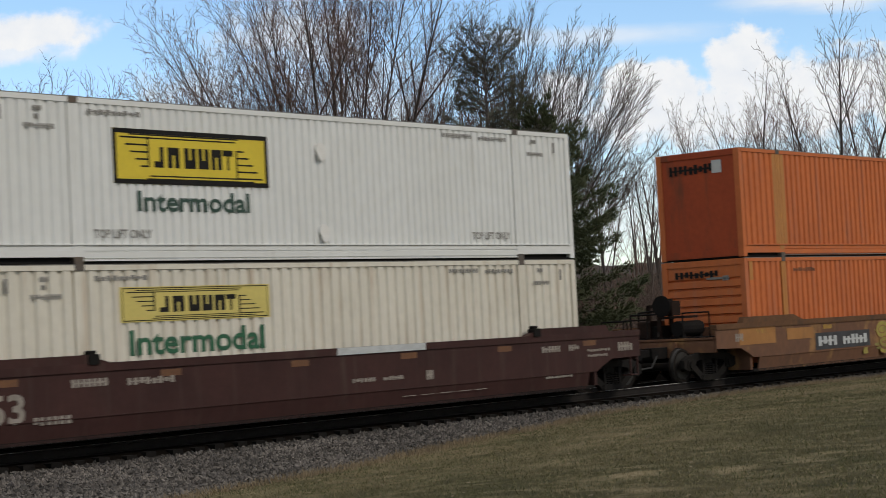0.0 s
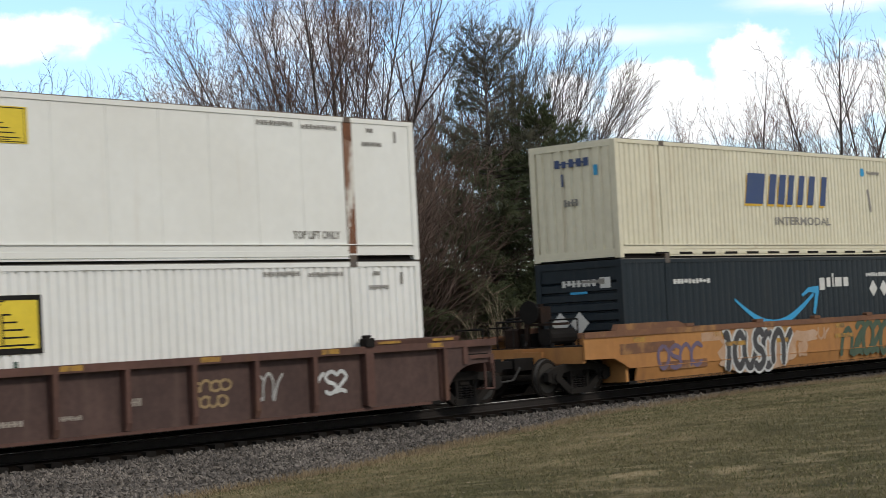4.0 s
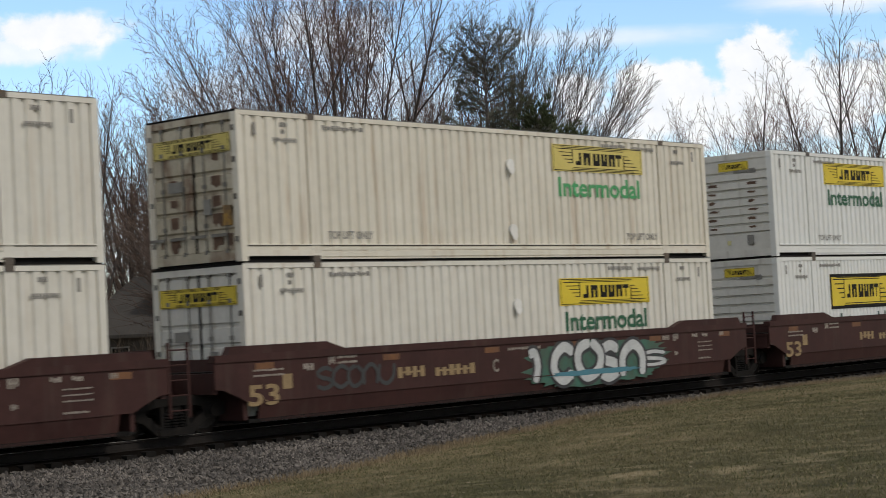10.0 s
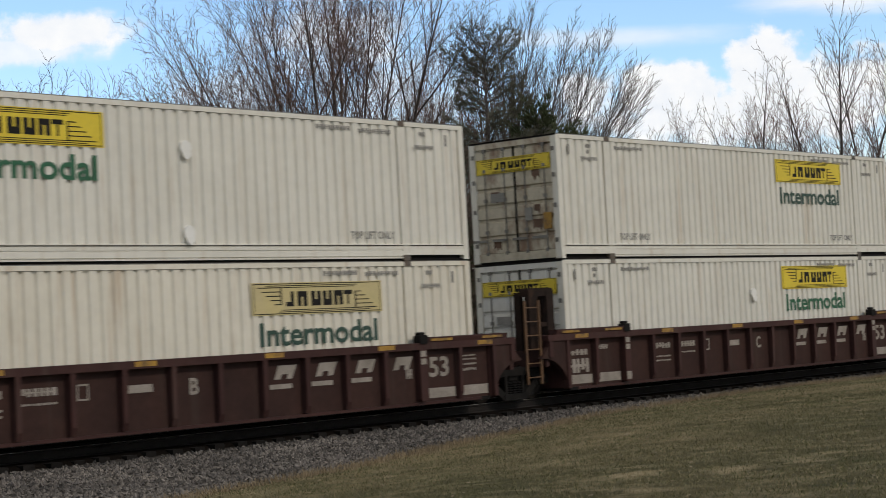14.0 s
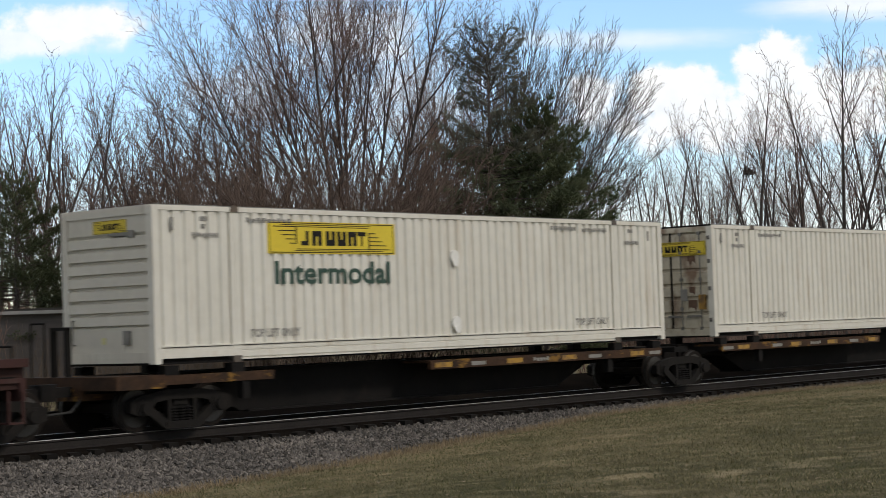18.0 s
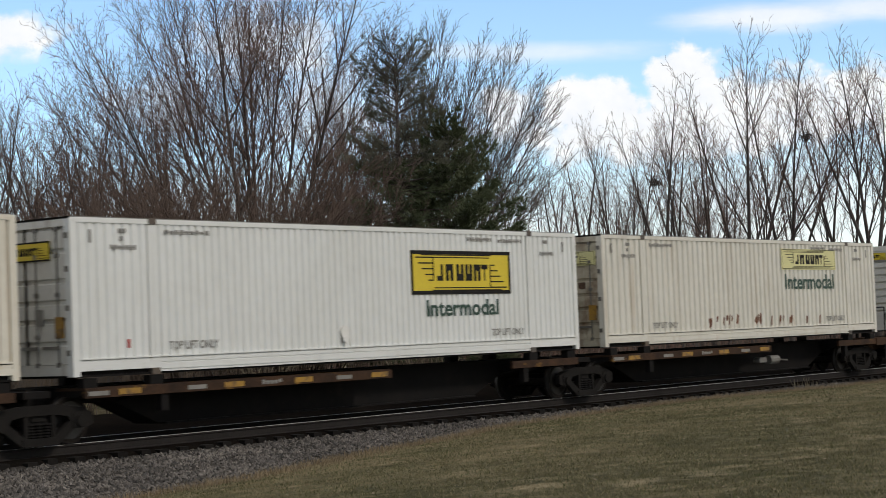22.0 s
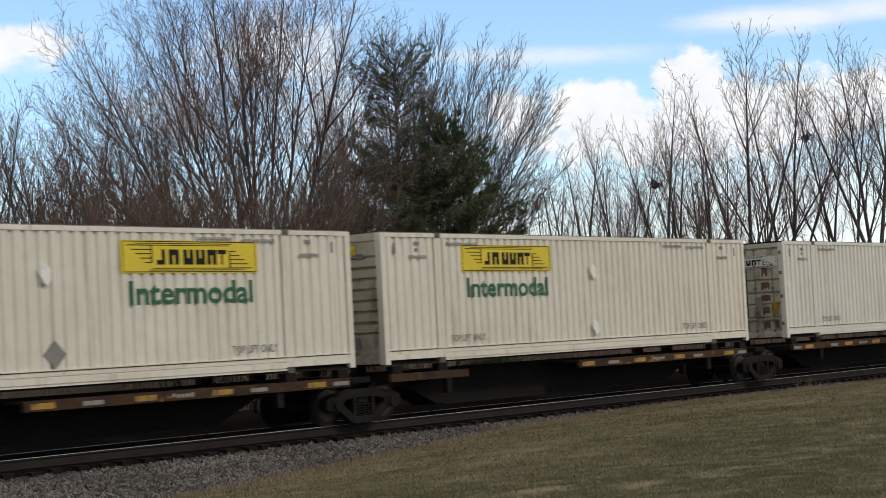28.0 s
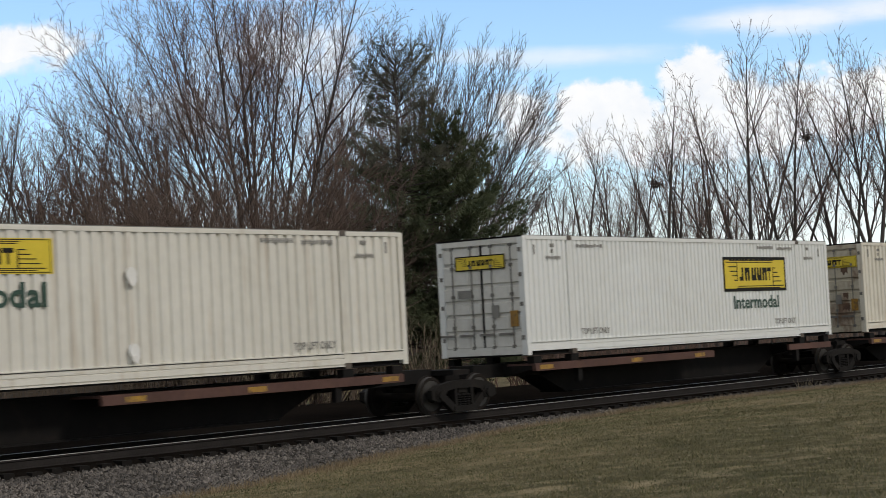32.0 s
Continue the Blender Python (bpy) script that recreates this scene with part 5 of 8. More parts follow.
def chassis():
    """A container chassis with landing legs and a tandem axle; z is measured from its tyres' foot."""
    c = tagged(new("container_chassis"), "road chassis with tandem axle carrying a container on the spine car", "trailer chassis")
    for y in (-0.5, 0.5):
        part("frame_rail", Solid().box(-8.0, y - 0.06, 0.76, 8.0, y + 0.06, 1.0), M["dark"], c)
    for x in (-7.9, -4.5, -1.0, 2.5, 6.0, 7.9):
        part("cross_member", Solid().box(x - 0.07, -1.22, 0.86, x + 0.07, 1.22, 1.02), M["dark"], c)
    for y in (-0.75, 0.75):
        leg = part("landing_leg", Solid().box(-4.95, y - 0.07, 0.1, -4.8, y + 0.07, 0.95).box(-5.05, y - 0.13, 0.04, -4.7, y + 0.13, 0.1), M["red_steel"], c, "red landing leg")
        part("brace", Solid().cyl((-4.85, y, 0.35), (-3.7, y, 0.85), 0.035, 8), M["dark"], leg)
    part("kingpin_plate", Solid().box(-8.0, -0.6, 0.6, -6.2, 0.6, 0.76).ext([(-8.0, 0.62), (-7.2, 0.0), (-6.9, 0.0), (-6.5, 0.62)], -0.45, 0.45, "y"), M["dark"], c)
    for x in (4.55, 5.85):
        part("axle", Solid().cyl((x, -1.1, 0.5), (x, 1.1, 0.5), 0.07, 8), M["dark"], c)
        for y, k in ((-1.15, -1), (1.15, 1)):
            w = part("road_wheel", Solid().cyl((x, y - 0.13, 0.5), (x, y - 0.1, 0.5), 0.46, 24, 0.5).cyl((x, y - 0.1, 0.5), (x, y + 0.1, 0.5), 0.5, 24).cyl((x, y + 0.1, 0.5), (x, y + 0.13, 0.5), 0.5, 24, 0.46), M["rubber"], c)
            part("rim", Solid().lathe([(0.2, y + k * 0.1), (0.22, y + k * 0.131), (0.3, y + k * 0.15), (0.31, y + k * 0.131), (0.31, y + k * 0.1)], 20, "y", (x, 0, 0.5)), M["rim"], w, "pale steel rim")
            part("hub", Solid().cyl((x, y + k * 0.12, 0.5), (x, y + k * 0.19, 0.5), 0.1, 12), M["dark"], w)
    part("mudguard", Solid().box(3.9, -1.22, 0.35, 3.93, 1.22, 0.98), M["dark"], c)
    return c


# ---------------------------------------------------------------- the train
# each moving thing with its place along the train and its height
RIDERS = []


def ride(ob, place, z):
    RIDERS.append((ob, place, z))
    return ob


def stack(place, top, low):
    if low:
        ride(low, place, 0.232)
    if top:
        ride(top, place, 3.13)


CLAB = "weathered cream ribbed 53-foot container with a yellow company panel"

# 1: brown well car, white over cream
w = ride(well_car("dark brown smooth-sided well car with faded stencils", "maroon"), 25.53, 0)
number(w, "53", -8.3, 0.5, 0.75, 0.5, "stencil_white")
stencils(w, [(-6.6, -5.8, 1.0, 1.2, 5), (-5.4, -4.3, 0.98, 1.16, 6), (-7.4, -6.6, 0.42, 0.62, 4), (0.2, 0.9, 0.72, 0.8, 4), (1.1, 1.7, 0.72, 0.8, 5), (2.4, 2.65, 0.62, 0.9, 1), (6.3, 7.0, 1.0, 1.2, 4), (7.3, 7.7, 1.0, 1.2, 2),
             (8.0, 8.8, 0.86, 0.92, 6), (8.0, 8.9, 0.98, 1.04, 6), (9.2, 9.8, 0.9, 1.2, 3), (6.4, 7.4, 0.45, 0.5, 8), (1.6, 4.5, 0.36, 0.375, 3)])
part("patch", plate(-0.2, 1.28, 2.4, 1.42, WY - 0.002), M["spray_white"], w, "whitish worn patch on the top chord")
a = container("white ribbed 53-foot container with a black-framed yellow panel", "white", "ribbed", "ribs", None, "yellow", -1, "green_dark", True)
dome_mark(a, 0.05, (0.5, 2.2))
b = container(CLAB, "cream", "ribbed", "ribs", None, "faded", -1, "green", False, drop=0.16)
stack(25.53, a, b)

# 2: tan well car, two orange containers
w = ride(well_car("faded tan well car with yellow graffiti", "ttx_dark", chord="rustbrown"), 49.11, 0)
part("number_panel", plate(-5.1, 0.56, -2.0, 1.02, WY + 0.029), M["spray_black"], w)
part("number_print", bars(Solid(), -4.98, -3.85, 0.66, 0.92, WY + 0.022, 4, 3), M["spray_white"], w, "white reporting mark bars")
part("number_print", bars(Solid(), -3.6, -2.15, 0.66, 0.92, WY + 0.022, 6, 4), M["spray_white"], w, "white reporting mark bars")
part("graffiti_ground", Solid().ext(blob(0.15, 0.98, 3.5, 0.42, 40, 40, 0.07), WY + 0.0255, WY + 0.029, "y"), M["spray_yellow"], w, "yellow-green sprayed ground")
part("graffiti_ground", Solid().ext(blob(0.75, 0.55, 4.7, 0.42, 41, 48, 0.08), WY + 0.0262, WY + 0.0295, "y"), M["spray_olive"], w, "olive sprayed ground")
graffiti(w, -1.6, 0.8, 3.3, 0.4, ("bend", "snake", "ring", "ring", "arch"), "spray_rust", "spray_yellow", 0.36, 0.07, y=WY + 0.0225, seed=3, lap=1.05)
graffiti(w, -1.5, 0.37, 4.5, 0.38, ("snake", "arch", "cup", "slash", "cup", "ring", "arch"), "spray_rust", "spray_yellow", 0.34, 0.07, y=WY + 0.014, seed=4, lap=1.05)
part("graffiti_spot", Solid().ext(blob(-2.3, 0.42, 0.3, 0.22, 7, 14, 0.3), WY + 0.022, WY + 0.027, "y"), M["spray_yellow"], w)
part("number_panel", plate(1.8, 0.7, 4.3, 1.08, WY + 0.029), M["spray_black"], w)
part("number_print", bars(Solid(), 1.9, 3.1, 0.92, 1.04, WY + 0.012, 4, 8), M["spray_white"], w)
part("cross_mark", Solid().ext([(3.3, 0.74), (3.56, 0.74), (3.66, 0.84), (3.76, 0.74), (4.02, 0.74), (3.8, 0.89), (4.02, 1.04), (3.76, 1.04), (3.66, 0.95), (3.56, 1.04), (3.3, 1.04), (3.5, 0.89)], WY + 0.019, WY + 0.024, "y"), M["spray_white"], w)
stencils(w, [(7.9, 8.6, 0.86, 1.16, 4), (-9.2, -8.8, 0.9, 1.2, 2)], "stencil_white")
part("repaint_patch", plate(-9.0, 0.85, -7.2, 1.28, WY + 0.028), M["ttx"], w)
part("repaint_patch", plate(-6.6, 0.9, -5.2, 1.2, WY + 0.028), M["ttx"], w)
for j, (px, pz, pw, ph) in enumerate(((6.1, 1.08, 0.9, 0.22), (6.9, 0.85, 0.5, 0.3), (7.5, 1.1, 0.7, 0.24), (7.7, 0.72, 0.6, 0.4), (8.3, 0.95, 0.5, 0.35), (5.6, 0.75, 0.35, 0.25), (5.1, 1.1, 0.45, 0.14))):
    part("repaint_patch", Solid().ext(blob(px, pz, pw, ph, 300 + j, 14, 0.18, 0), WY + 0.0245, WY + 0.028, "y"), M["ttx"], w)
part("data_plate", plate(8.6, 0.84, 9.25, 1.2, WY + 0.028), M["placard"], w)
part("data_print", bars(Solid(), 8.65, 9.2, 0.9, 1.14, WY + 0.02, 4, 2), M["black"], w)


def orange_box(front, label):
    o = container(label, "orange", "ribbed", front, "orange_end" if front == "flat" else None, None, 0, None, False, post="orange_post", small_marks=False)
    return o


a = orange_box("flat", "faded orange ribbed 53-foot container with mustard lift posts")
part("front_print", bars(Solid(), -0.9, 0.5, 2.3, 2.55, -CW - 0.006, 9, 1), M["black"], a, at=SIDE["front"])
part("light_patch", Solid().box(0.45, -CW - 0.01, 2.28, 0.75, -CW - 0.004, 2.62), M["placard"], a, at=SIDE["front"])
extra(a, "name_print", bars(Solid(), 3.6, 5.0, 2.3, 2.52, -CW - 0.004, 9, 2), "black")
extra(a, "name_print", plate(3.6, 2.12, 5.0, 2.22, -CW - 0.001), "black")
for x in (-5.88, -6.31, 5.88, 6.31):
    extra(a, "mustard_stripe", plate(x - 0.085, 0.35, x + 0.085, 2.77, -CW - 0.001), "orange_post")
b = orange_box("ribs", "orange ribbed 53-foot container with a white placard")
part("front_print", bars(Solid(), -0.9, 0.5, 2.42, 2.6, -CW - 0.006, 9, 1), M["black"], b, at=SIDE["front"])
extra(b, "name_print", bars(Solid(), 4.1, 5.6, 1.85, 2.02, -CW - 0.004, 9, 4), "black")
extra(b, "name_print", plate(4.1, 1.62, 5.6, 1.7, -CW - 0.001), "black")
extra(b, "name_print", bars(Solid(), -5.6, -4.4, 2.5, 2.6, -CW - 0.004, 9, 4), "rust")
placard(b, 0.1, 2.0, 0.22)
extra(b, "white_strip", plate(0.06, 2.3, 0.14, 2.6, -CW - 0.001), "placard")
for x in (-L2 + 0.3, L2 - 0.3):
    extra(b, "white_strip", plate(x - 0.09, 2.3, x + 0.09, 2.8, -CW - 0.001), "orange_post")
for o in (a, b):
    extra(o, "pale_strip", plate(-P40, 0.05, L2 - 0.2, 0.072, -CW - 0.009), "steel_grey", "pale worn strip along the foot")
stack(49.11, a, b)

# 3: brown ribbed well car, white insulated over white
w = ride(well_car("rust-brown well car with upright ribs", "brown", "ribs", plate_paint="grey_brown_plate", wide_ribs=True), 72.47, 0)
number(w, "53", -7.85, 0.42, 0.85, 0.42, "stencil_tan", RIB - 0.004)
stencils(w, [(-2.9, -2.1, 0.44, 0.58, 5), (-1.4, -0.9, 0.46, 0.58, 4), (0.1, 0.4, 0.6, 0.8, 2), (-4.4, -3.8, 0.55, 0.62, 4), (-8.2, -7.95, 0.6, 0.66, 3)], "stencil_white", RIB)
graffiti(w, -6.05, 0.32, 0.95, 0.36, ("slash", "snake", "cup"), "spray_silver", None, 0.16, 0.0, y=RIB, seed=31)
graffiti(w, 1.5, 0.78, 0.95, 0.2, ("snake", "arch", "bend", "ring"), "stencil_tan", None, 0.26, 0.0, y=RIB, seed=32)
graffiti(w, 1.5, 0.5, 0.85, 0.2, ("arch", "bend", "cup", "ring"), "stencil_tan", None, 0.26, 0.0, y=RIB, seed=33)
graffiti(w, 3.0, 0.5, 0.8, 0.5, ("bend", "arch", "slash"), "spray_silver", None, 0.1, 0.0, y=RIB, seed=34)
graffiti(w, 4.6, 0.55, 0.9, 0.42, ("slash", "snake", "curl"), "spray_white", None, 0.18, 0.0, y=RIB, seed=35)
a = container("smooth white insulated 53-foot container with rust streaks", "reefer", "smooth", "flat", None, "yellow", -1, None, False, edge="roof_brown", post="reefer_post")
for x, s in ((-P40, 1.0), (P40, 0.75)):
    for i in range(3):
        u, ln = random.uniform(-0.12, 0.12) * s, random.uniform(0.5, 1.25) * s
        extra(a, "rust_streak", Solid().ext([(x + u - 0.07 * s, 0.15), (x + u + 0.07 * s, 0.15), (x + u + 0.03, 0.15 + ln), (x + u - 0.03, 0.15 + ln)], -CW - 0.007 - 0.0006 * i, -CW - 0.0035, "y"), "rust")
    extra(a, "rust_streak", Solid().ext([(x - 0.1, 2.45), (x + 0.1, 2.4), (x + 0.12, 2.8), (x - 0.12, 2.8)], -CW - 0.0085, -CW - 0.0035, "y"), "rust")
extra(a, "top_rust", Solid().box(-L2 + 0.2, -CW - 0.007, 2.84, L2 - 0.2, -CW - 0.003, 2.872), "roof_brown", "brown rusty line along the top rail")
for i in range(9):
    u = -1.15 + 0.27 * i
    part("rust_streak", Solid().ext(blob(u, 0.235, 0.32, 0.06 + 0.03 * (i * 7 % 4), 200 + i, 14, 0.35, 0), -CW - 0.004 - 0.0005 * i, -CW + 0.02, "y"), M["rust"], a, at=SIDE["front"])
part("rust_streak", Solid().ext([(1.18, 0.2), (1.26, 0.2), (1.25, 1.4), (1.21, 1.2)], -CW - 0.026, -CW + 0.0, "y"), M["rust"], a, at=SIDE["front"])
part("hatch_frame", Solid().box(0.11, -CW - 0.01, 0.51, 0.54, -CW - 0.004, 1.04), M["roof_brown"], a, at=SIDE["front"])
part("hatch", Solid().box(0.15, -CW - 0.012, 0.55, 0.5, -CW - 0.004, 1.0), M["stencil"], a, at=SIDE["front"])
part("front_print", bars(Solid(), -0.2, 0.15, 1.1, 1.5, -CW - 0.006, 3, 2), M["stencil"], a, at=SIDE["front"])
b = container("white ribbed 53-foot container with a black-framed yellow panel", "white", "ribbed", "ribs", "door_clean", "yellow", -1, "green_dark", True)
stack(72.47, a, b)

# 4: tan well car with graffiti, beige over navy
w = ride(well_car("tan well car covered in black, white and green graffiti", "ttx", chord="ttx_dark"), 95.86, 0)
part("graffiti_ground", Solid().ext(blob(-2.5, 0.72, 3.8, 1.12, 12, 50, 0.06), WY + 0.0265, WY + 0.03, "y"), M["spray_pink"], w, "pale sprayed ground")
graffiti(w, -4.25, 0.26, 3.3, 0.92, ("tail", "bend", "cup", "snake", "ring", "arch", "slash"), "spray_white", "spray_black", 0.3, 0.07, y=WY + 0.024, seed=15, lap=1.25)
graffiti(w, 1.8, 0.3, 1.2, 0.75, ("arch", "slash"), "spray_green", None, 0.22, 0.0, 0.3, seed=24)
graffiti(w, 2.5, 0.32, 2.6, 0.95, ("curl", "ring", "curl", "ring", "slash"), "spray_green", None, 0.2, 0.0, 0.3, seed=25, lap=1.2)
graffiti(w, -7.2, 0.45, 1.9, 0.55, ("ring", "snake", "arch", "bend"), "spray_violet", None, 0.2, 0.0, seed=26)
part("graffiti_spot", Solid().ext(blob(-0.1, 0.98, 1.5, 0.3, 3), WY + 0.022, WY + 0.026, "y"), M["spray_pink"], w)
part("graffiti_spot", Solid().ext(blob(-0.25, 0.62, 0.5, 0.42, 5), WY + 0.022, WY + 0.026, "y"), M["spray_pink"], w)
graffiti(w, 0.6, 0.85, 0.6, 0.32, ("cup", "slash"), "spray_pink", None, 0.2, 0.0, seed=27)
part("worn_panel", plate(-5.2, 1.02, -4.25, 1.24, WY + 0.028), M["spray_pink"], w)
for x0, x1, zz in ((1.55, 2.6, 0.85), (-1.6, -1.0, 0.85), (-4.1, -3.15, 0.86)):
    part("amber_patch", plate(x0, zz, x1, zz + 0.11, WY + 0.0145), M["reflector"], w)
for x in (-5.9, -2.6, 0.4, 3.4, 6.3):
    part("tie_down", Solid().box(x, WY - 0.02, 1.42, x + 0.34, WY + 0.12, 1.5, 0.02), M["ttx_dark"], w)
part("repaint_patch", plate(-8.7, 0.85, -6.4, 1.1, WY + 0.028), M["ttx_dark"], w)
part("repaint_patch", plate(-7.0, 0.4, -5.0, 0.6, WY + 0.028), M["ttx_dark"], w)
part("data_plate", plate(8.6, 0.84, 9.25, 1.2, WY + 0.028), M["placard"], w)
part("data_print", bars(Solid(), 8.65, 9.2, 0.9, 1.14, WY + 0.02, 4, 2), M["black"], w)
stencils(w, [(6.0, 6.4, 0.75, 1.05, 2), (7.0, 7.7, 0.9, 0.95, 4)], "spray_black")
a = container("beige ribbed 53-foot container with large dark blue slanted shapes", "beige", "fine", "upright", None, None, 0, None, False, small_marks=False)
k, g = Solid(), Solid()
for x0, x1, z0, z1 in [(u, v, a, b) for u, v in ((-2.2, -1.3), (-1.05, -0.7), (-0.55, -0.2), (-0.05, 0.25), (0.5, 0.8), (1.05, 1.38), (1.75, 2.05)) for a, b in ((1.41, 2.22),)]:
    k.ext([(x0 + 0.25 * (z0 - 1.8), z0), (x1 + 0.25 * (z0 - 1.8), z0), (x1 + 0.25 * (z1 - 1.8), z1), (x0 + 0.25 * (z1 - 1.8), z1)], -CW - 0.010, -CW - 0.007, "y")
    g.ext([(x0 - 0.05 + 0.25 * (z0 - 1.8), z0 - 0.06), (x1 - 0.05 + 0.25 * (z0 - 1.8), z0 - 0.06), (x1 - 0.05 + 0.25 * (z1 - 1.8), z1 - 0.06), (x0 - 0.05 + 0.25 * (z1 - 1.8), z1 - 0.06)], -CW - 0.006, -CW - 0.003, "y")
extra(a, "gold_edge", g, "edge_gold")
extra(a, "blue_print", k, "deep_blue")
part("lettering", lettering("INTERMODAL", 3.05, 0.22, M["stencil"]), M["stencil"], a, at=pose(-0.81, -CW - 0.006, 0.86))
extra(a, "blue_dot", Solid().ext(blob(4.25, 2.42, 0.24, 0.24, 2, 14, 0.03, 0), -CW - 0.007, -CW - 0.003, "y"), "cyan")
extra(a, "small_print", bars(Solid(), 4.5, 5.3, 2.36, 2.46, -CW - 0.003, 6, 2), "stencil")
extra(a, "scuff", Solid().ext([(4.45, 1.9), (4.58, 1.95), (4.72, 1.3), (4.62, 1.25)], -CW - 0.005, -CW - 0.002, "y"), "stencil")
for i in range(13):
    extra(a, "pocket_slot", plate(-6.6 + i * 1.06, 0.09, -6.0 + i * 1.06, 0.15, -CW - 0.003), "dark")
part("front_print", bars(Solid(), -0.55, 0.55, 2.3, 2.5, -CW - 0.02, 5, 6), M["deep_blue"], a, at=SIDE["front"])
part("front_print", bars(Solid(), -0.3, 0.15, 1.35, 1.52, -CW - 0.02, 4, 6), M["stencil"], a, at=SIDE["front"])
part("front_print", bars(Solid(), -0.35, -0.25, 1.85, 2.15, -CW - 0.02, 1, 7), M["deep_blue"], a, at=SIDE["front"])
part("front_print", bars(Solid(), 0.62, 0.82, 2.05, 2.3, -CW - 0.02, 1, 7), M["cyan"], a, at=SIDE["front"])
b = container("dark navy ribbed 53-foot container with a light blue curved stripe", "navy", "shallow", "ribs", None, None, 0, None, False, small_marks=False)
curve, n = [], 24
for i in range(n + 1):
    u = i / n
    curve.append((-3.09 + 4.1 * u, 1.8 - 0.75 * math.sin(math.pi * u) ** 1.0 * (1 - 0.12 * u) + 0.06 * u, 0.02 + 0.17 * math.sin(math.pi * min(u * 0.75 + 0.1, 1))))
extra(b, "blue_stripe", Solid().ext([(x, z + t / 2) for x, z, t in curve] + [(x, z - t / 2) for x, z, t in reversed(curve)], -CW - 0.008, -CW - 0.003, "y"), "cyan", "light blue curved stripe")
extra(b, "blue_stripe", Solid().ext([(0.35, 1.86), (0.75, 2.05), (1.3, 2.08), (1.3, 1.9), (1.05, 1.3), (0.93, 1.34), (1.1, 1.88), (0.75, 1.92), (0.4, 1.8)], -CW - 0.011, -CW - 0.006, "y"), "cyan")
k = Solid()
for x0, x1, z0, z1 in ((1.38, 1.66, 1.96, 2.3), (1.78, 1.99, 2.04, 2.3), (2.1, 2.18, 2.04, 2.42), (2.26, 2.64, 2.04, 2.3), (2.75, 3.02, 2.04, 2.3)):
    k.box(x0, -CW - 0.007, z0, x1, -CW - 0.003, z1)
extra(b, "white_print", k, "placard")
for x in (4.5, 5.15):
    placard(b, x, 1.95, 0.24)
for x0, x1, z in ((4.1, 5.6, 2.3), (6.1, 7.6, 2.3), (-5.9, -4.2, 2.25)):
    extra(b, "white_print", bars(Solid(), x0, x1, z, z + 0.12, -CW - 0.003, 10, int(x0)), "placard")
part("front_print", bars(Solid(), -0.5, 0.55, 2.28, 2.44, -CW - 0.006, 7, 3), M["placard"], b, at=SIDE["front"])
part("front_print", Solid().box(0.65, -CW - 0.012, 2.22, 0.95, -CW - 0.004, 2.48), M["placard"], b, at=SIDE["front"])
part("front_stripe", Solid().box(-0.25, -CW - 0.012, 2.1, 0.25, -CW - 0.004, 2.16), M["cyan"], b, at=SIDE["front"])
for x in (-0.6, -0.02):
    part("placard", Solid().ext([(x - 0.28, 1.4), (x, 1.12), (x + 0.28, 1.4), (x, 1.68)], -CW - 0.012, -CW - 0.004, "y"), M["placard"], b, at=SIDE["front"])
stack(95.86, a, b)

# 5: rusty ribbed well car
w = ride(well_car("rusty brown ribbed well car with yellow corner blocks", "rustbrown", "ribs", plate_paint="rust_plate"), 119.33, 0)
for x in (-9.6, -8.6, 8.6, 9.6):
    part("yellow_block", plate(x - 0.45, 1.3, x + 0.45, 1.41, WY - 0.001), M["reflector"], w)
a = container("pale cream ribbed 53-foot container with a bleached company panel", "ivory", "ribbed", "ribs", "pale", "old", -1, "green_dark", False)
dome_mark(a, -0.2, (0.45,))
b = container("white ribbed 53-foot container with a bright yellow panel", "white", "ribbed", "ribs", "door_clean", "yellow", -1, "green", False, drop=0.04)
stack(119.33, a, b)

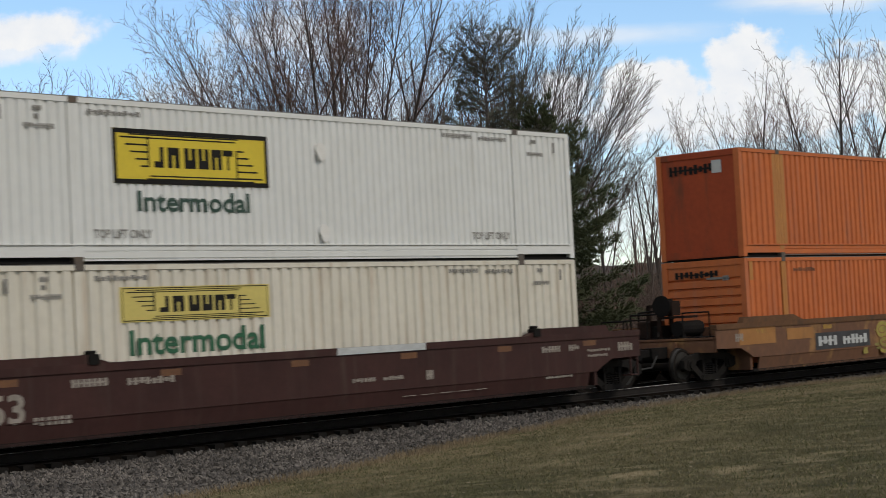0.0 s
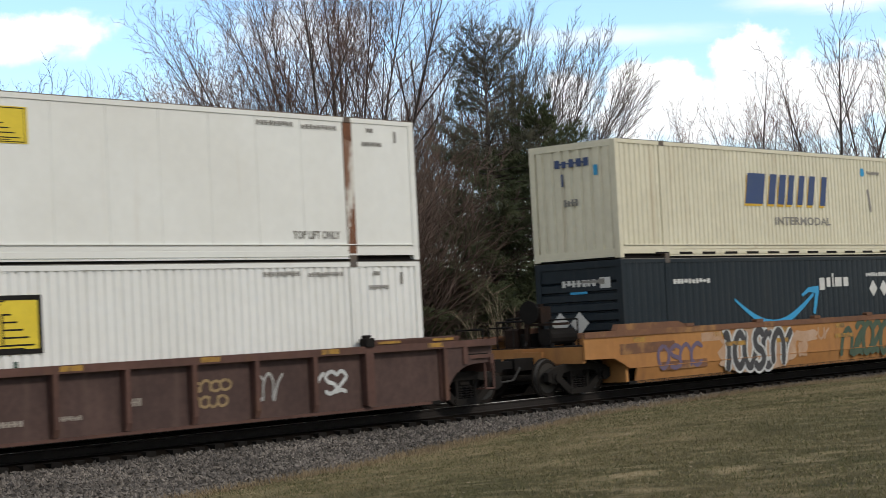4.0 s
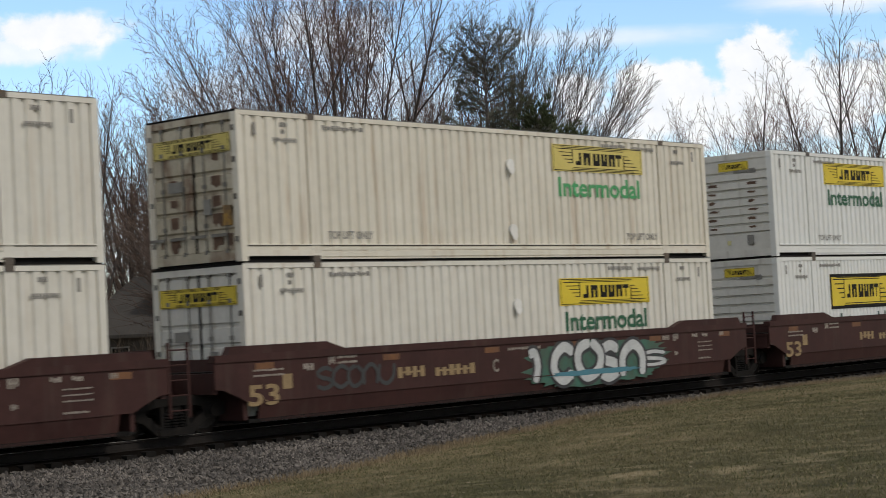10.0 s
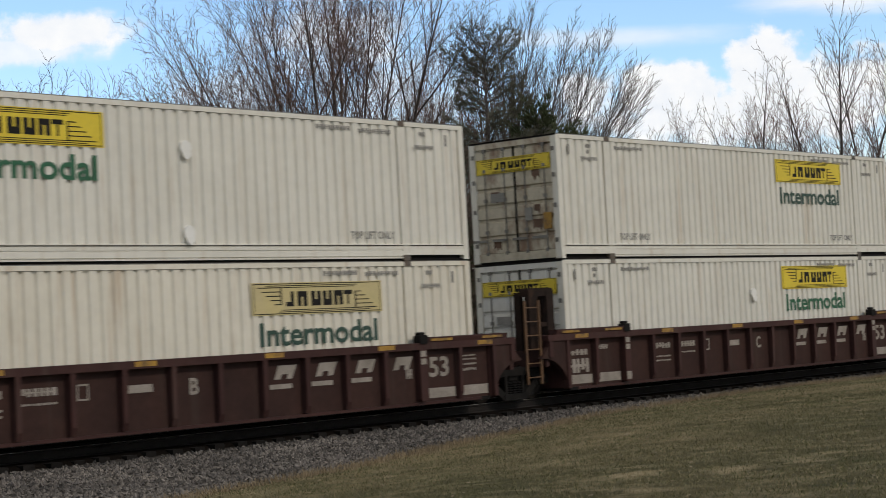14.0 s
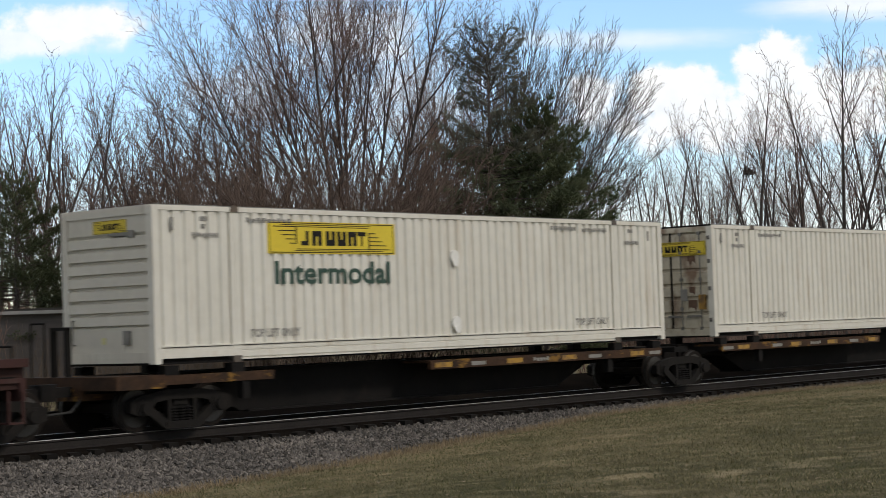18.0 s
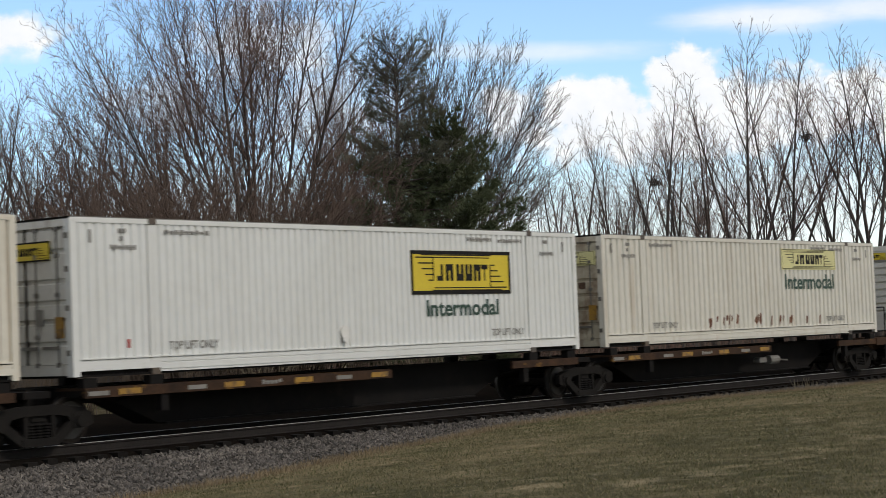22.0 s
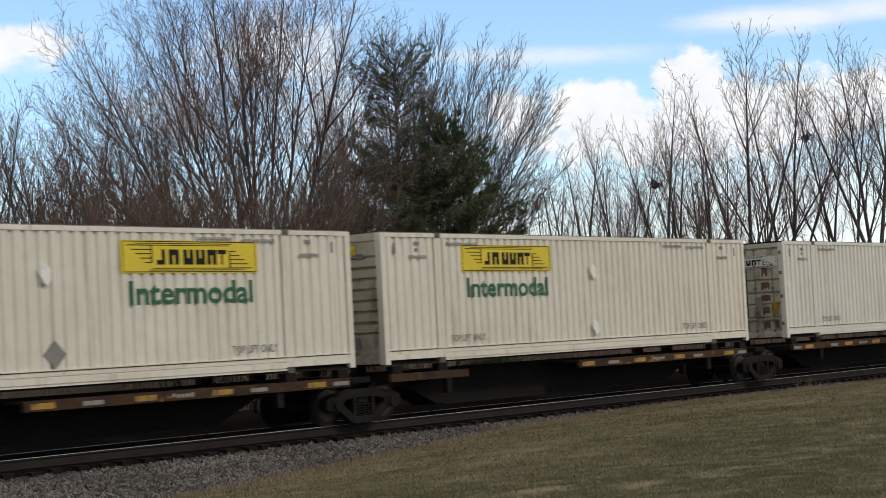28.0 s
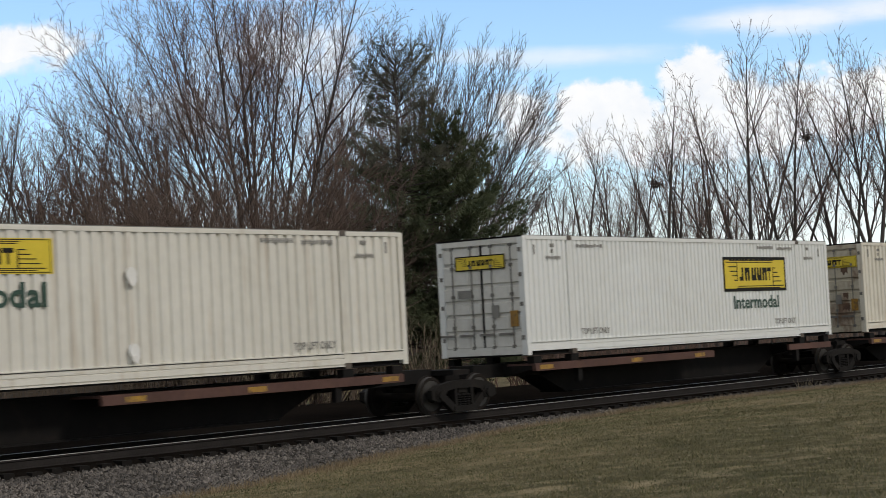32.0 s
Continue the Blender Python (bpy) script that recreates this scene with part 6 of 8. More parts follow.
# 6 to 8: brown articulated smooth-sided well car
for i, (x, le, re) in enumerate(((142.88, "standalone", "shared"), (162.28, "open", "shared"), (181.74, "open", "standalone"))):
    w = ride(well_car("dark brown smooth-sided articulated well car unit", "maroon", "smooth", le, re), x, 0)
    number(w, "53", -8.35, 0.44, 0.8, 0.4, "stencil_tan")
    stencils(w, [(-8.2, -7.4, 0.98, 1.02, 6), (-8.2, -7.4, 1.08, 1.12, 6), (-6.9, -6.6, 1.0, 1.2, 1), (-6.2, -6.0, 1.08, 1.3, 1), (-5.95, -5.4, 1.12, 1.17, 6), (-5.95, -5.4, 1.22, 1.27, 6), (5.3, 5.6, 1.1, 1.26, 2), (5.75, 6.0, 1.05, 1.3, 1), (6.6, 6.85, 1.12, 1.26, 1), (7.05, 7.3, 1.12, 1.26, 1), (7.85, 8.05, 1.12, 1.26, 1), (6.85, 7.5, 1.0, 1.03, 6), (6.85, 7.5, 0.9, 0.93, 6), (6.85, 7.5, 0.8, 0.83, 6), (6.85, 7.4, 0.6, 0.64, 5), (-0.6, 0.4, 1.28, 1.33, 8), (-0.66, 0.5, 1.14, 1.2, 8), (5.8, 5.95, 0.72, 0.86, 1)], "stencil_white")
    part("number_print", bars(Solid(), -4.25, -3.35, 0.74, 0.96, WY + 0.026, 4, 3), M["stencil_tan"], w)
    part("number_print", bars(Solid(), -3.1, -1.78, 0.72, 0.94, WY + 0.026, 6, 4), M["stencil_tan"], w)
    number(w, "BCA"[i], -1.2, 0.7, 0.2, 0.28, "stencil_white")
    part("yellow_mark", plate(-7.45, 0.72, -7.2, 1.0, WY + 0.028), M["stencil_tan"], w)
    if i < 2:
        ladder(w, 9.5, -1.45, 0.35, 1.7, 0.45, "maroon")
    if i == 0:
        part("graffiti_ground", Solid().ext(blob(3.05, 0.74, 4.1, 0.96, 60, 46, 0.04), WY + 0.0268, WY + 0.03, "y"), M["spray_grey"], w, "dark grey sprayed ground")
        graffiti(w, 1.25, 0.7, 3.6, 0.52, ("bend", "ring", "ring", "arch", "ring"), "spray_silver", "spray_grey", 0.5, 0.07, seed=61, y=WY + 0.024, lap=0.95)
        graffiti(w, 1.0, 0.3, 3.8, 0.5, ("cup", "arch", "snake", "arch", "cup", "ring"), "spray_silver", "spray_grey", 0.5, 0.07, seed=62, y=WY + 0.014, lap=0.95)
        part("graffiti_spot", plate(3.05, 0.98, 3.4, 1.06, WY + 0.003), M["stencil_tan"], w)
        graffiti(w, 5.0, 0.38, 0.4, 0.3, ("ring",), "spray_silver", None, 0.16, 0.0, seed=63)
        graffiti(w, -6.1, 0.78, 1.7, 0.16, ("snake", "cup", "ring", "slash", "arch", "tail"), "spray_silver", None, 0.16, 0.0, seed=64)
    elif i == 1:
        part("graffiti_ground", Solid().ext(blob(2.7, 0.74, 5.4, 1.0, 8, 70, 0.1), WY + 0.0262, WY + 0.03, "y"), M["spray_teal"], w, "teal sprayed ground")
        graffiti(w, 0.0, 0.4, 0.7, 0.66, ("tail",), "spray_black", "spray_white", 0.42, 0.12, y=WY + 0.024, seed=70)
        graffiti(w, 0.85, 0.38, 3.5, 0.78, ("bend", "ring", "snake", "arch"), "spray_black", "spray_white", 0.4, 0.1, y=WY + 0.022, seed=71, lap=1.05)
        graffiti(w, 4.2, 0.55, 1.0, 0.35, ("snake",), "spray_black", "spray_white", 0.34, 0.1, y=WY + 0.022, seed=72)
        part("graffiti_band", Solid().ext(blob(2.5, 0.52, 3.3, 0.12, 77, 40, 0.15), WY + 0.006, WY + 0.009, "y"), M["spray_blue"], w, "thin blue sprayed band")
        graffiti(w, -6.6, 0.66, 2.2, 0.42, ("snake", "bend", "ring", "arch", "cup"), "spray_grey", None, 0.2, 0.0, seed=73)
    else:
        k = Solid()
        for j in range(4):
            k.ext([(3.1 + j * 0.66, 0.72), (3.62 + j * 0.66, 0.72), (3.78 + j * 0.66, 1.02), (3.26 + j * 0.66, 1.02)], WY + 0.02, WY + 0.026, "y")
        k.ext([(2.7, 0.52), (4.6, 0.56), (5.4, 0.64), (2.9, 0.64)], WY + 0.02, WY + 0.026, "y")
        part("emblem", k, M["stencil_tan"], w, "tan slanted emblem blocks")
a = container("ivory ribbed 53-foot container with yellow panel and rusty doors", "ivory", "ribbed", "doors", "door", "yellow", 1, "green", False)
dome_mark(a, 0.25, (0.55, 2.1))
b = container("white ribbed 53-foot container with a ribbed grey end", "ivory", "ribbed", "ribs", "door_clean", "yellow", -1, "green", False, drop=0.19)
dome_mark(b, 0.3, (1.9,))
stack(142.88, a, b)
a = container("stained cream ribbed 53-foot container with rusty doors", "cream", "ribbed", "doors", "door", "faded", 1, "green_bright", False)
dome_mark(a, 0.25, (0.55, 2.1))
b = container("cream ribbed 53-foot container with grey doors", "ivory", "ribbed", "doors", "door_clean", "yellow", 1, "green", False, drop=0.19)
dome_mark(b, 0.25, (1.9,))
stack(162.28, a, b)
a = container("white ribbed 53-foot container with a repaired side sheet", "white", "ribbed", "ribs", "door_clean", "yellow", -1, "green", False)
for y in (0.62, -0.62):
    for i in range(6):
        extra(a, "rust_streak", Solid().ext(blob(y + 0.03 * math.sin(i * 2.3), 0.86 + 0.238 * i, 0.2 + 0.05 * (i % 3), 0.06 + 0.02 * (i % 2), 500 + i, 14, 0.3, 0), -L2 + 0.009, -L2 + 0.022, "x"), "rust_dark")
extra(a, "repair_seam", Solid().box(0.8, -CW - 0.012, 0.34, 0.88, -CW + 0.02, 2.78), "pale")
dome_mark(a, 0.3, (0.5, 2.1))
b = container("white ribbed 53-foot container with a black-framed yellow panel", "white", "ribbed", "ribs", "door_clean", "yellow", -1, "green_dark", True)
dome_mark(b, 0.3, (1.9,))
stack(181.74, a, b)

# 9 to 11: maroon articulated ribbed well car
for i, (x, le, re) in enumerate(((205.34, "standalone", "shared"), (224.81, "open", "shared"), (244.4, "open", "standalone"))):
    w = ride(well_car("maroon articulated well car unit with upright ribs", "maroon", "ribs", le, re, plate_paint="brown_plate"), x, 0)
    number(w, "53", 6.42, 0.7, 0.62, 0.42, "stencil_white", RIB - 0.004)
    number(w, "BCA"[i], -0.1, 0.75, 0.22, 0.3, "stencil_white", RIB - 0.004)
    for j in range(4):
        u = 2.0 + 1.109 * j
        part("emblem_block", Solid().ext([(u, 0.9), (u + 0.16, 0.9), (u + 0.2, 0.99), (u + 0.36, 0.99), (u + 0.33, 0.9), (u + 0.47, 0.9), (u + 0.6, 1.16), (u + 0.12, 1.16)], RIB - 0.006, RIB, "y"), M["stencil_white"], w)
        if j < 3:
            part("emblem_underline", plate(u - 0.12, 0.72, u + 0.46, 0.81, RIB), M["stencil_white"], w)
    stencils(w, [(-7.2, -6.7, 1.0, 1.15, 3), (-4.85, -4.1, 0.9, 1.1, 4), (-3.75, -3.0, 0.9, 1.1, 4), (-3.75, -3.0, 0.78, 0.82, 5), (-4.85, -4.1, 0.72, 0.76, 5), (-4.85, -4.1, 0.62, 0.66, 5), (7.4, 7.95, 0.9, 0.94, 4), (7.4, 7.95, 1.0, 1.04, 4), (7.4, 7.95, 0.78, 0.84, 4), (7.4, 7.95, 1.08, 1.12, 4), (5.7, 5.9, 0.66, 0.95, 2)], "stencil_white", RIB)
    part("number_print", bars(Solid(), -8.3, -7.45, 0.52, 0.84, RIB, 5, 5), M["stencil_white"], w)
    part("number_print", bars(Solid(), -8.3, -7.5, 0.92, 1.05, RIB, 5, 6), M["stencil_white"], w)
    for x0, x1 in ((-8.3, -7.37), (-7.23, -6.25), (6.25, 7.23), (7.37, 8.3)):
        part("white_band", Solid().ext([(x0, 0.27), (x1, 0.27), (x1 - 0.01, 0.36), (x1, 0.47), (x0 + 0.02, 0.48), (x0, 0.4)], RIB - 0.004, RIB, "y"), M["stencil_white"], w, "dirty white band along the foot")
    part("white_mark", plate(-6.2, 0.28, -6.02, 0.46, WY - 0.006), M["stencil_white"], w)
    for x2 in (-6.19, 6.02):
        part("white_mark", plate(x2, 0.98, x2 + 0.16, 1.1, WY - 0.006), M["stencil_white"], w)
        part("white_mark", plate(x2, 1.14, x2 + 0.16, 1.26, WY - 0.006), M["stencil_white"], w)
    part("white_mark", plate(-1.5, 0.86, -0.95, 1.0, RIB), M["stencil_white"], w)
    part("outlined_mark", Solid().box(-2.6, RIB - 0.004, 0.8, -2.35, RIB, 0.83).box(-2.6, RIB - 0.004, 1.05, -2.35, RIB, 1.08).box(-2.6, RIB - 0.004, 0.83, -2.57, RIB, 1.05).box(-2.38, RIB - 0.004, 0.83, -2.35, RIB, 1.05), M["stencil_white"], w)
    if le == "open":
        part("ladder_tower", Solid().box(-9.5, -1.38, 1.1, -9.18, -1.26, 2.45, 0.02).box(-8.85, -1.38, 1.1, -8.6, -1.26, 2.45, 0.02).box(-9.5, -1.36, 2.3, -8.6, -1.1, 2.48, 0.02).box(-9.5, -1.12, 1.1, -9.38, -0.95, 2.4).box(-8.72, -1.12, 1.1, -8.6, -0.95, 2.4).box(-9.2, -1.36, 1.62, -8.85, -1.3, 1.72), M["stand"], w, "brown steel ladder tower")
        ladder(w, -9.55, -1.48, 0.35, 2.2, 0.5, "ladder_yellow", 6)
    else:
        part("ladder_tower", Solid().box(-9.5, -1.35, 1.1, -9.35, -1.2, 2.25).box(-8.9, -1.35, 1.1, -8.75, -1.2, 2.25).box(-9.6, -1.4, 2.15, -8.65, -0.9, 2.3), M["maroon"], w)
a = container("ivory ribbed 53-foot container with yellow panel and ribbed end", "ivory", "ribbed", "ribs", "pale", "yellow", -1, "green", False)
dome_mark(a, 0.35, (0.45, 2.1))
b = container("cream ribbed 53-foot container with grey doors", "cream", "ribbed", "doors", "door_clean", "old", 1, "green_dark", False, drop=0.14)
stack(205.34, a, b)
a = container("ivory ribbed 53-foot container with weathered doors", "ivory", "ribbed", "doors", "door", "yellow", 1, "green_dark", False)
b = container("ivory ribbed 53-foot container with grey doors", "ivory", "ribbed", "doors", "door_clean", "yellow", 1, "green", False, drop=0.0)
dome_mark(b, 0.3, (1.95,))
stack(224.81, a, b)
a = container("grey-white ribbed 53-foot container with weathered doors", "pale", "ribbed", "doors", "door", "yellow", 1, "green", False)
dome_mark(a, 0.3, (0.5, 2.1))
b = container("rust-stained cream ribbed 53-foot container", "cream", "ribbed", "ribs", "pale", "faded", -1, "green", False)
extra(b, "rust_run", plate(5.75, 0.4, 5.98, 2.7, -CW - 0.003), "yellow_old", "rusty run-off beside the lift post")
dome_mark(b, 0.3, (1.95,))
stack(244.4, a, b)

# spine cars: five units a car
SP = "rusty yellow spine car unit with an open centre sill"
SR = "dark red-brown spine car unit with an open centre sill"
UNITS = [  # place, platform half, paint, left end, right end, half pitch to the right
    (265.52, 1, "spine_rust", "standalone", "shared", 9.22), (283.97, -1, "spine_rust", "open", "shared", 8.68), (301.34, -1, "spine_rust", "open", "shared", 8.68),
    (318.69, -1, "spine_rust", "open", "shared", 8.68), (336.04, -1, "spine_rust", "open", "standalone", 8.3),
    (354.76, 1, "spine_rust", "standalone", "shared", 8.74), (372.24, 1, "spine_rust", "open", "shared", 8.58), (389.4, 1, "spine_rust", "open", "shared", 8.58),
    (406.57, 1, "spine_rust", "open", "shared", 9.27), (425.11, -1, "spine_rust", "open", "standalone", 8.3),
    (443.84, 1, "brown", "standalone", "shared", 10.34), (464.52, -1, "brown", "open", "shared", 9.33), (483.19, -1, "brown", "open", "shared", 8.7)]
for x, pl, paint, le, re, half in UNITS:
    ride(spine_car(SP if paint == "spine_rust" else SR, pl, paint, le, re, half), x, 0)
SZ = 1.183
c = container("off-white ribbed 53-foot container with a ribbed end", "ivory", "ribbed", "ribs", "pale", "yellow", -1, "green_dark", False)
dome_mark(c, 0.35, (0.5, 2.0))
ride(c, 265.52, SZ)
ride(container("ivory ribbed 53-foot container with weathered doors", "ivory", "ribbed", "doors", "door", "yellow", 1, "green_dark", False), 283.97, SZ)
c = container("cream ribbed 53-foot container with a faded panel", "cream", "ribbed", "doors", "door", "pale", 1, "green", False)
dome_mark(c, 0.3, (0.5, 2.0))
ride(c, 301.34, SZ)
c = container("clean white ribbed 53-foot container with a black-framed yellow panel", "white", "ribbed", "doors", "door_clean", "yellow", 1, "green_dark", True)
extra(c, "red_mark", plate(-6.8, 0.5, -6.72, 0.66, -CW - 0.003), "red_mark")
dome_mark(c, -0.6, (0.55,))
ride(c, 318.69, SZ)
c = container("cream ribbed 53-foot container with a row of rust spots", "ivory", "ribbed", "doors", "door", "pale", 1, "green_dark", False)
r5 = random.Random(5)
for i in range(22):
    x = r5.choice((-2.4, -1.6, 0.4, 1.6, 2.4, 3.6)) + r5.uniform(-0.5, 0.5)
    extra(c, "rust_spot", Solid().ext(blob(x, 0.55 + r5.uniform(-0.05, 0.1), r5.uniform(0.06, 0.13), r5.uniform(0.12, 0.3), i, 10, 0.3), -CW - 0.006, -CW - 0.002, "y"), "rust")
ride(c, 336.04, SZ)
c = container("grey-white ribbed 53-foot container with a closed ribbed end", "ivory", "ribbed", "ribs", "door_clean", "yellow", -1, "green_dark", False)
dome_mark(c, 0.3, (0.5, 2.1))
ride(c, 354.76, SZ)
ch = ride(chassis(), 372.24, 0.965)
c = container("white ribbed 53-foot container carried high on a road chassis", "ivory", "ribbed", "ribs", "pale", "yellow", -1, "green", False)
dome_mark(c, 0.3, (0.5, 2.0))
ride(c, 372.24, 1.985)
c = container("cream ribbed 53-foot container with a pale placard", "cream", "ribbed", "doors", "door", "yellow", 1, "green", False)
placard(c, 0.05, 0.6, 0.26, "stencil")
dome_mark(c, 0.05, (2.05,))
ride(c, 389.4, SZ)
c = container("stained cream ribbed 53-foot container with rusty ribbed end", "cream", "ribbed", "ribs", "door", "yellow", -1, "green", False)
dome_mark(c, 0.3, (0.55, 2.05))
ride(c, 406.57, SZ)
c = container("cream ribbed 53-foot container with a bleached panel and rusty doors", "ivory", "ribbed", "doors", "door", "white", 1, "green_bright", False)
ride(c, 425.11, SZ)
c = container("off-white ribbed 53-foot container with a ribbed grey end", "ivory", "ribbed", "ribs", "pale", "yellow", -1, "green_dark", False)
dome_mark(c, 0.3, (0.5, 2.0))
ride(c, 443.84, SZ)
c = container("clean white ribbed 53-foot container with a black-framed yellow panel", "white", "ribbed", "doors", "door_clean", "yellow", 1, "green_dark", True)
ride(c, 464.52, SZ)
ride(container("cream ribbed 53-foot container with weathered doors", "cream", "ribbed", "doors", "door", "yellow", 1, "green", False), 483.19, SZ)


def travelled(t):
    """Metres that the train has gone since the clip's start."""
    return 13.08388 * t - 1.57973e-3 * t ** 2 + 3.76579e-4 * t ** 3 - 7.83048e-6 * t ** 4


NUDGE = {29.0: 0.08, 30.0: -0.17, 31.0: -0.05, 32.0: 0.06}


def motions():
    stops = [float(t) for t in range(33)]
    gone = [(t, travelled(t) + NUDGE.get(t, 0.0)) for t in stops]
    for ob, place, z in RIDERS:
        walk(ob, [(t, pose(place - s, CY, z)) for t, s in gone])
    if not WHEELS:
        return
    ticks = [i / FPS for i in range(32 * FPS + 1)]
    turns = [(t, Matrix.Rotation(-travelled(t) / WR, 4, "Y")) for t in ticks]
    for w in WHEELS:
        spot = Matrix.Translation(w.location)
        walk(w, [(t, spot @ r) for t, r in turns])
    for clouds, dx, dz in DRIFT:
        base = clouds.matrix_world.copy()
        walk(clouds, [(0.0, base), (16.0, base @ Matrix.Translation((dx / 2, 0, dz / 2))), (32.0, base @ Matrix.Translation((dx, 0, dz)))])


# ---------------------------------------------------------------- trees
def spot(yaw, dist, z=None):
    a = radians(yaw)
    x, y = EYE.x + dist * math.sin(a), EYE.y + dist * math.cos(a)
    return Vector((x, y, ground_z(x, y) if z is None else z))


class Wood:
    """Tubes of branches that end in a point, gathered as arrays: thick ones and twigs apart."""

    def __init__(self, seed):
        self.r = random.Random(seed)
        self.v, self.f = {0: [], 1: []}, {0: [], 1: []}

    def tube(self, pts, radii, sides, kind, tip=True):
        v, f = self.v[kind], self.f[kind]
        n0 = len(v)
        d = (pts[-1] - pts[0])
        u = d.orthogonal().normalized()
        w = d.cross(u).normalized()
        ring = [(math.cos(6.2832 * i / sides), math.sin(6.2832 * i / sides)) for i in range(sides)]
        last = len(pts) - 1
        for i, (p, r) in enumerate(zip(pts, radii)):
            if tip and i == last:
                v.append((p.x, p.y, p.z))
                break
            for c, s in ring:
                v.append((p.x + r * (c * u.x + s * w.x), p.y + r * (c * u.y + s * w.y), p.z + r * (c * u.z + s * w.z)))
        for i in range(last):
            a = n0 + i * sides
            for j in range(sides):
                k = (j + 1) % sides
                if tip and i == last - 1:
                    f.append((a + j, a + k, a + sides))
                else:
                    f.append((a + j, a + k, a + sides + k))
                    f.append((a + j, a + sides + k, a + sides + j))

    def branch(self, p, d, length, rad, level, spec):
        r = self.r
        seg, wob, up, kids, angle, shrink, depth = spec["seg"][level], spec["wob"], spec["up"], spec["kids"][level], spec["angle"], spec["shrink"], spec["depth"]
        pts, radii = [p.copy()], [rad]
        dirs = [d]
        step = length / seg
        end = spec["taper"] * (0.5 if level == 0 else 1)
        for i in range(seg):
            d = (d + Vector((r.gauss(0, wob), r.gauss(0, wob), r.gauss(0, wob) + up)) * (0.6 if level else 0.4)).normalized()
            p = p + d * step
            pts.append(p)
            dirs.append(d)
            radii.append(max(rad * (1 - (1 - end) * (i + 1) / seg), spec["thin"]))
        self.tube(pts, radii, 5 if level == 0 else 3, 0 if level < 2 else 1)
        if level + 1 >= depth:
            return
        n = max(1, round(kids * r.uniform(0.8, 1.2)))
        for i in range(n):
            t = spec["bare"][level] + (1 - spec["bare"][level]) * (i + r.random()) / n
            x = t * seg
            j = min(int(x), seg - 1)
            q = pts[j].lerp(pts[j + 1], x - j)
            ax = dirs[j].orthogonal().normalized()
            ax.rotate(Matrix.Rotation(r.uniform(0, 6.283), 3, dirs[j]))
            a = radians(angle * r.uniform(0.65, 1.3))
            e = (dirs[j] * math.cos(a) + ax * math.sin(a)).normalized()
            self.branch(q, e, length * shrink[level] * (1.15 - (0.85 if level == 0 else 0.6) * t) * r.uniform(0.7, 1.2), max(radii[j] * spec["child"], spec["thin"]), level + 1, spec)

    def limb(self, p, d, length, rad, level, sp, goal=None):
        """A leading shoot that tapers to its tip and carries side shoots, shorter towards the tip; goal: the way it bows to."""
        r = self.r
        n = max(1 if level > 3 else 2, min(9, round(length / sp["step"][level])))
        pts, radii, dirs = [p], [rad], [d]
        wob, thin = sp["wob"] * (0.7, 0.9, 1.0, 1.0, 1.0)[level], sp["thin"]
        for i in range(n):
            w = Vector((r.gauss(0, wob), r.gauss(0, wob), r.gauss(sp["up"][level], wob)))
            if goal is not None:
                w += (goal - d) * 0.3
            d = (d + w).normalized()
            p = p + d * (length / n)
            pts.append(p)
            dirs.append(d)
            radii.append(max(rad * (1 - (i + 1) / n) ** 0.85, thin * 0.8))
        self.tube(pts, radii, 7 if rad > 0.1 else 5 if rad > 0.04 else 4 if rad > 0.02 else 3, 0 if level < 2 else 1)
        if level + 1 >= sp["depth"]:
            return
        bare = sp["bare"][level]
        m = max(1, round(sp["many"][level] * length * (1 - bare) * r.uniform(0.85, 1.15)))
        turn = r.uniform(0, 6.283)
        for i in range(m):
            t = bare + (0.98 - bare) * ((i + r.random()) / m) ** sp["outer"]
            x = t * n
            j = min(int(x), n - 1)
            q = pts[j].lerp(pts[j + 1], x - j)
            turn += 2.4 + r.uniform(-0.5, 0.5)
            e = dirs[j + 1]
            ax = e.orthogonal().normalized()
            ax.rotate(Matrix.Rotation(turn, 3, e))
            a = radians(r.uniform(*sp["angle"][level]))
            c = min(length * (sp["reach"][level] * (1 - t) ** 0.75 + sp["tip"]) * r.uniform(0.6, 1.25), length * 0.8)
            if c < sp["least"]:
                c = sp["least"] * r.uniform(0.7, 1.3)
            k = radii[j] + (radii[j + 1] - radii[j]) * (x - j)
            self.limb(q, (e * math.cos(a) + ax * math.sin(a)).normalized(), c, max(min(k * 0.72, sp["girth"] * c ** 1.15), thin), level + 1, sp)

    def meshes(self, name, thick, thin):
        out = []
        top = float(np.percentile([v[2] for k in (0, 1) for v in self.v[k]], 99.7))
        for k, m, n in ((0, thick, "trunk"), (1, thin, "crown")):
            out.append(sheet(name + "_" + n, np.array(self.v[k]) / top, self.f[k], m) if self.f[k] else None)
        return out


def spec(depth=4, seg=(7, 5, 4, 3, 2), kids=(12, 8, 6, 5, 0), wob=0.12, up=0.07, angle=38, shrink=(0.5, 0.5, 0.5, 0.5), bare=(0.25, 0.2, 0.15, 0.1), thin=0.006, taper=0.2, child=0.5):
    return dict(depth=depth, seg=seg, kids=kids, wob=wob, up=up, angle=angle, shrink=shrink, bare=bare, thin=thin, taper=taper, child=child)


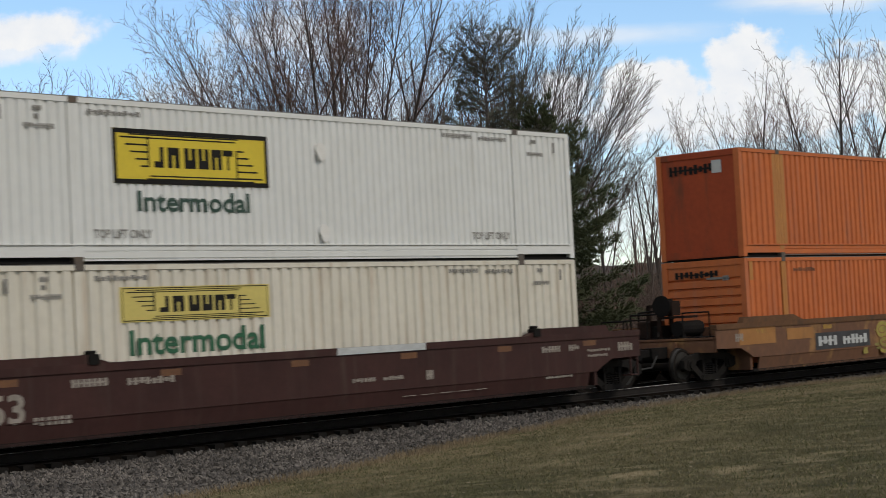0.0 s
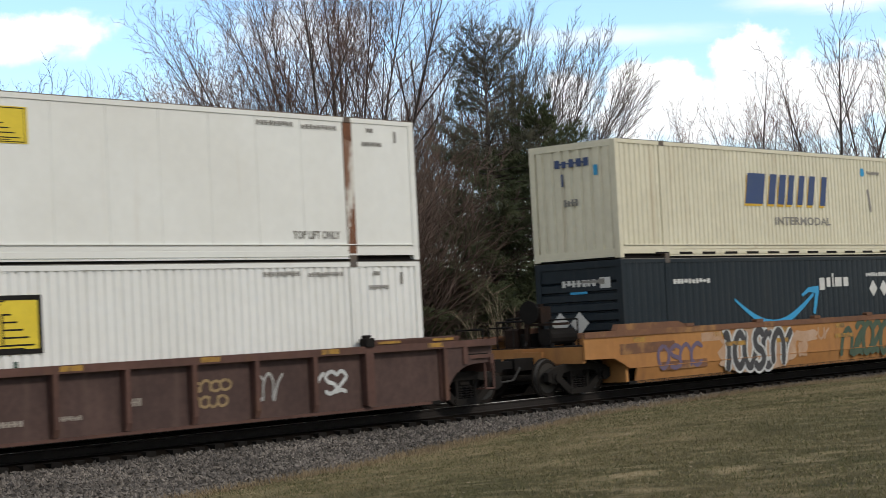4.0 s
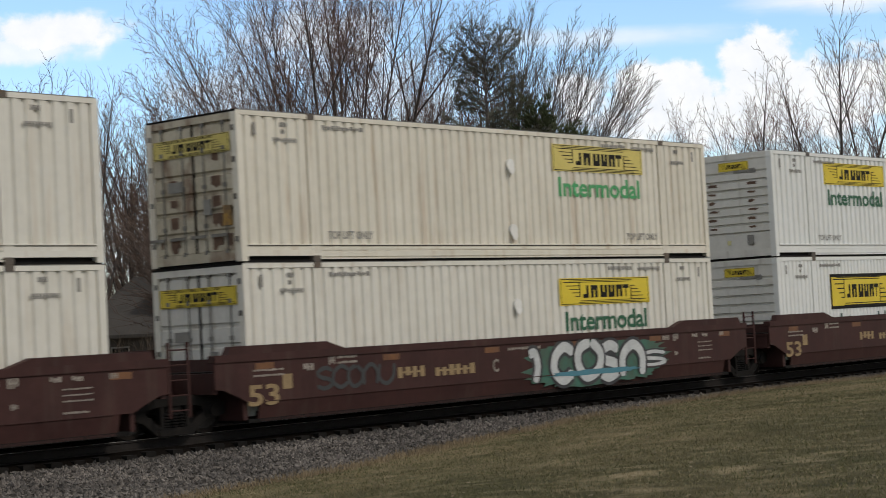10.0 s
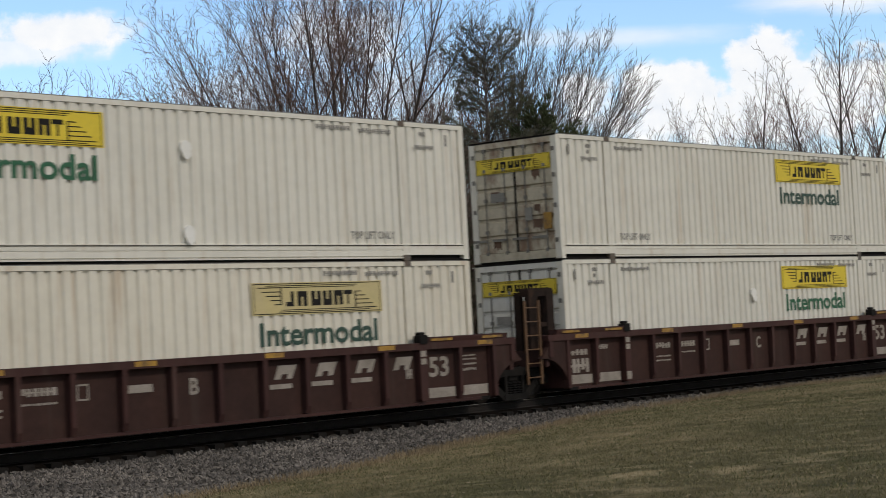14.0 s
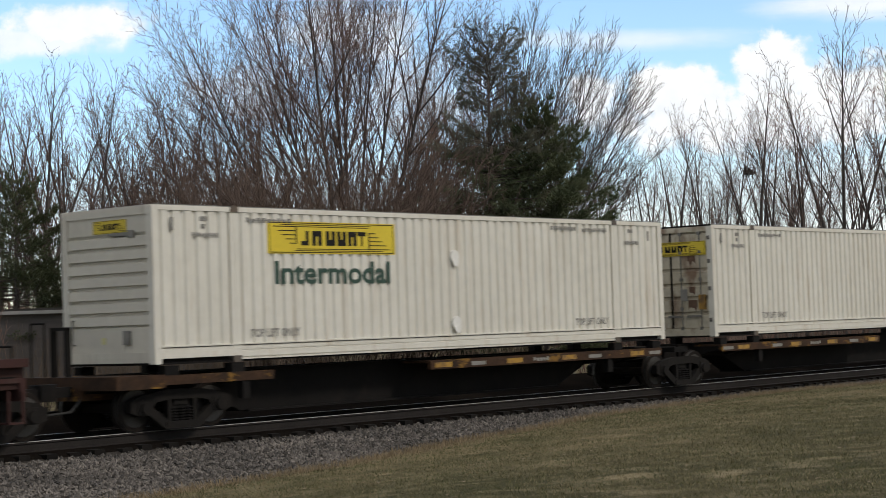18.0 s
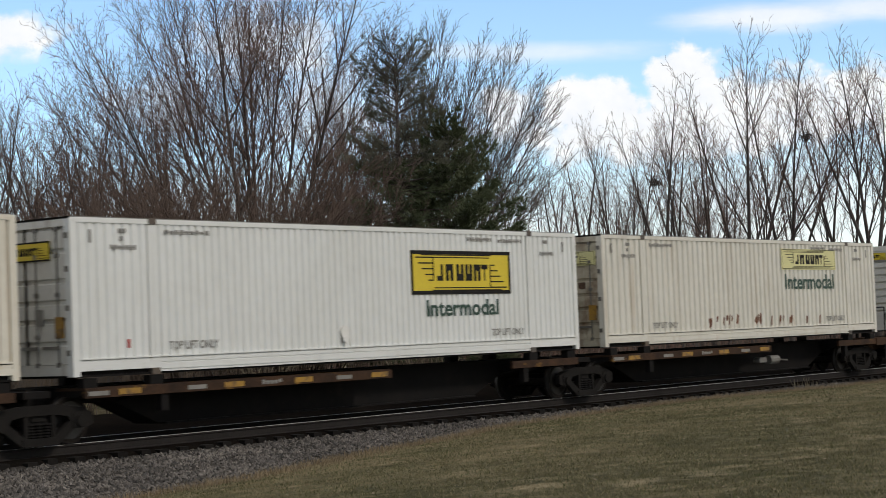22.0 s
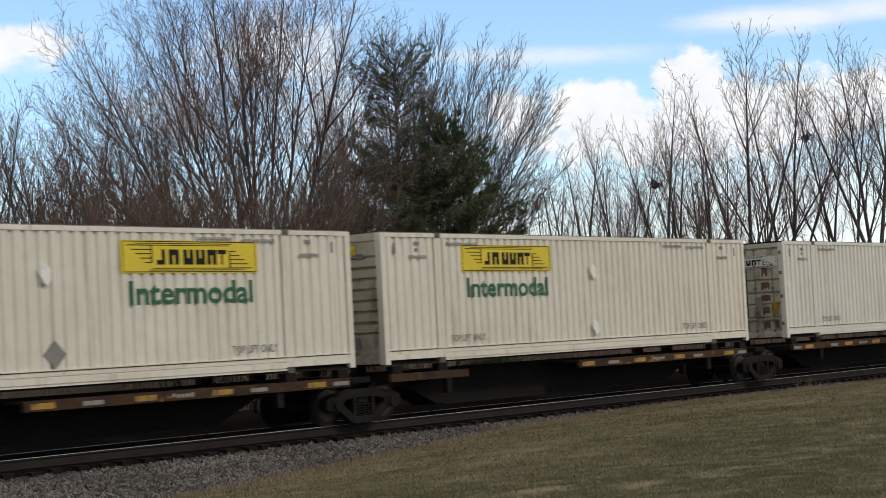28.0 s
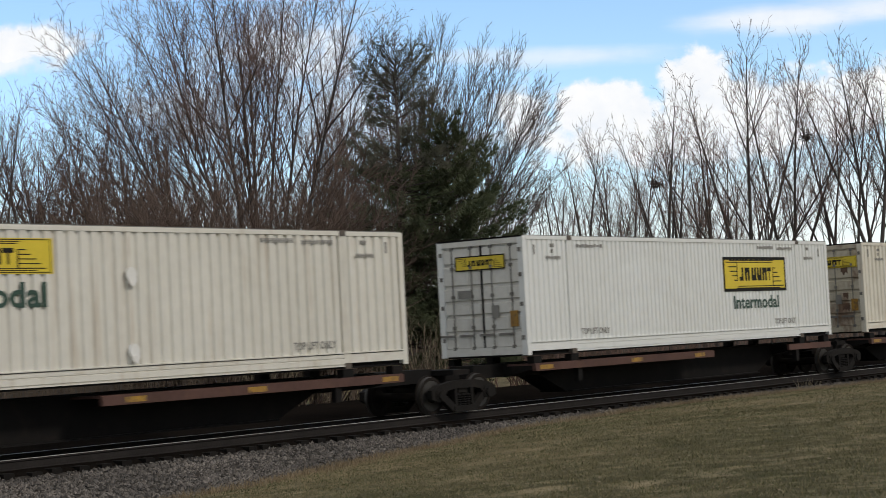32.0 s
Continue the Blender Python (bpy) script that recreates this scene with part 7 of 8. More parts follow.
def stems(wood, count, height, lean, rad, sp, spread=0.4):
    r = wood.r
    for i in range(count):
        a = 6.283 * (i + r.random() * 0.6) / count
        k = radians(lean) * (0.35 + 0.65 * r.random())
        d = Vector((math.cos(a) * math.sin(k), math.sin(a) * math.sin(k), math.cos(k))).normalized()
        p = Vector((math.cos(a) * spread * r.random(), math.sin(a) * spread * r.random(), -0.2))
        wood.branch(p, d, height * r.uniform(0.8, 1.05), rad * r.uniform(0.7, 1.1), 0, sp)


def plant(kind, meshes, place, turn, size, label, category, group="", wide=1.0, names=("trunk", "crown"), lean=0.0):
    t = tagged(new(kind), label, category, group)
    t.matrix_basis = Matrix.Translation(place) @ Matrix.Rotation(radians(lean), 4, (0.66, -0.75, 0)) @ Matrix.Rotation(radians(turn), 4, "Z") @ Matrix.Diagonal((size * wide, size * wide, size, 1))
    for me, n in zip(meshes, names):
        if me:
            part(n, me, me.materials[0], t)
    return t


def bare_tree(seed, leaders, trunk, girth, base=0.0, **more):
    """A bare broadleaf tree. leaders: (lean across, lean in depth, length, radius) in degrees and metres, thrown from a trunk of that height."""
    wd = Wood(seed)
    sp = dict(depth=5, step=(1.9, 0.9, 0.5, 0.4, 0.4), wob=0.05, up=(0.0, 0.035, 0.03, 0.02, 0.0), thin=0.0075, bare=(0.3, 0.12, 0.1, 0.1), many=(0.95, 2.1, 4.2, 4.0),
              angle=((15, 33), (20, 42), (22, 48), (24, 50)), reach=(0.42, 0.42, 0.44, 0.5), least=0.26, girth=0.0085, outer=0.8, tip=0.06)
    sp.update(more)
    if trunk > 0:
        wd.tube([Vector((0, 0, -0.3)), Vector((0.03, 0.0, 0.25 * trunk)), Vector((0.0, 0.05, 0.7 * trunk)), Vector((0.02, 0.02, trunk + 0.3))],
                [girth * 1.35, girth * 1.05, girth, girth * 0.8], 9, 0, False)
    for across, deep, length, rad in leaders:
        ta, td = math.tan(radians(across)), math.tan(radians(deep))
        goal = Vector((ta, td, 1)).normalized()
        first = Vector((0.22 * ta, 0.22 * td, 1)).normalized()
        at = Vector((base * ta, base * td, -0.3)) if trunk <= 0 else Vector((0.02, 0.02, trunk - wd.r.uniform(0.0, 0.35) * trunk))
        if trunk > 0:
            first = (first + goal * 0.8).normalized()
        wd.limb(at, first, length, rad, 0, sp, goal)
    return wd


# the large many-stemmed tree: a fan of long leaders that bow outwards
rl = random.Random(17)
FAN = [(-43, 14.5, 0.075), (-38, 16.5, 0.1), (-32, 17.5, 0.12), (-28, 18.0, 0.085), (-25, 18.5, 0.13), (-20, 19.0, 0.11), (-15, 19.5, 0.14), (-11, 19.5, 0.09), (-6, 20.0, 0.15), (-2, 20.0, 0.12),
       (3, 20.0, 0.14), (8, 19.8, 0.11), (13, 19.5, 0.13), (17, 19.0, 0.16), (21, 18.0, 0.12), (26, 17.0, 0.1), (33, 14.5, 0.08), (41, 12.5, 0.07)]
maple = bare_tree(11, [(a, rl.uniform(-24, 24), ln, rad * 0.88) for a, ln, rad in FAN], 0, 0.3, 1.1, bare=(0.33, 0.13, 0.1, 0.1), many=(1.7, 2.9, 4.5, 3.7), thin=0.0094, wob=0.03, outer=0.72, up=(0.0, 0.06, 0.11, 0.13, 0.0),
                  angle=((17, 36), (24, 46), (28, 54), (30, 60))).meshes("maple", M["bark"], M["twig"])
plant("tree", maple, spot(46.3, 72), -46.3, 18.6, "large bare many-stemmed maple spreading like a fan", "tree", "bare trees", 1.0)
lean_fan = bare_tree(12, [(-14, 8, 14, 0.07), (-5, -10, 15.5, 0.1), (3, 12, 16, 0.11), (10, -6, 16, 0.1), (17, 10, 16, 0.11), (24, -8, 15.5, 0.1), (31, 6, 15, 0.09), (38, -6, 14, 0.08), (45, 4, 12.5, 0.06)], 0, 0.25, 0.6,
                     angle=((9, 22), (12, 26), (14, 30), (16, 34)), bare=(0.3, 0.1, 0.1, 0.1), many=(2.5, 3.7, 4.4, 2.6), wob=0.025, thin=0.0095).meshes("leaning_tree", M["bark_far"], M["twig_fine"])
plant("tree", lean_fan, spot(50.9, 80), -50.9, 16.2, "bare pale-twigged tree of many stems behind the pines", "tree", "bare trees", 1.0)

FOREST = []
for seed, trunk, girth, leaders in (
        (21, 4.2, 0.2, ((-20, 10, 12, 0.12), (-6, -14, 13, 0.13), (7, 9, 13, 0.14), (19, -10, 12, 0.11), (30, 8, 9, 0.07))),
        (22, 5.5, 0.17, ((-13, -8, 10, 0.1), (-2, 6, 11.5, 0.13), (12, -5, 10.5, 0.1), (24, 12, 8, 0.06))),
        (23, 3.0, 0.21, ((-30, 6, 12.5, 0.11), (-15, -12, 14, 0.14), (-2, 10, 14.5, 0.14), (13, -4, 14, 0.13), (27, 12, 12, 0.1))),
        (24, 2.2, 0.16, ((-26, -8, 12, 0.09), (-10, 12, 14, 0.12), (6, -9, 14, 0.12), (20, 8, 13, 0.1))),
        (25, 6.5, 0.13, ((-8, 5, 8.0, 0.08), (3, -6, 9.5, 0.1), (14, 8, 7.5, 0.06)))):
    FOREST.append(bare_tree(seed, [(1.2 * a, 1.2 * b, c, e) for a, b, c, e in leaders], trunk, girth, wob=0.018, up=(0.0, 0.05, 0.11, 0.13, 0.0), outer=0.72, thin=0.0118, least=0.38, many=(1.5, 2.7, 3.0, 1.9), step=(1.3, 0.8, 0.5, 0.5, 0.5), bare=(0.18, 0.12, 0.1, 0.1), angle=((18, 34), (20, 40), (22, 44), (24, 46)),
                            reach=(0.38, 0.42, 0.45, 0.45)).meshes("bare_tree", M["bark_far"], M["twig"]))

TREES = [  # bearing, distance, kind, height, width, turn
    (38.3, 92, 3, 16.0, 0.95, -30), (39.5, 95, 2, 16.4, 0.85, 60), (41.0, 95, 3, 16.0, 0.9, 130), (36.8, 90, 0, 16.0, 0.95, 200), (42.4, 98, 1, 15.0, 1.0, 15), (35.4, 94, 2, 16.0, 0.9, 300),
    (40.3, 106, 0, 15.4, 0.9, 20), (43.6, 98, 1, 15.0, 0.9, 95), (42.9, 92, 3, 15.0, 0.9, 250), (37.5, 98, 0, 16.0, 0.9, 80), (41.8, 93, 0, 15.6, 0.9, 300), (40.2, 98, 3, 15.6, 0.9, 215), (60.0, 112, 2, 15.0, 0.8, 20),
    (49.2, 92, 3, 14.6, 0.8, 30), (47.8, 98, 2, 14.5, 0.8, 180), (54.4, 98, 1, 12.4, 0.9, 60), (55.8, 104, 4, 12.8, 1.1, 210),
    (56.7, 108, 4, 14.6, 1.2, 15), (57.5, 112, 1, 14.4, 0.8, 75), (58.15, 108, 3, 15.0, 0.75, 5), (59.2, 105, 1, 16.6, 0.95, 155), (59.6, 106, 4, 15.2, 1.0, 40), (60.6, 110, 4, 15.6, 1.2, 250), (61.1, 116, 1, 14.2, 0.9, 120),
    (61.8, 102, 2, 18.6, 0.95, 118), (63.0, 103, 3, 18.4, 0.85, -65), (64.3, 112, 4, 15.0, 1.1, 10),
    (64.85, 104, 3, 17.0, 0.85, 310), (65.6, 100, 0, 18.0, 0.9, -66), (66.8, 104, 0, 17.8, 0.9, 45), (68.0, 106, 1, 16.8, 0.9, 110)]
for yaw, dist, k, h, wide, turn in TREES:
    plant("tree", FOREST[k], spot(yaw, dist), turn, h, "tall bare deciduous tree with fine brown twigs", "tree", "bare trees", wide, lean=random.uniform(-1.5, 3))
rw = random.Random(8)
for i in range(12):
    yaw = 55.2 + 8.5 * (i + rw.random()) / 12
    plant("tree", FOREST[rw.choice((1, 4, 4))], spot(yaw, 118 + 34 * rw.random()), rw.uniform(0, 360), rw.uniform(12.5, 15.5), "slender bare tree in the far wood", "tree", "far wood trees", rw.uniform(0.9, 1.3), lean=rw.uniform(-1, 3))
for i in range(12):
    yaw = 34.5 + 16 * (i + rw.random()) / 12
    plant("tree", FOREST[rw.choice((1, 4, 4))], spot(yaw, 112 + 30 * rw.random()), rw.uniform(0, 360), rw.uniform(13, 16), "slender bare tree in the far wood", "tree", "far wood trees", rw.uniform(0.9, 1.3))


# pines
def pine(seed, height, low, reach, dense, thin_from, gaps=0.25):
    """A pine of uneven whorls, its boughs ending in soft sprays of needles. reach: half width by height; above thin_from the sprays are sparse."""
    r = random.Random(seed)
    wd = Wood(seed)
    wd.tube([Vector((0, 0, -0.2)), Vector((0.06, 0, height * 0.35)), Vector((0.02, 0.03, height * 0.7)), Vector((0, 0.04, height))], [0.2, 0.16, 0.08, 0.02], 8, 0)
    nv, nf = [], []
    z = low
    while z < height - 0.1:
        n = r.randint(6, 9)
        turn = r.uniform(0, 6.283)
        for i in range(n):
            a = turn + 6.283 * (i + r.uniform(-0.35, 0.35)) / n
            lump = noise.noise((math.cos(a) * 1.3, math.sin(a) * 1.3 + seed, z * 0.55))
            if lump < -gaps:
                continue
            ln = max(0.35, float(np.interp(z / height, *reach)) * (1.0 + 0.55 * lump) * r.uniform(0.7, 1.12))
            rise = float(np.interp(z / height, (0, 0.5, 0.8, 1), (0.0, 0.12, 0.4, 1.4)))
            base = Vector((0, 0, z + r.uniform(-0.4, 0.4)))
            d = Vector((math.cos(a), math.sin(a), r.uniform(rise - 0.12, rise + 0.14)))
            side = Vector((-math.sin(a), math.cos(a), 0))
            pts = [base, base + d * ln * 0.5 + Vector((0, 0, -0.04 * ln)), base + d * ln + Vector((0, 0, 0.07 * ln))]
            wd.tube(pts, [0.02 + 0.008 * ln, 0.02, 0.006], 3, 0)
            few = 0.8 if z > thin_from else 1.0
            for j in range(max(3, int(dense * few * ln ** 1.15))):
                t = 0.25 + 0.75 * r.random() ** 0.6
                q = pts[0].lerp(pts[1], t / 0.5) if t < 0.5 else pts[1].lerp(pts[2], (t - 0.5) / 0.5)
                off = r.gauss(0, 0.42) * min(1.0, 0.32 * ln * (1.25 - t) + 0.12)
                q = q + side * off + d * abs(off) * 0.45 + Vector((0, 0, r.gauss(0.03, 0.1)))
                way = (d + side * (1.1 * (1 if off > 0 else -1) * min(1, abs(off) * 3)) + Vector((0, 0, 0.3))).normalized()
                for b in range(9):
                    e = (way + Vector((r.gauss(0, 0.5), r.gauss(0, 0.5), r.gauss(0.06, 0.38)))).normalized() * r.uniform(0.13, 0.26)
                    wv = e.orthogonal().normalized() * 0.011
                    k = len(nv)
                    nv += [tuple(q - wv), tuple(q + wv), tuple(q + e)]
                    nf.append((k, k + 1, k + 2))
        z += r.uniform(0.26, 0.5)
    return sheet("pine_trunk", wd.v[0], wd.f[0], M["bark"]), nv, nf


pt, nv, nf = pine(51, 12.9, 2.0, ((0, 0.3, 0.55, 0.68, 0.85, 1), (2.9, 3.0, 2.5, 2.0, 1.4, 0.4)), 47, 9.4, 0.28)
lowf = [f for f in nf if nv[f[0]][2] <= 8.6]
highf = [f for f in nf if nv[f[0]][2] > 8.6]
plant("pine_tree", (pt, sheet("pine_crown", nv, lowf, M["needles"], False), sheet("pine_top", nv, highf, M["needles_brown"], False)), spot(50.95, 66), 0, 1.0, "dark green pine with a thin browned top", "tree", "pines", names=("trunk", "crown", "thin_top"), lean=1.0)
pt, nv, nf = pine(52, 10.2, 1.2, ((0, 0.3, 0.6, 0.85, 1), (3.2, 3.2, 2.6, 1.2, 0.3)), 35, 99, 0.36)
dense_crown = sheet("pine_crown", nv, nf, M["needles"], False)
plant("pine_tree", (pt, dense_crown), spot(52.45, 67), 60, 1.0, "dense dark green pine with spreading boughs", "tree", "pines", lean=1.0)
plant("pine_tree", (pt, dense_crown), spot(36.1, 82), 140, 0.92, "dark pine at the edge of the wood", "tree", "pines")

# shrubs: upright reddish stems
SHRUB = []
for seed in (61, 62):
    wd = Wood(seed)
    stems(wd, 40, 6.0, 38, 0.027, spec(3, (6, 3, 1), (12, 7, 0), 0.07, 0.03, 34, (0.44, 0.5), (0.22, 0.15), 0.0085, 0.15, 0.5), 1.3)
    SHRUB.append(wd.meshes("shrub", M["twig_red"], M["twig_red"]))
for i, (yaw, dist, size, turn) in enumerate(((44.0, 63, 8.2, 150), (44.6, 64, 9.8, 220), (45.3, 66, 9.8, 90), (46.1, 64, 9.6, 300), (46.8, 66, 9.2, 200), (47.5, 67, 8.0, 20), (42.6, 97, 12.0, 70), (41.6, 104, 9.0, 10), (48.8, 74, 6.0, 110),
                                             (54.8, 84, 5.0, 60), (56.2, 92, 5.4, 10))):
    plant("shrub", SHRUB[i % 2], spot(yaw, dist), turn, size, "bare reddish-brown shrub of many upright stems", "shrub", "bare shrubs")
wd = Wood(71)
stems(wd, 9, 3.4, 26, 0.035, spec(3, (5, 3, 2), (8, 4, 0), 0.09, 0.04, 30, (0.42, 0.5), (0.2, 0.1), 0.008), 0.4)
SAP = wd.meshes("sapling", M["twig_pale"], M["twig_pale"])
for yaw, dist, size in ((51.5, 60, 4.0), (46.5, 57, 2.6)):
    plant("sapling", SAP, spot(yaw, dist), yaw * 40, size, "pale dry sapling with bare branches", "sapling", "pale saplings")

# low thicket along the foot of the wood
wd = Wood(81)
rt = random.Random(9)
for i in range(420):
    yaw, dist = rt.uniform(33, 70), rt.uniform(70, 100)
    if yaw > 56:
        dist += (yaw - 56) * 3.5
    if 37.5 < yaw < 44.0:
        dist = rt.uniform(97, 112)
    p = spot(yaw, dist, -0.8)
    d = Vector((rt.gauss(0, 0.18), rt.gauss(0, 0.18), 1)).normalized()
    wd.branch(p, d, rt.uniform(1.6, 4.2), 0.03, 0, spec(3, (4, 2, 1), (8, 4, 0), 0.1, 0.05, 32, (0.45, 0.5), (0.1, 0.1), 0.013))
th = [sheet("thicket", wd.v[k], wd.f[k], M["twig"]) for k in (0, 1)]
t = tagged(new("thicket"), "tangled brown thicket of bare stems below the trees", "undergrowth", kind="stuff")
for me, n in zip(th, ("stems", "twigs")):
    part(n, me, me.materials[0], t)

wd = Wood(83)
for i in range(350):
    yaw, dist = (rt.uniform(33.5, 43.5) if i > 300 else rt.uniform(33.5, 70)), rt.uniform(104, 150)
    if yaw > 52 and i % 2 or yaw > 57 and i % 5:
        continue
    p = spot(yaw, dist, -0.8)
    d = Vector((rt.gauss(0, 0.1), rt.gauss(0, 0.1), 1)).normalized()
    wd.branch(p, d, rt.uniform(5.5, 11.0) * (0.85 if yaw > 52 else 1), 0.07, 0, spec(3, (5, 2, 1), (12, 7, 0), 0.07, 0.06, 34, (0.36, 0.45), (0.2, 0.15), 0.0125))
t = tagged(new("far_saplings"), "slender bare saplings filling the far wood", "undergrowth", kind="stuff")
for k, n in ((0, "stems"), (1, "twigs")):
    part(n, sheet("far_saplings", wd.v[k], wd.f[k], M["twig"]), M["twig"], t)

wd = Wood(82)
for i in range(440):
    yaw, dist = rt.uniform(34, 52) if i < 300 else rt.uniform(37.5, 44.0), rt.uniform(52, 66) if i < 300 else rt.uniform(70, 86)
    p = spot(yaw, dist, -0.8)
    d = Vector((rt.gauss(0, 0.22), rt.gauss(0, 0.22), 1)).normalized()
    wd.branch(p, d, rt.uniform(1.4, 3.2), 0.02, 0, spec(2, (4, 2), (8, 0), 0.12, 0.03, 32, (0.4, 0.4), (0.15, 0.1), 0.006))
M["dry_brush"] = surface("dry_grey_brush", (0.15, 0.115, 0.085), (0.1, 0.078, 0.06), 0.6, 0.9, fine=0.2, spec=0.15)
t = tagged(new("dry_brush"), "dry grey-brown brush beyond the track", "undergrowth", kind="stuff")
part("stalks", sheet("dry_brush", wd.v[0], wd.f[0], M["dry_brush"]), M["dry_brush"], t)

# wooded rise behind, closing the view
rise_mat = surface("far_woods", (0.085, 0.065, 0.05), (0.05, 0.04, 0.033), 0.05, 0.95, fine=0.5, fscale=0.9, stretch=(1, 1, 0.25), bump=1.0, bscale=0.7, shift=False)
rv, rf, nr = [], [], 140
for i in range(nr):
    yaw = 25 + 55 * i / (nr - 1)
    for j, (dd, h) in enumerate(((170, -1.0), (176, 5.6), (184, 7.0), (240, 7.6), (420, 6.0))):
        p = spot(yaw, dd, 0)
        h = -1.0 + (h + 1.0) * float(np.interp(yaw, (42, 52), (0.12, 1.0)))
        rv.append((p.x, p.y, h + (0.9 * noise.noise((yaw * 1.7, j, 0)) + 0.7 * noise.noise((yaw * 6.3, j, 4)) if j else 0)))
        if i and j:
            a = i * 5 + j
            rf.append((a - 6, a - 1, a, a - 5))
tagged(new("wooded_rise", sheet("wooded_rise", rv, rf, rise_mat, False)), "low brown wooded rise behind the trees", "hill", kind="structure")


# nests in the bare crowns
def nest(yaw, dist, z, size):
    r = random.Random(int(yaw * 100))
    s = Solid()
    for i in range(60):
        a = Vector((r.gauss(0, 1), r.gauss(0, 1), r.gauss(0, 0.6))).normalized() * size * r.uniform(0.5, 1)
        b = a + Vector((r.gauss(0, 1), r.gauss(0, 1), r.gauss(0, 0.5))).normalized() * size * 0.9
        s.cyl(a, b, 0.025, 4)
    p = spot(yaw, dist, z)
    ob = tagged(new("nest", s.mesh("nest", M["bark_far"])), "dark twig nest in the fork of a bare tree", "nest", "nests")
    ob.location = p


nest(63.72, 104, 11.95, 0.3)
nest(59.0, 105, 9.9, 0.32)

# ---------------------------------------------------------------- house and fence beyond the track
M["siding"] = surface("grey_siding", (0.12, 0.105, 0.098), (0.09, 0.08, 0.076), 0.6, 0.8, fine=0.2, stretch=(1, 1, 6))
M["shingle"] = surface("brown_shingles", (0.075, 0.068, 0.062), (0.05, 0.046, 0.043), 1.0, 0.9, fine=0.35, fscale=14)
M["trimwhite"] = surface("white_trim", (0.36, 0.35, 0.33), (0.28, 0.27, 0.26), 2, 0.6, fine=0.1)
M["pane"] = surface("dark_window_glass", (0.02, 0.022, 0.025), (0.03, 0.033, 0.036), 1, 0.1, fine=0.1)
house = tagged(new("house"), "grey sided house with a brown gabled roof behind bare trees", "house")
house.matrix_basis = Matrix.Translation(spot(40.6, 92, -0.75)) @ Matrix.Rotation(radians(-46), 4, "Z")
part("wall", Solid().box(-4.0, -4, 0, 6.9, 4, 3.0), M["siding"], house)
rf1 = part("roof", Solid().add([(-4.4, -4.5, 2.7), (7.3, -4.5, 2.7), (7.3, 4.5, 2.7), (-4.4, 4.5, 2.7), (-4.4, -4.5, 2.86), (7.3, -4.5, 2.86), (7.3, 4.5, 2.86), (-4.4, 4.5, 2.86), (-1.6, 0, 5.75), (5.6, 0, 5.75)],
                               [(3, 2, 1, 0), (0, 1, 5, 4), (1, 2, 6, 5), (2, 3, 7, 6), (3, 0, 4, 7), (4, 5, 9, 8), (5, 6, 9), (6, 7, 8, 9), (7, 4, 8)]), M["shingle"], house)
dormer = part("dormer", Solid().box(-0.4, -3.3, 3.0, 2.8, -1.2, 4.62).ext([(-0.7, 4.62), (3.1, 4.62), (3.1, 4.76), (-0.7, 4.76)], -3.55, -0.4, "y"), M["siding"], house)
for x in (-0.15, 0.85, 1.85):
    part("window", Solid().box(x, -3.34, 3.85, x + 0.8, -3.3, 4.5), M["trimwhite"], dormer)
    part("pane", Solid().box(x + 0.09, -3.36, 3.93, x + 0.71, -3.33, 4.42), M["pane"], dormer)
for x in (-2.4, 3.6):
    wv = part("window", Solid().box(x, -4.04, 1.2, x + 0.9, -4.0, 2.3), M["trimwhite"], house)
    part("pane", Solid().box(x + 0.08, -4.06, 1.28, x + 0.82, -4.03, 2.22), M["pane"], wv)

shed = tagged(new("shed"), "low grey shed with a white eave board beyond the track", "shed")
shed.matrix_basis = Matrix.Translation(spot(36.8, 80, -0.75)) @ Matrix.Rotation(radians(-38), 4, "Z")
part("wall", box(-2.8, -1.8, 0, 2.2, 1.8, 3.55), M["siding"], shed)
part("roof", box(-3.1, -2.1, 3.62, 2.5, 2.1, 3.74), M["shingle"], shed)
part("eave_board", box(-3.1, -2.13, 3.5, 2.5, -2.06, 3.64), M["trimwhite"], shed)
door = part("door", box(1.3, -1.86, 1.2, 2.0, -1.8, 3.1), M["trimwhite"], shed)
part("pane", box(1.42, -1.88, 2.2, 1.88, -1.855, 2.95), M["pane"], door)


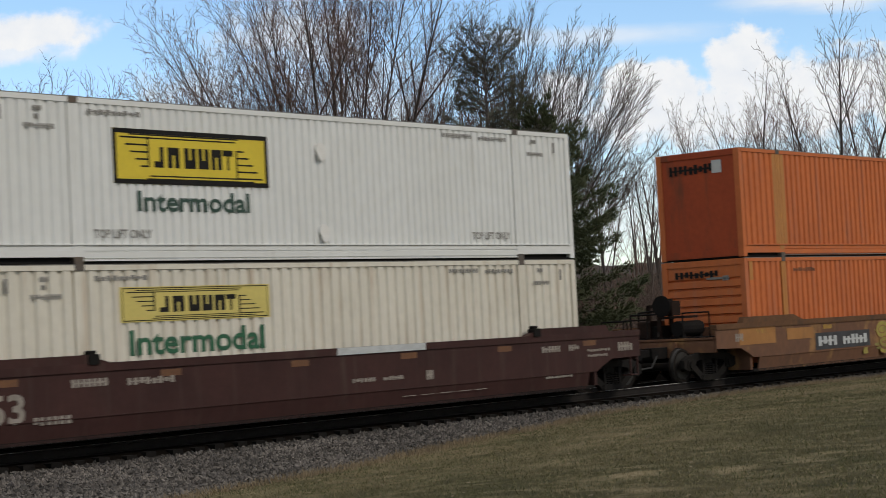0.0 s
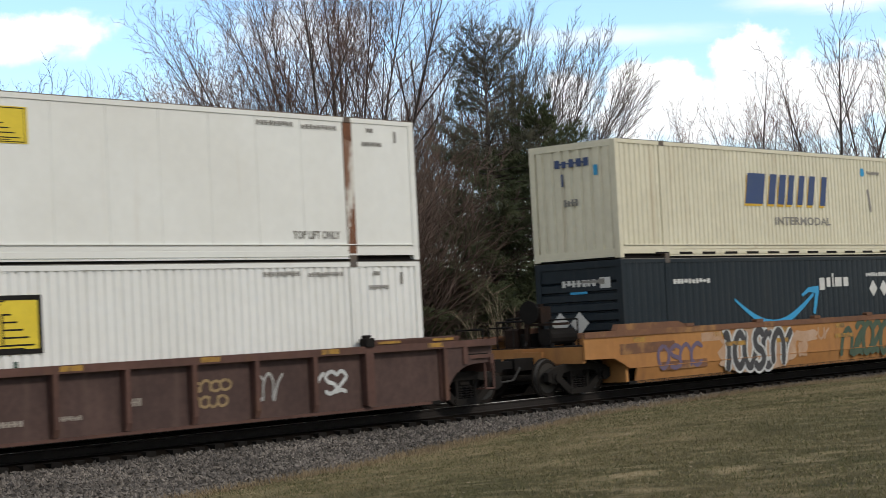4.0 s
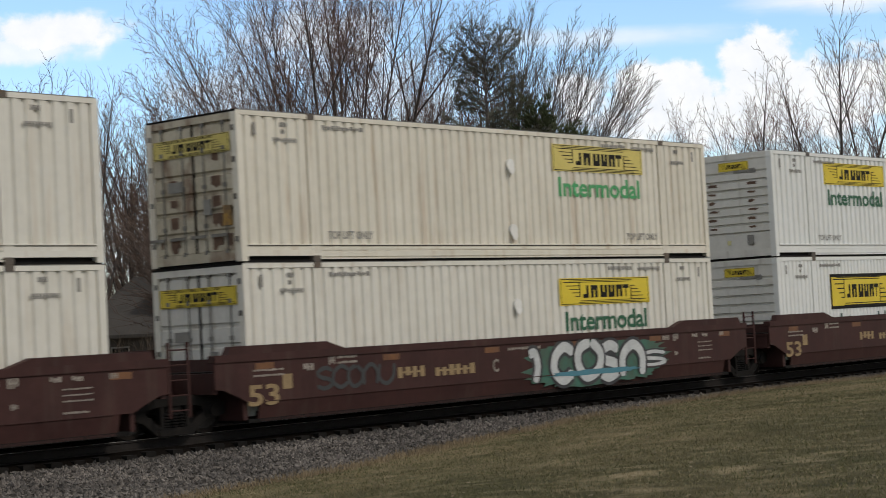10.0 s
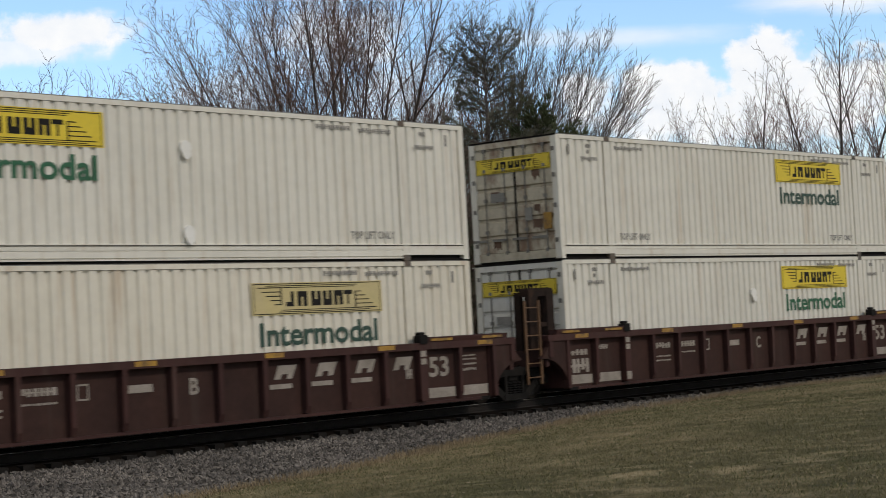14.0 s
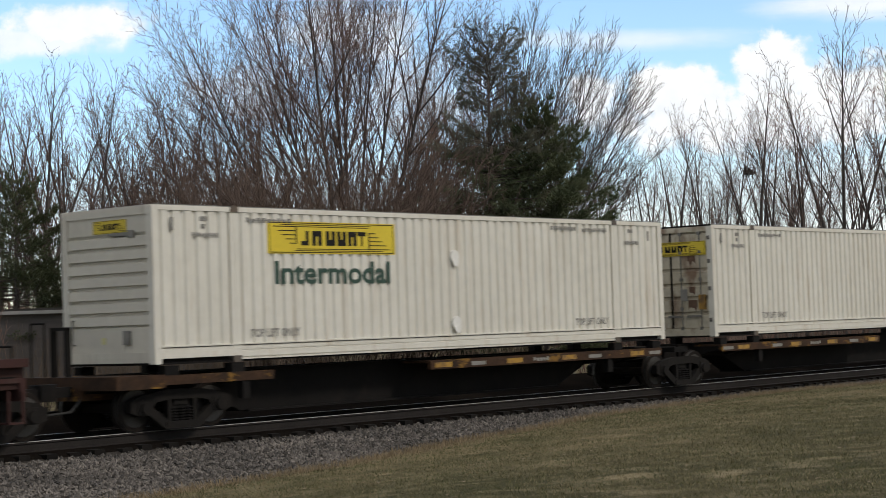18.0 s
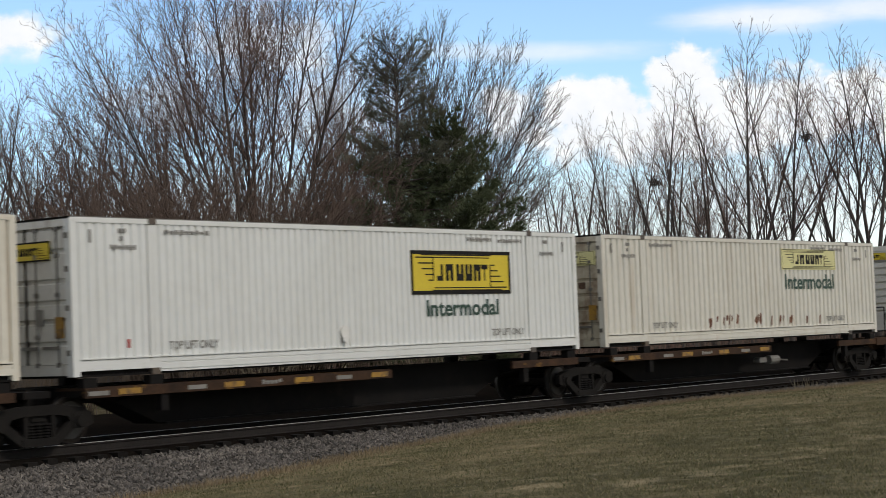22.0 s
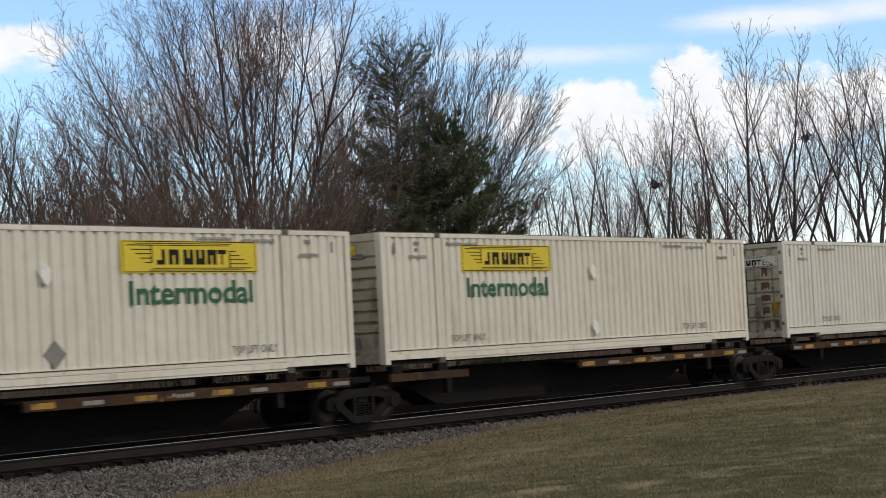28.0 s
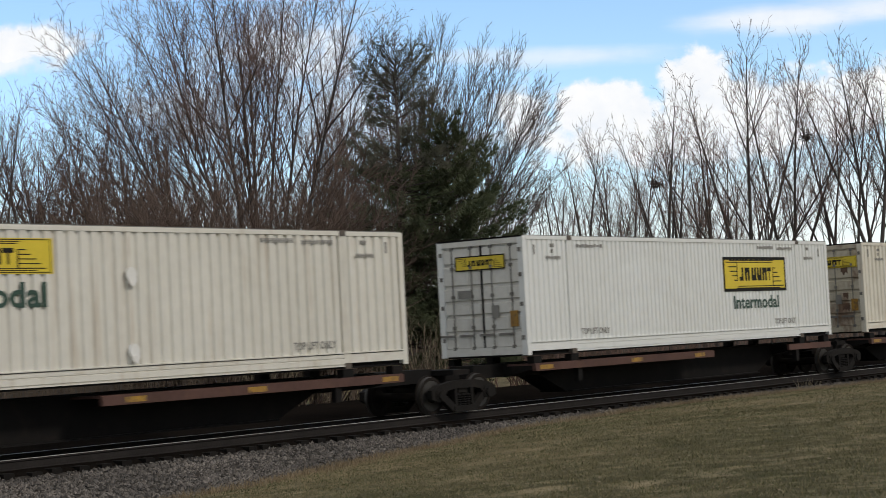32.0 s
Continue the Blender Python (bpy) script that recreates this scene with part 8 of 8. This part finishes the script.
# ---------------------------------------------------------------- clouds, far behind the rest
def cloud_sheet(x0, x1, dist, blobs):
    """Clouds as soft uneven patches (centre, half sizes, softness, unevenness, density, puffy) on a far upright sheet."""
    m = bpy.data.materials.new("cloud")
    m.use_nodes = True
    nt = m.node_tree
    nt.nodes.remove(nt.nodes["Principled BSDF"])
    tc = nt.nodes.new("ShaderNodeTexCoord")

    def rough_noise(scale, stretch, detail):
        mp = nt.nodes.new("ShaderNodeMapping")
        mp.inputs["Scale"].default_value = stretch
        n = nt.nodes.new("ShaderNodeTexNoise")
        n.inputs["Scale"].default_value, n.inputs["Detail"].default_value, n.inputs["Roughness"].default_value = scale, detail, 0.55
        nt.links.new(tc.outputs["Object"], mp.inputs["Vector"])
        nt.links.new(mp.outputs[0], n.inputs["Vector"])
        return n.outputs["Fac"]

    puff, wisp = rough_noise(0.035, (1, 1, 1.2), 8), rough_noise(0.016, (0.45, 1, 2.2), 6)
    total = None
    for x, z, a, b, soft, wt, dens, puffy in blobs:
        src = puff if puffy else wisp
        mp = nt.nodes.new("ShaderNodeMapping")
        mp.vector_type = "TEXTURE"
        mp.inputs["Location"].default_value = (x, 0, z)
        mp.inputs["Scale"].default_value = (a, 1000, b)
        nt.links.new(tc.outputs["Object"], mp.inputs["Vector"])
        ln = nt.nodes.new("ShaderNodeVectorMath")
        ln.operation = "LENGTH"
        nt.links.new(mp.outputs[0], ln.inputs[0])
        ad = nt.nodes.new("ShaderNodeMath")
        ad.operation = "MULTIPLY_ADD"
        ad.inputs[1].default_value = -wt
        nt.links.new(src, ad.inputs[0])
        nt.links.new(ln.outputs["Value"], ad.inputs[2])
        mr = nt.nodes.new("ShaderNodeMapRange")
        mr.interpolation_type = "SMOOTHSTEP"
        mr.inputs["From Min"].default_value, mr.inputs["From Max"].default_value = 1 - 0.5 * wt, 1 - 0.5 * wt - soft
        mr.inputs["To Max"].default_value = dens
        nt.links.new(ad.outputs[0], mr.inputs["Value"])
        if total is None:
            total = mr.outputs[0]
        else:
            mx = nt.nodes.new("ShaderNodeMath")
            mx.operation = "MAXIMUM"
            nt.links.new(total, mx.inputs[0])
            nt.links.new(mr.outputs[0], mx.inputs[1])
            total = mx.outputs[0]
    em = nt.nodes.new("ShaderNodeEmission")
    em.inputs["Strength"].default_value = 1.0
    shade = mix(nt, ramp(nt, puff, 0.3, 0.7), (0.86, 0.9, 0.96), (1.0, 1.0, 1.0))
    nt.links.new(shade, em.inputs["Color"])
    tr = nt.nodes.new("ShaderNodeBsdfTransparent")
    ms = nt.nodes.new("ShaderNodeMixShader")
    nt.links.new(total, ms.inputs[0])
    nt.links.new(tr.outputs[0], ms.inputs[1])
    nt.links.new(em.outputs[0], ms.inputs[2])
    nt.links.new(ms.outputs[0], nt.nodes["Material Output"].inputs["Surface"])
    me = Solid().add([(x0, 0, -20), (x1, 0, -20), (x1, 0, 420), (x0, 0, 420)], [(0, 1, 2, 3)]).mesh("cloud_backdrop", m)
    ob = tagged(new("cloud_backdrop", me), "white fair-weather clouds drifting over a blue sky", "clouds", kind="structure")
    yaw = radians(49.3)
    ob.matrix_world = Matrix.Translation(EYE + Vector((math.sin(yaw), math.cos(yaw), 0)) * dist) @ Matrix.Rotation(-yaw, 4, "Z")
    return ob


DRIFT = [
    (cloud_sheet(-700, 60, 1500, ((-336, 262, 76, 21, 0.5, 1.4, 1.0, True), (-372, 248, 95, 18, 0.6, 1.3, 0.85, True), (-420, 250, 90, 14, 0.8, 1.3, 0.7, False), (-110, 245, 90, 55, 0.9, 1.9, 0.75, True), (-190, 200, 70, 40, 0.9, 1.9, 0.55, True),
                                   (-60, 190, 90, 60, 1.0, 1.9, 0.6, True), (-250, 90, 420, 66, 1.2, 1.0, 0.75, False))), 65.0, -3.0),
    (cloud_sheet(-60, 760, 1520, ((185, 186, 60, 34, 0.35, 1.5, 1.0, True), (112, 190, 34, 28, 0.5, 1.6, 0.95, True), (262, 204, 42, 40, 0.35, 1.5, 1.0, True), (350, 182, 120, 40, 0.4, 1.5, 1.0, True), (250, 165, 200, 34, 0.5, 1.3, 1.0, True), (480, 186, 150, 44, 0.5, 1.5, 1.0, True),
                                   (158, 236, 105, 13, 0.9, 1.5, 0.6, False), (90, 238, 70, 10, 0.9, 1.5, 0.45, False), (330, 262, 140, 16, 0.9, 1.5, 0.85, False), (440, 268, 130, 19, 0.9, 1.5, 0.8, False),
                                   (330, 95, 330, 84, 0.9, 1.0, 0.6, False), (90, 80, 200, 66, 1.1, 1.0, 0.75, False))), 38.0, -5.0)]

# a pale dead weed at the foot of the ballast
wd = Wood(91)
stems(wd, 9, 0.55, 38, 0.006, spec(2, (4, 2), (4, 0), 0.12, 0.02, 30, (0.4, 0.4), (0.4, 0.2), 0.003), 0.05)
weed = [sheet("weed", wd.v[0], wd.f[0], M["twig_pale"])]
for x in (47.6, 48.3):
    plant("weed", weed, Vector((x, -0.8, ground_z(x, -0.8))), x * 70, 1.0, "pale dead weed beside the ballast", "weed", "dead weeds", names=("stalk",))

motions()
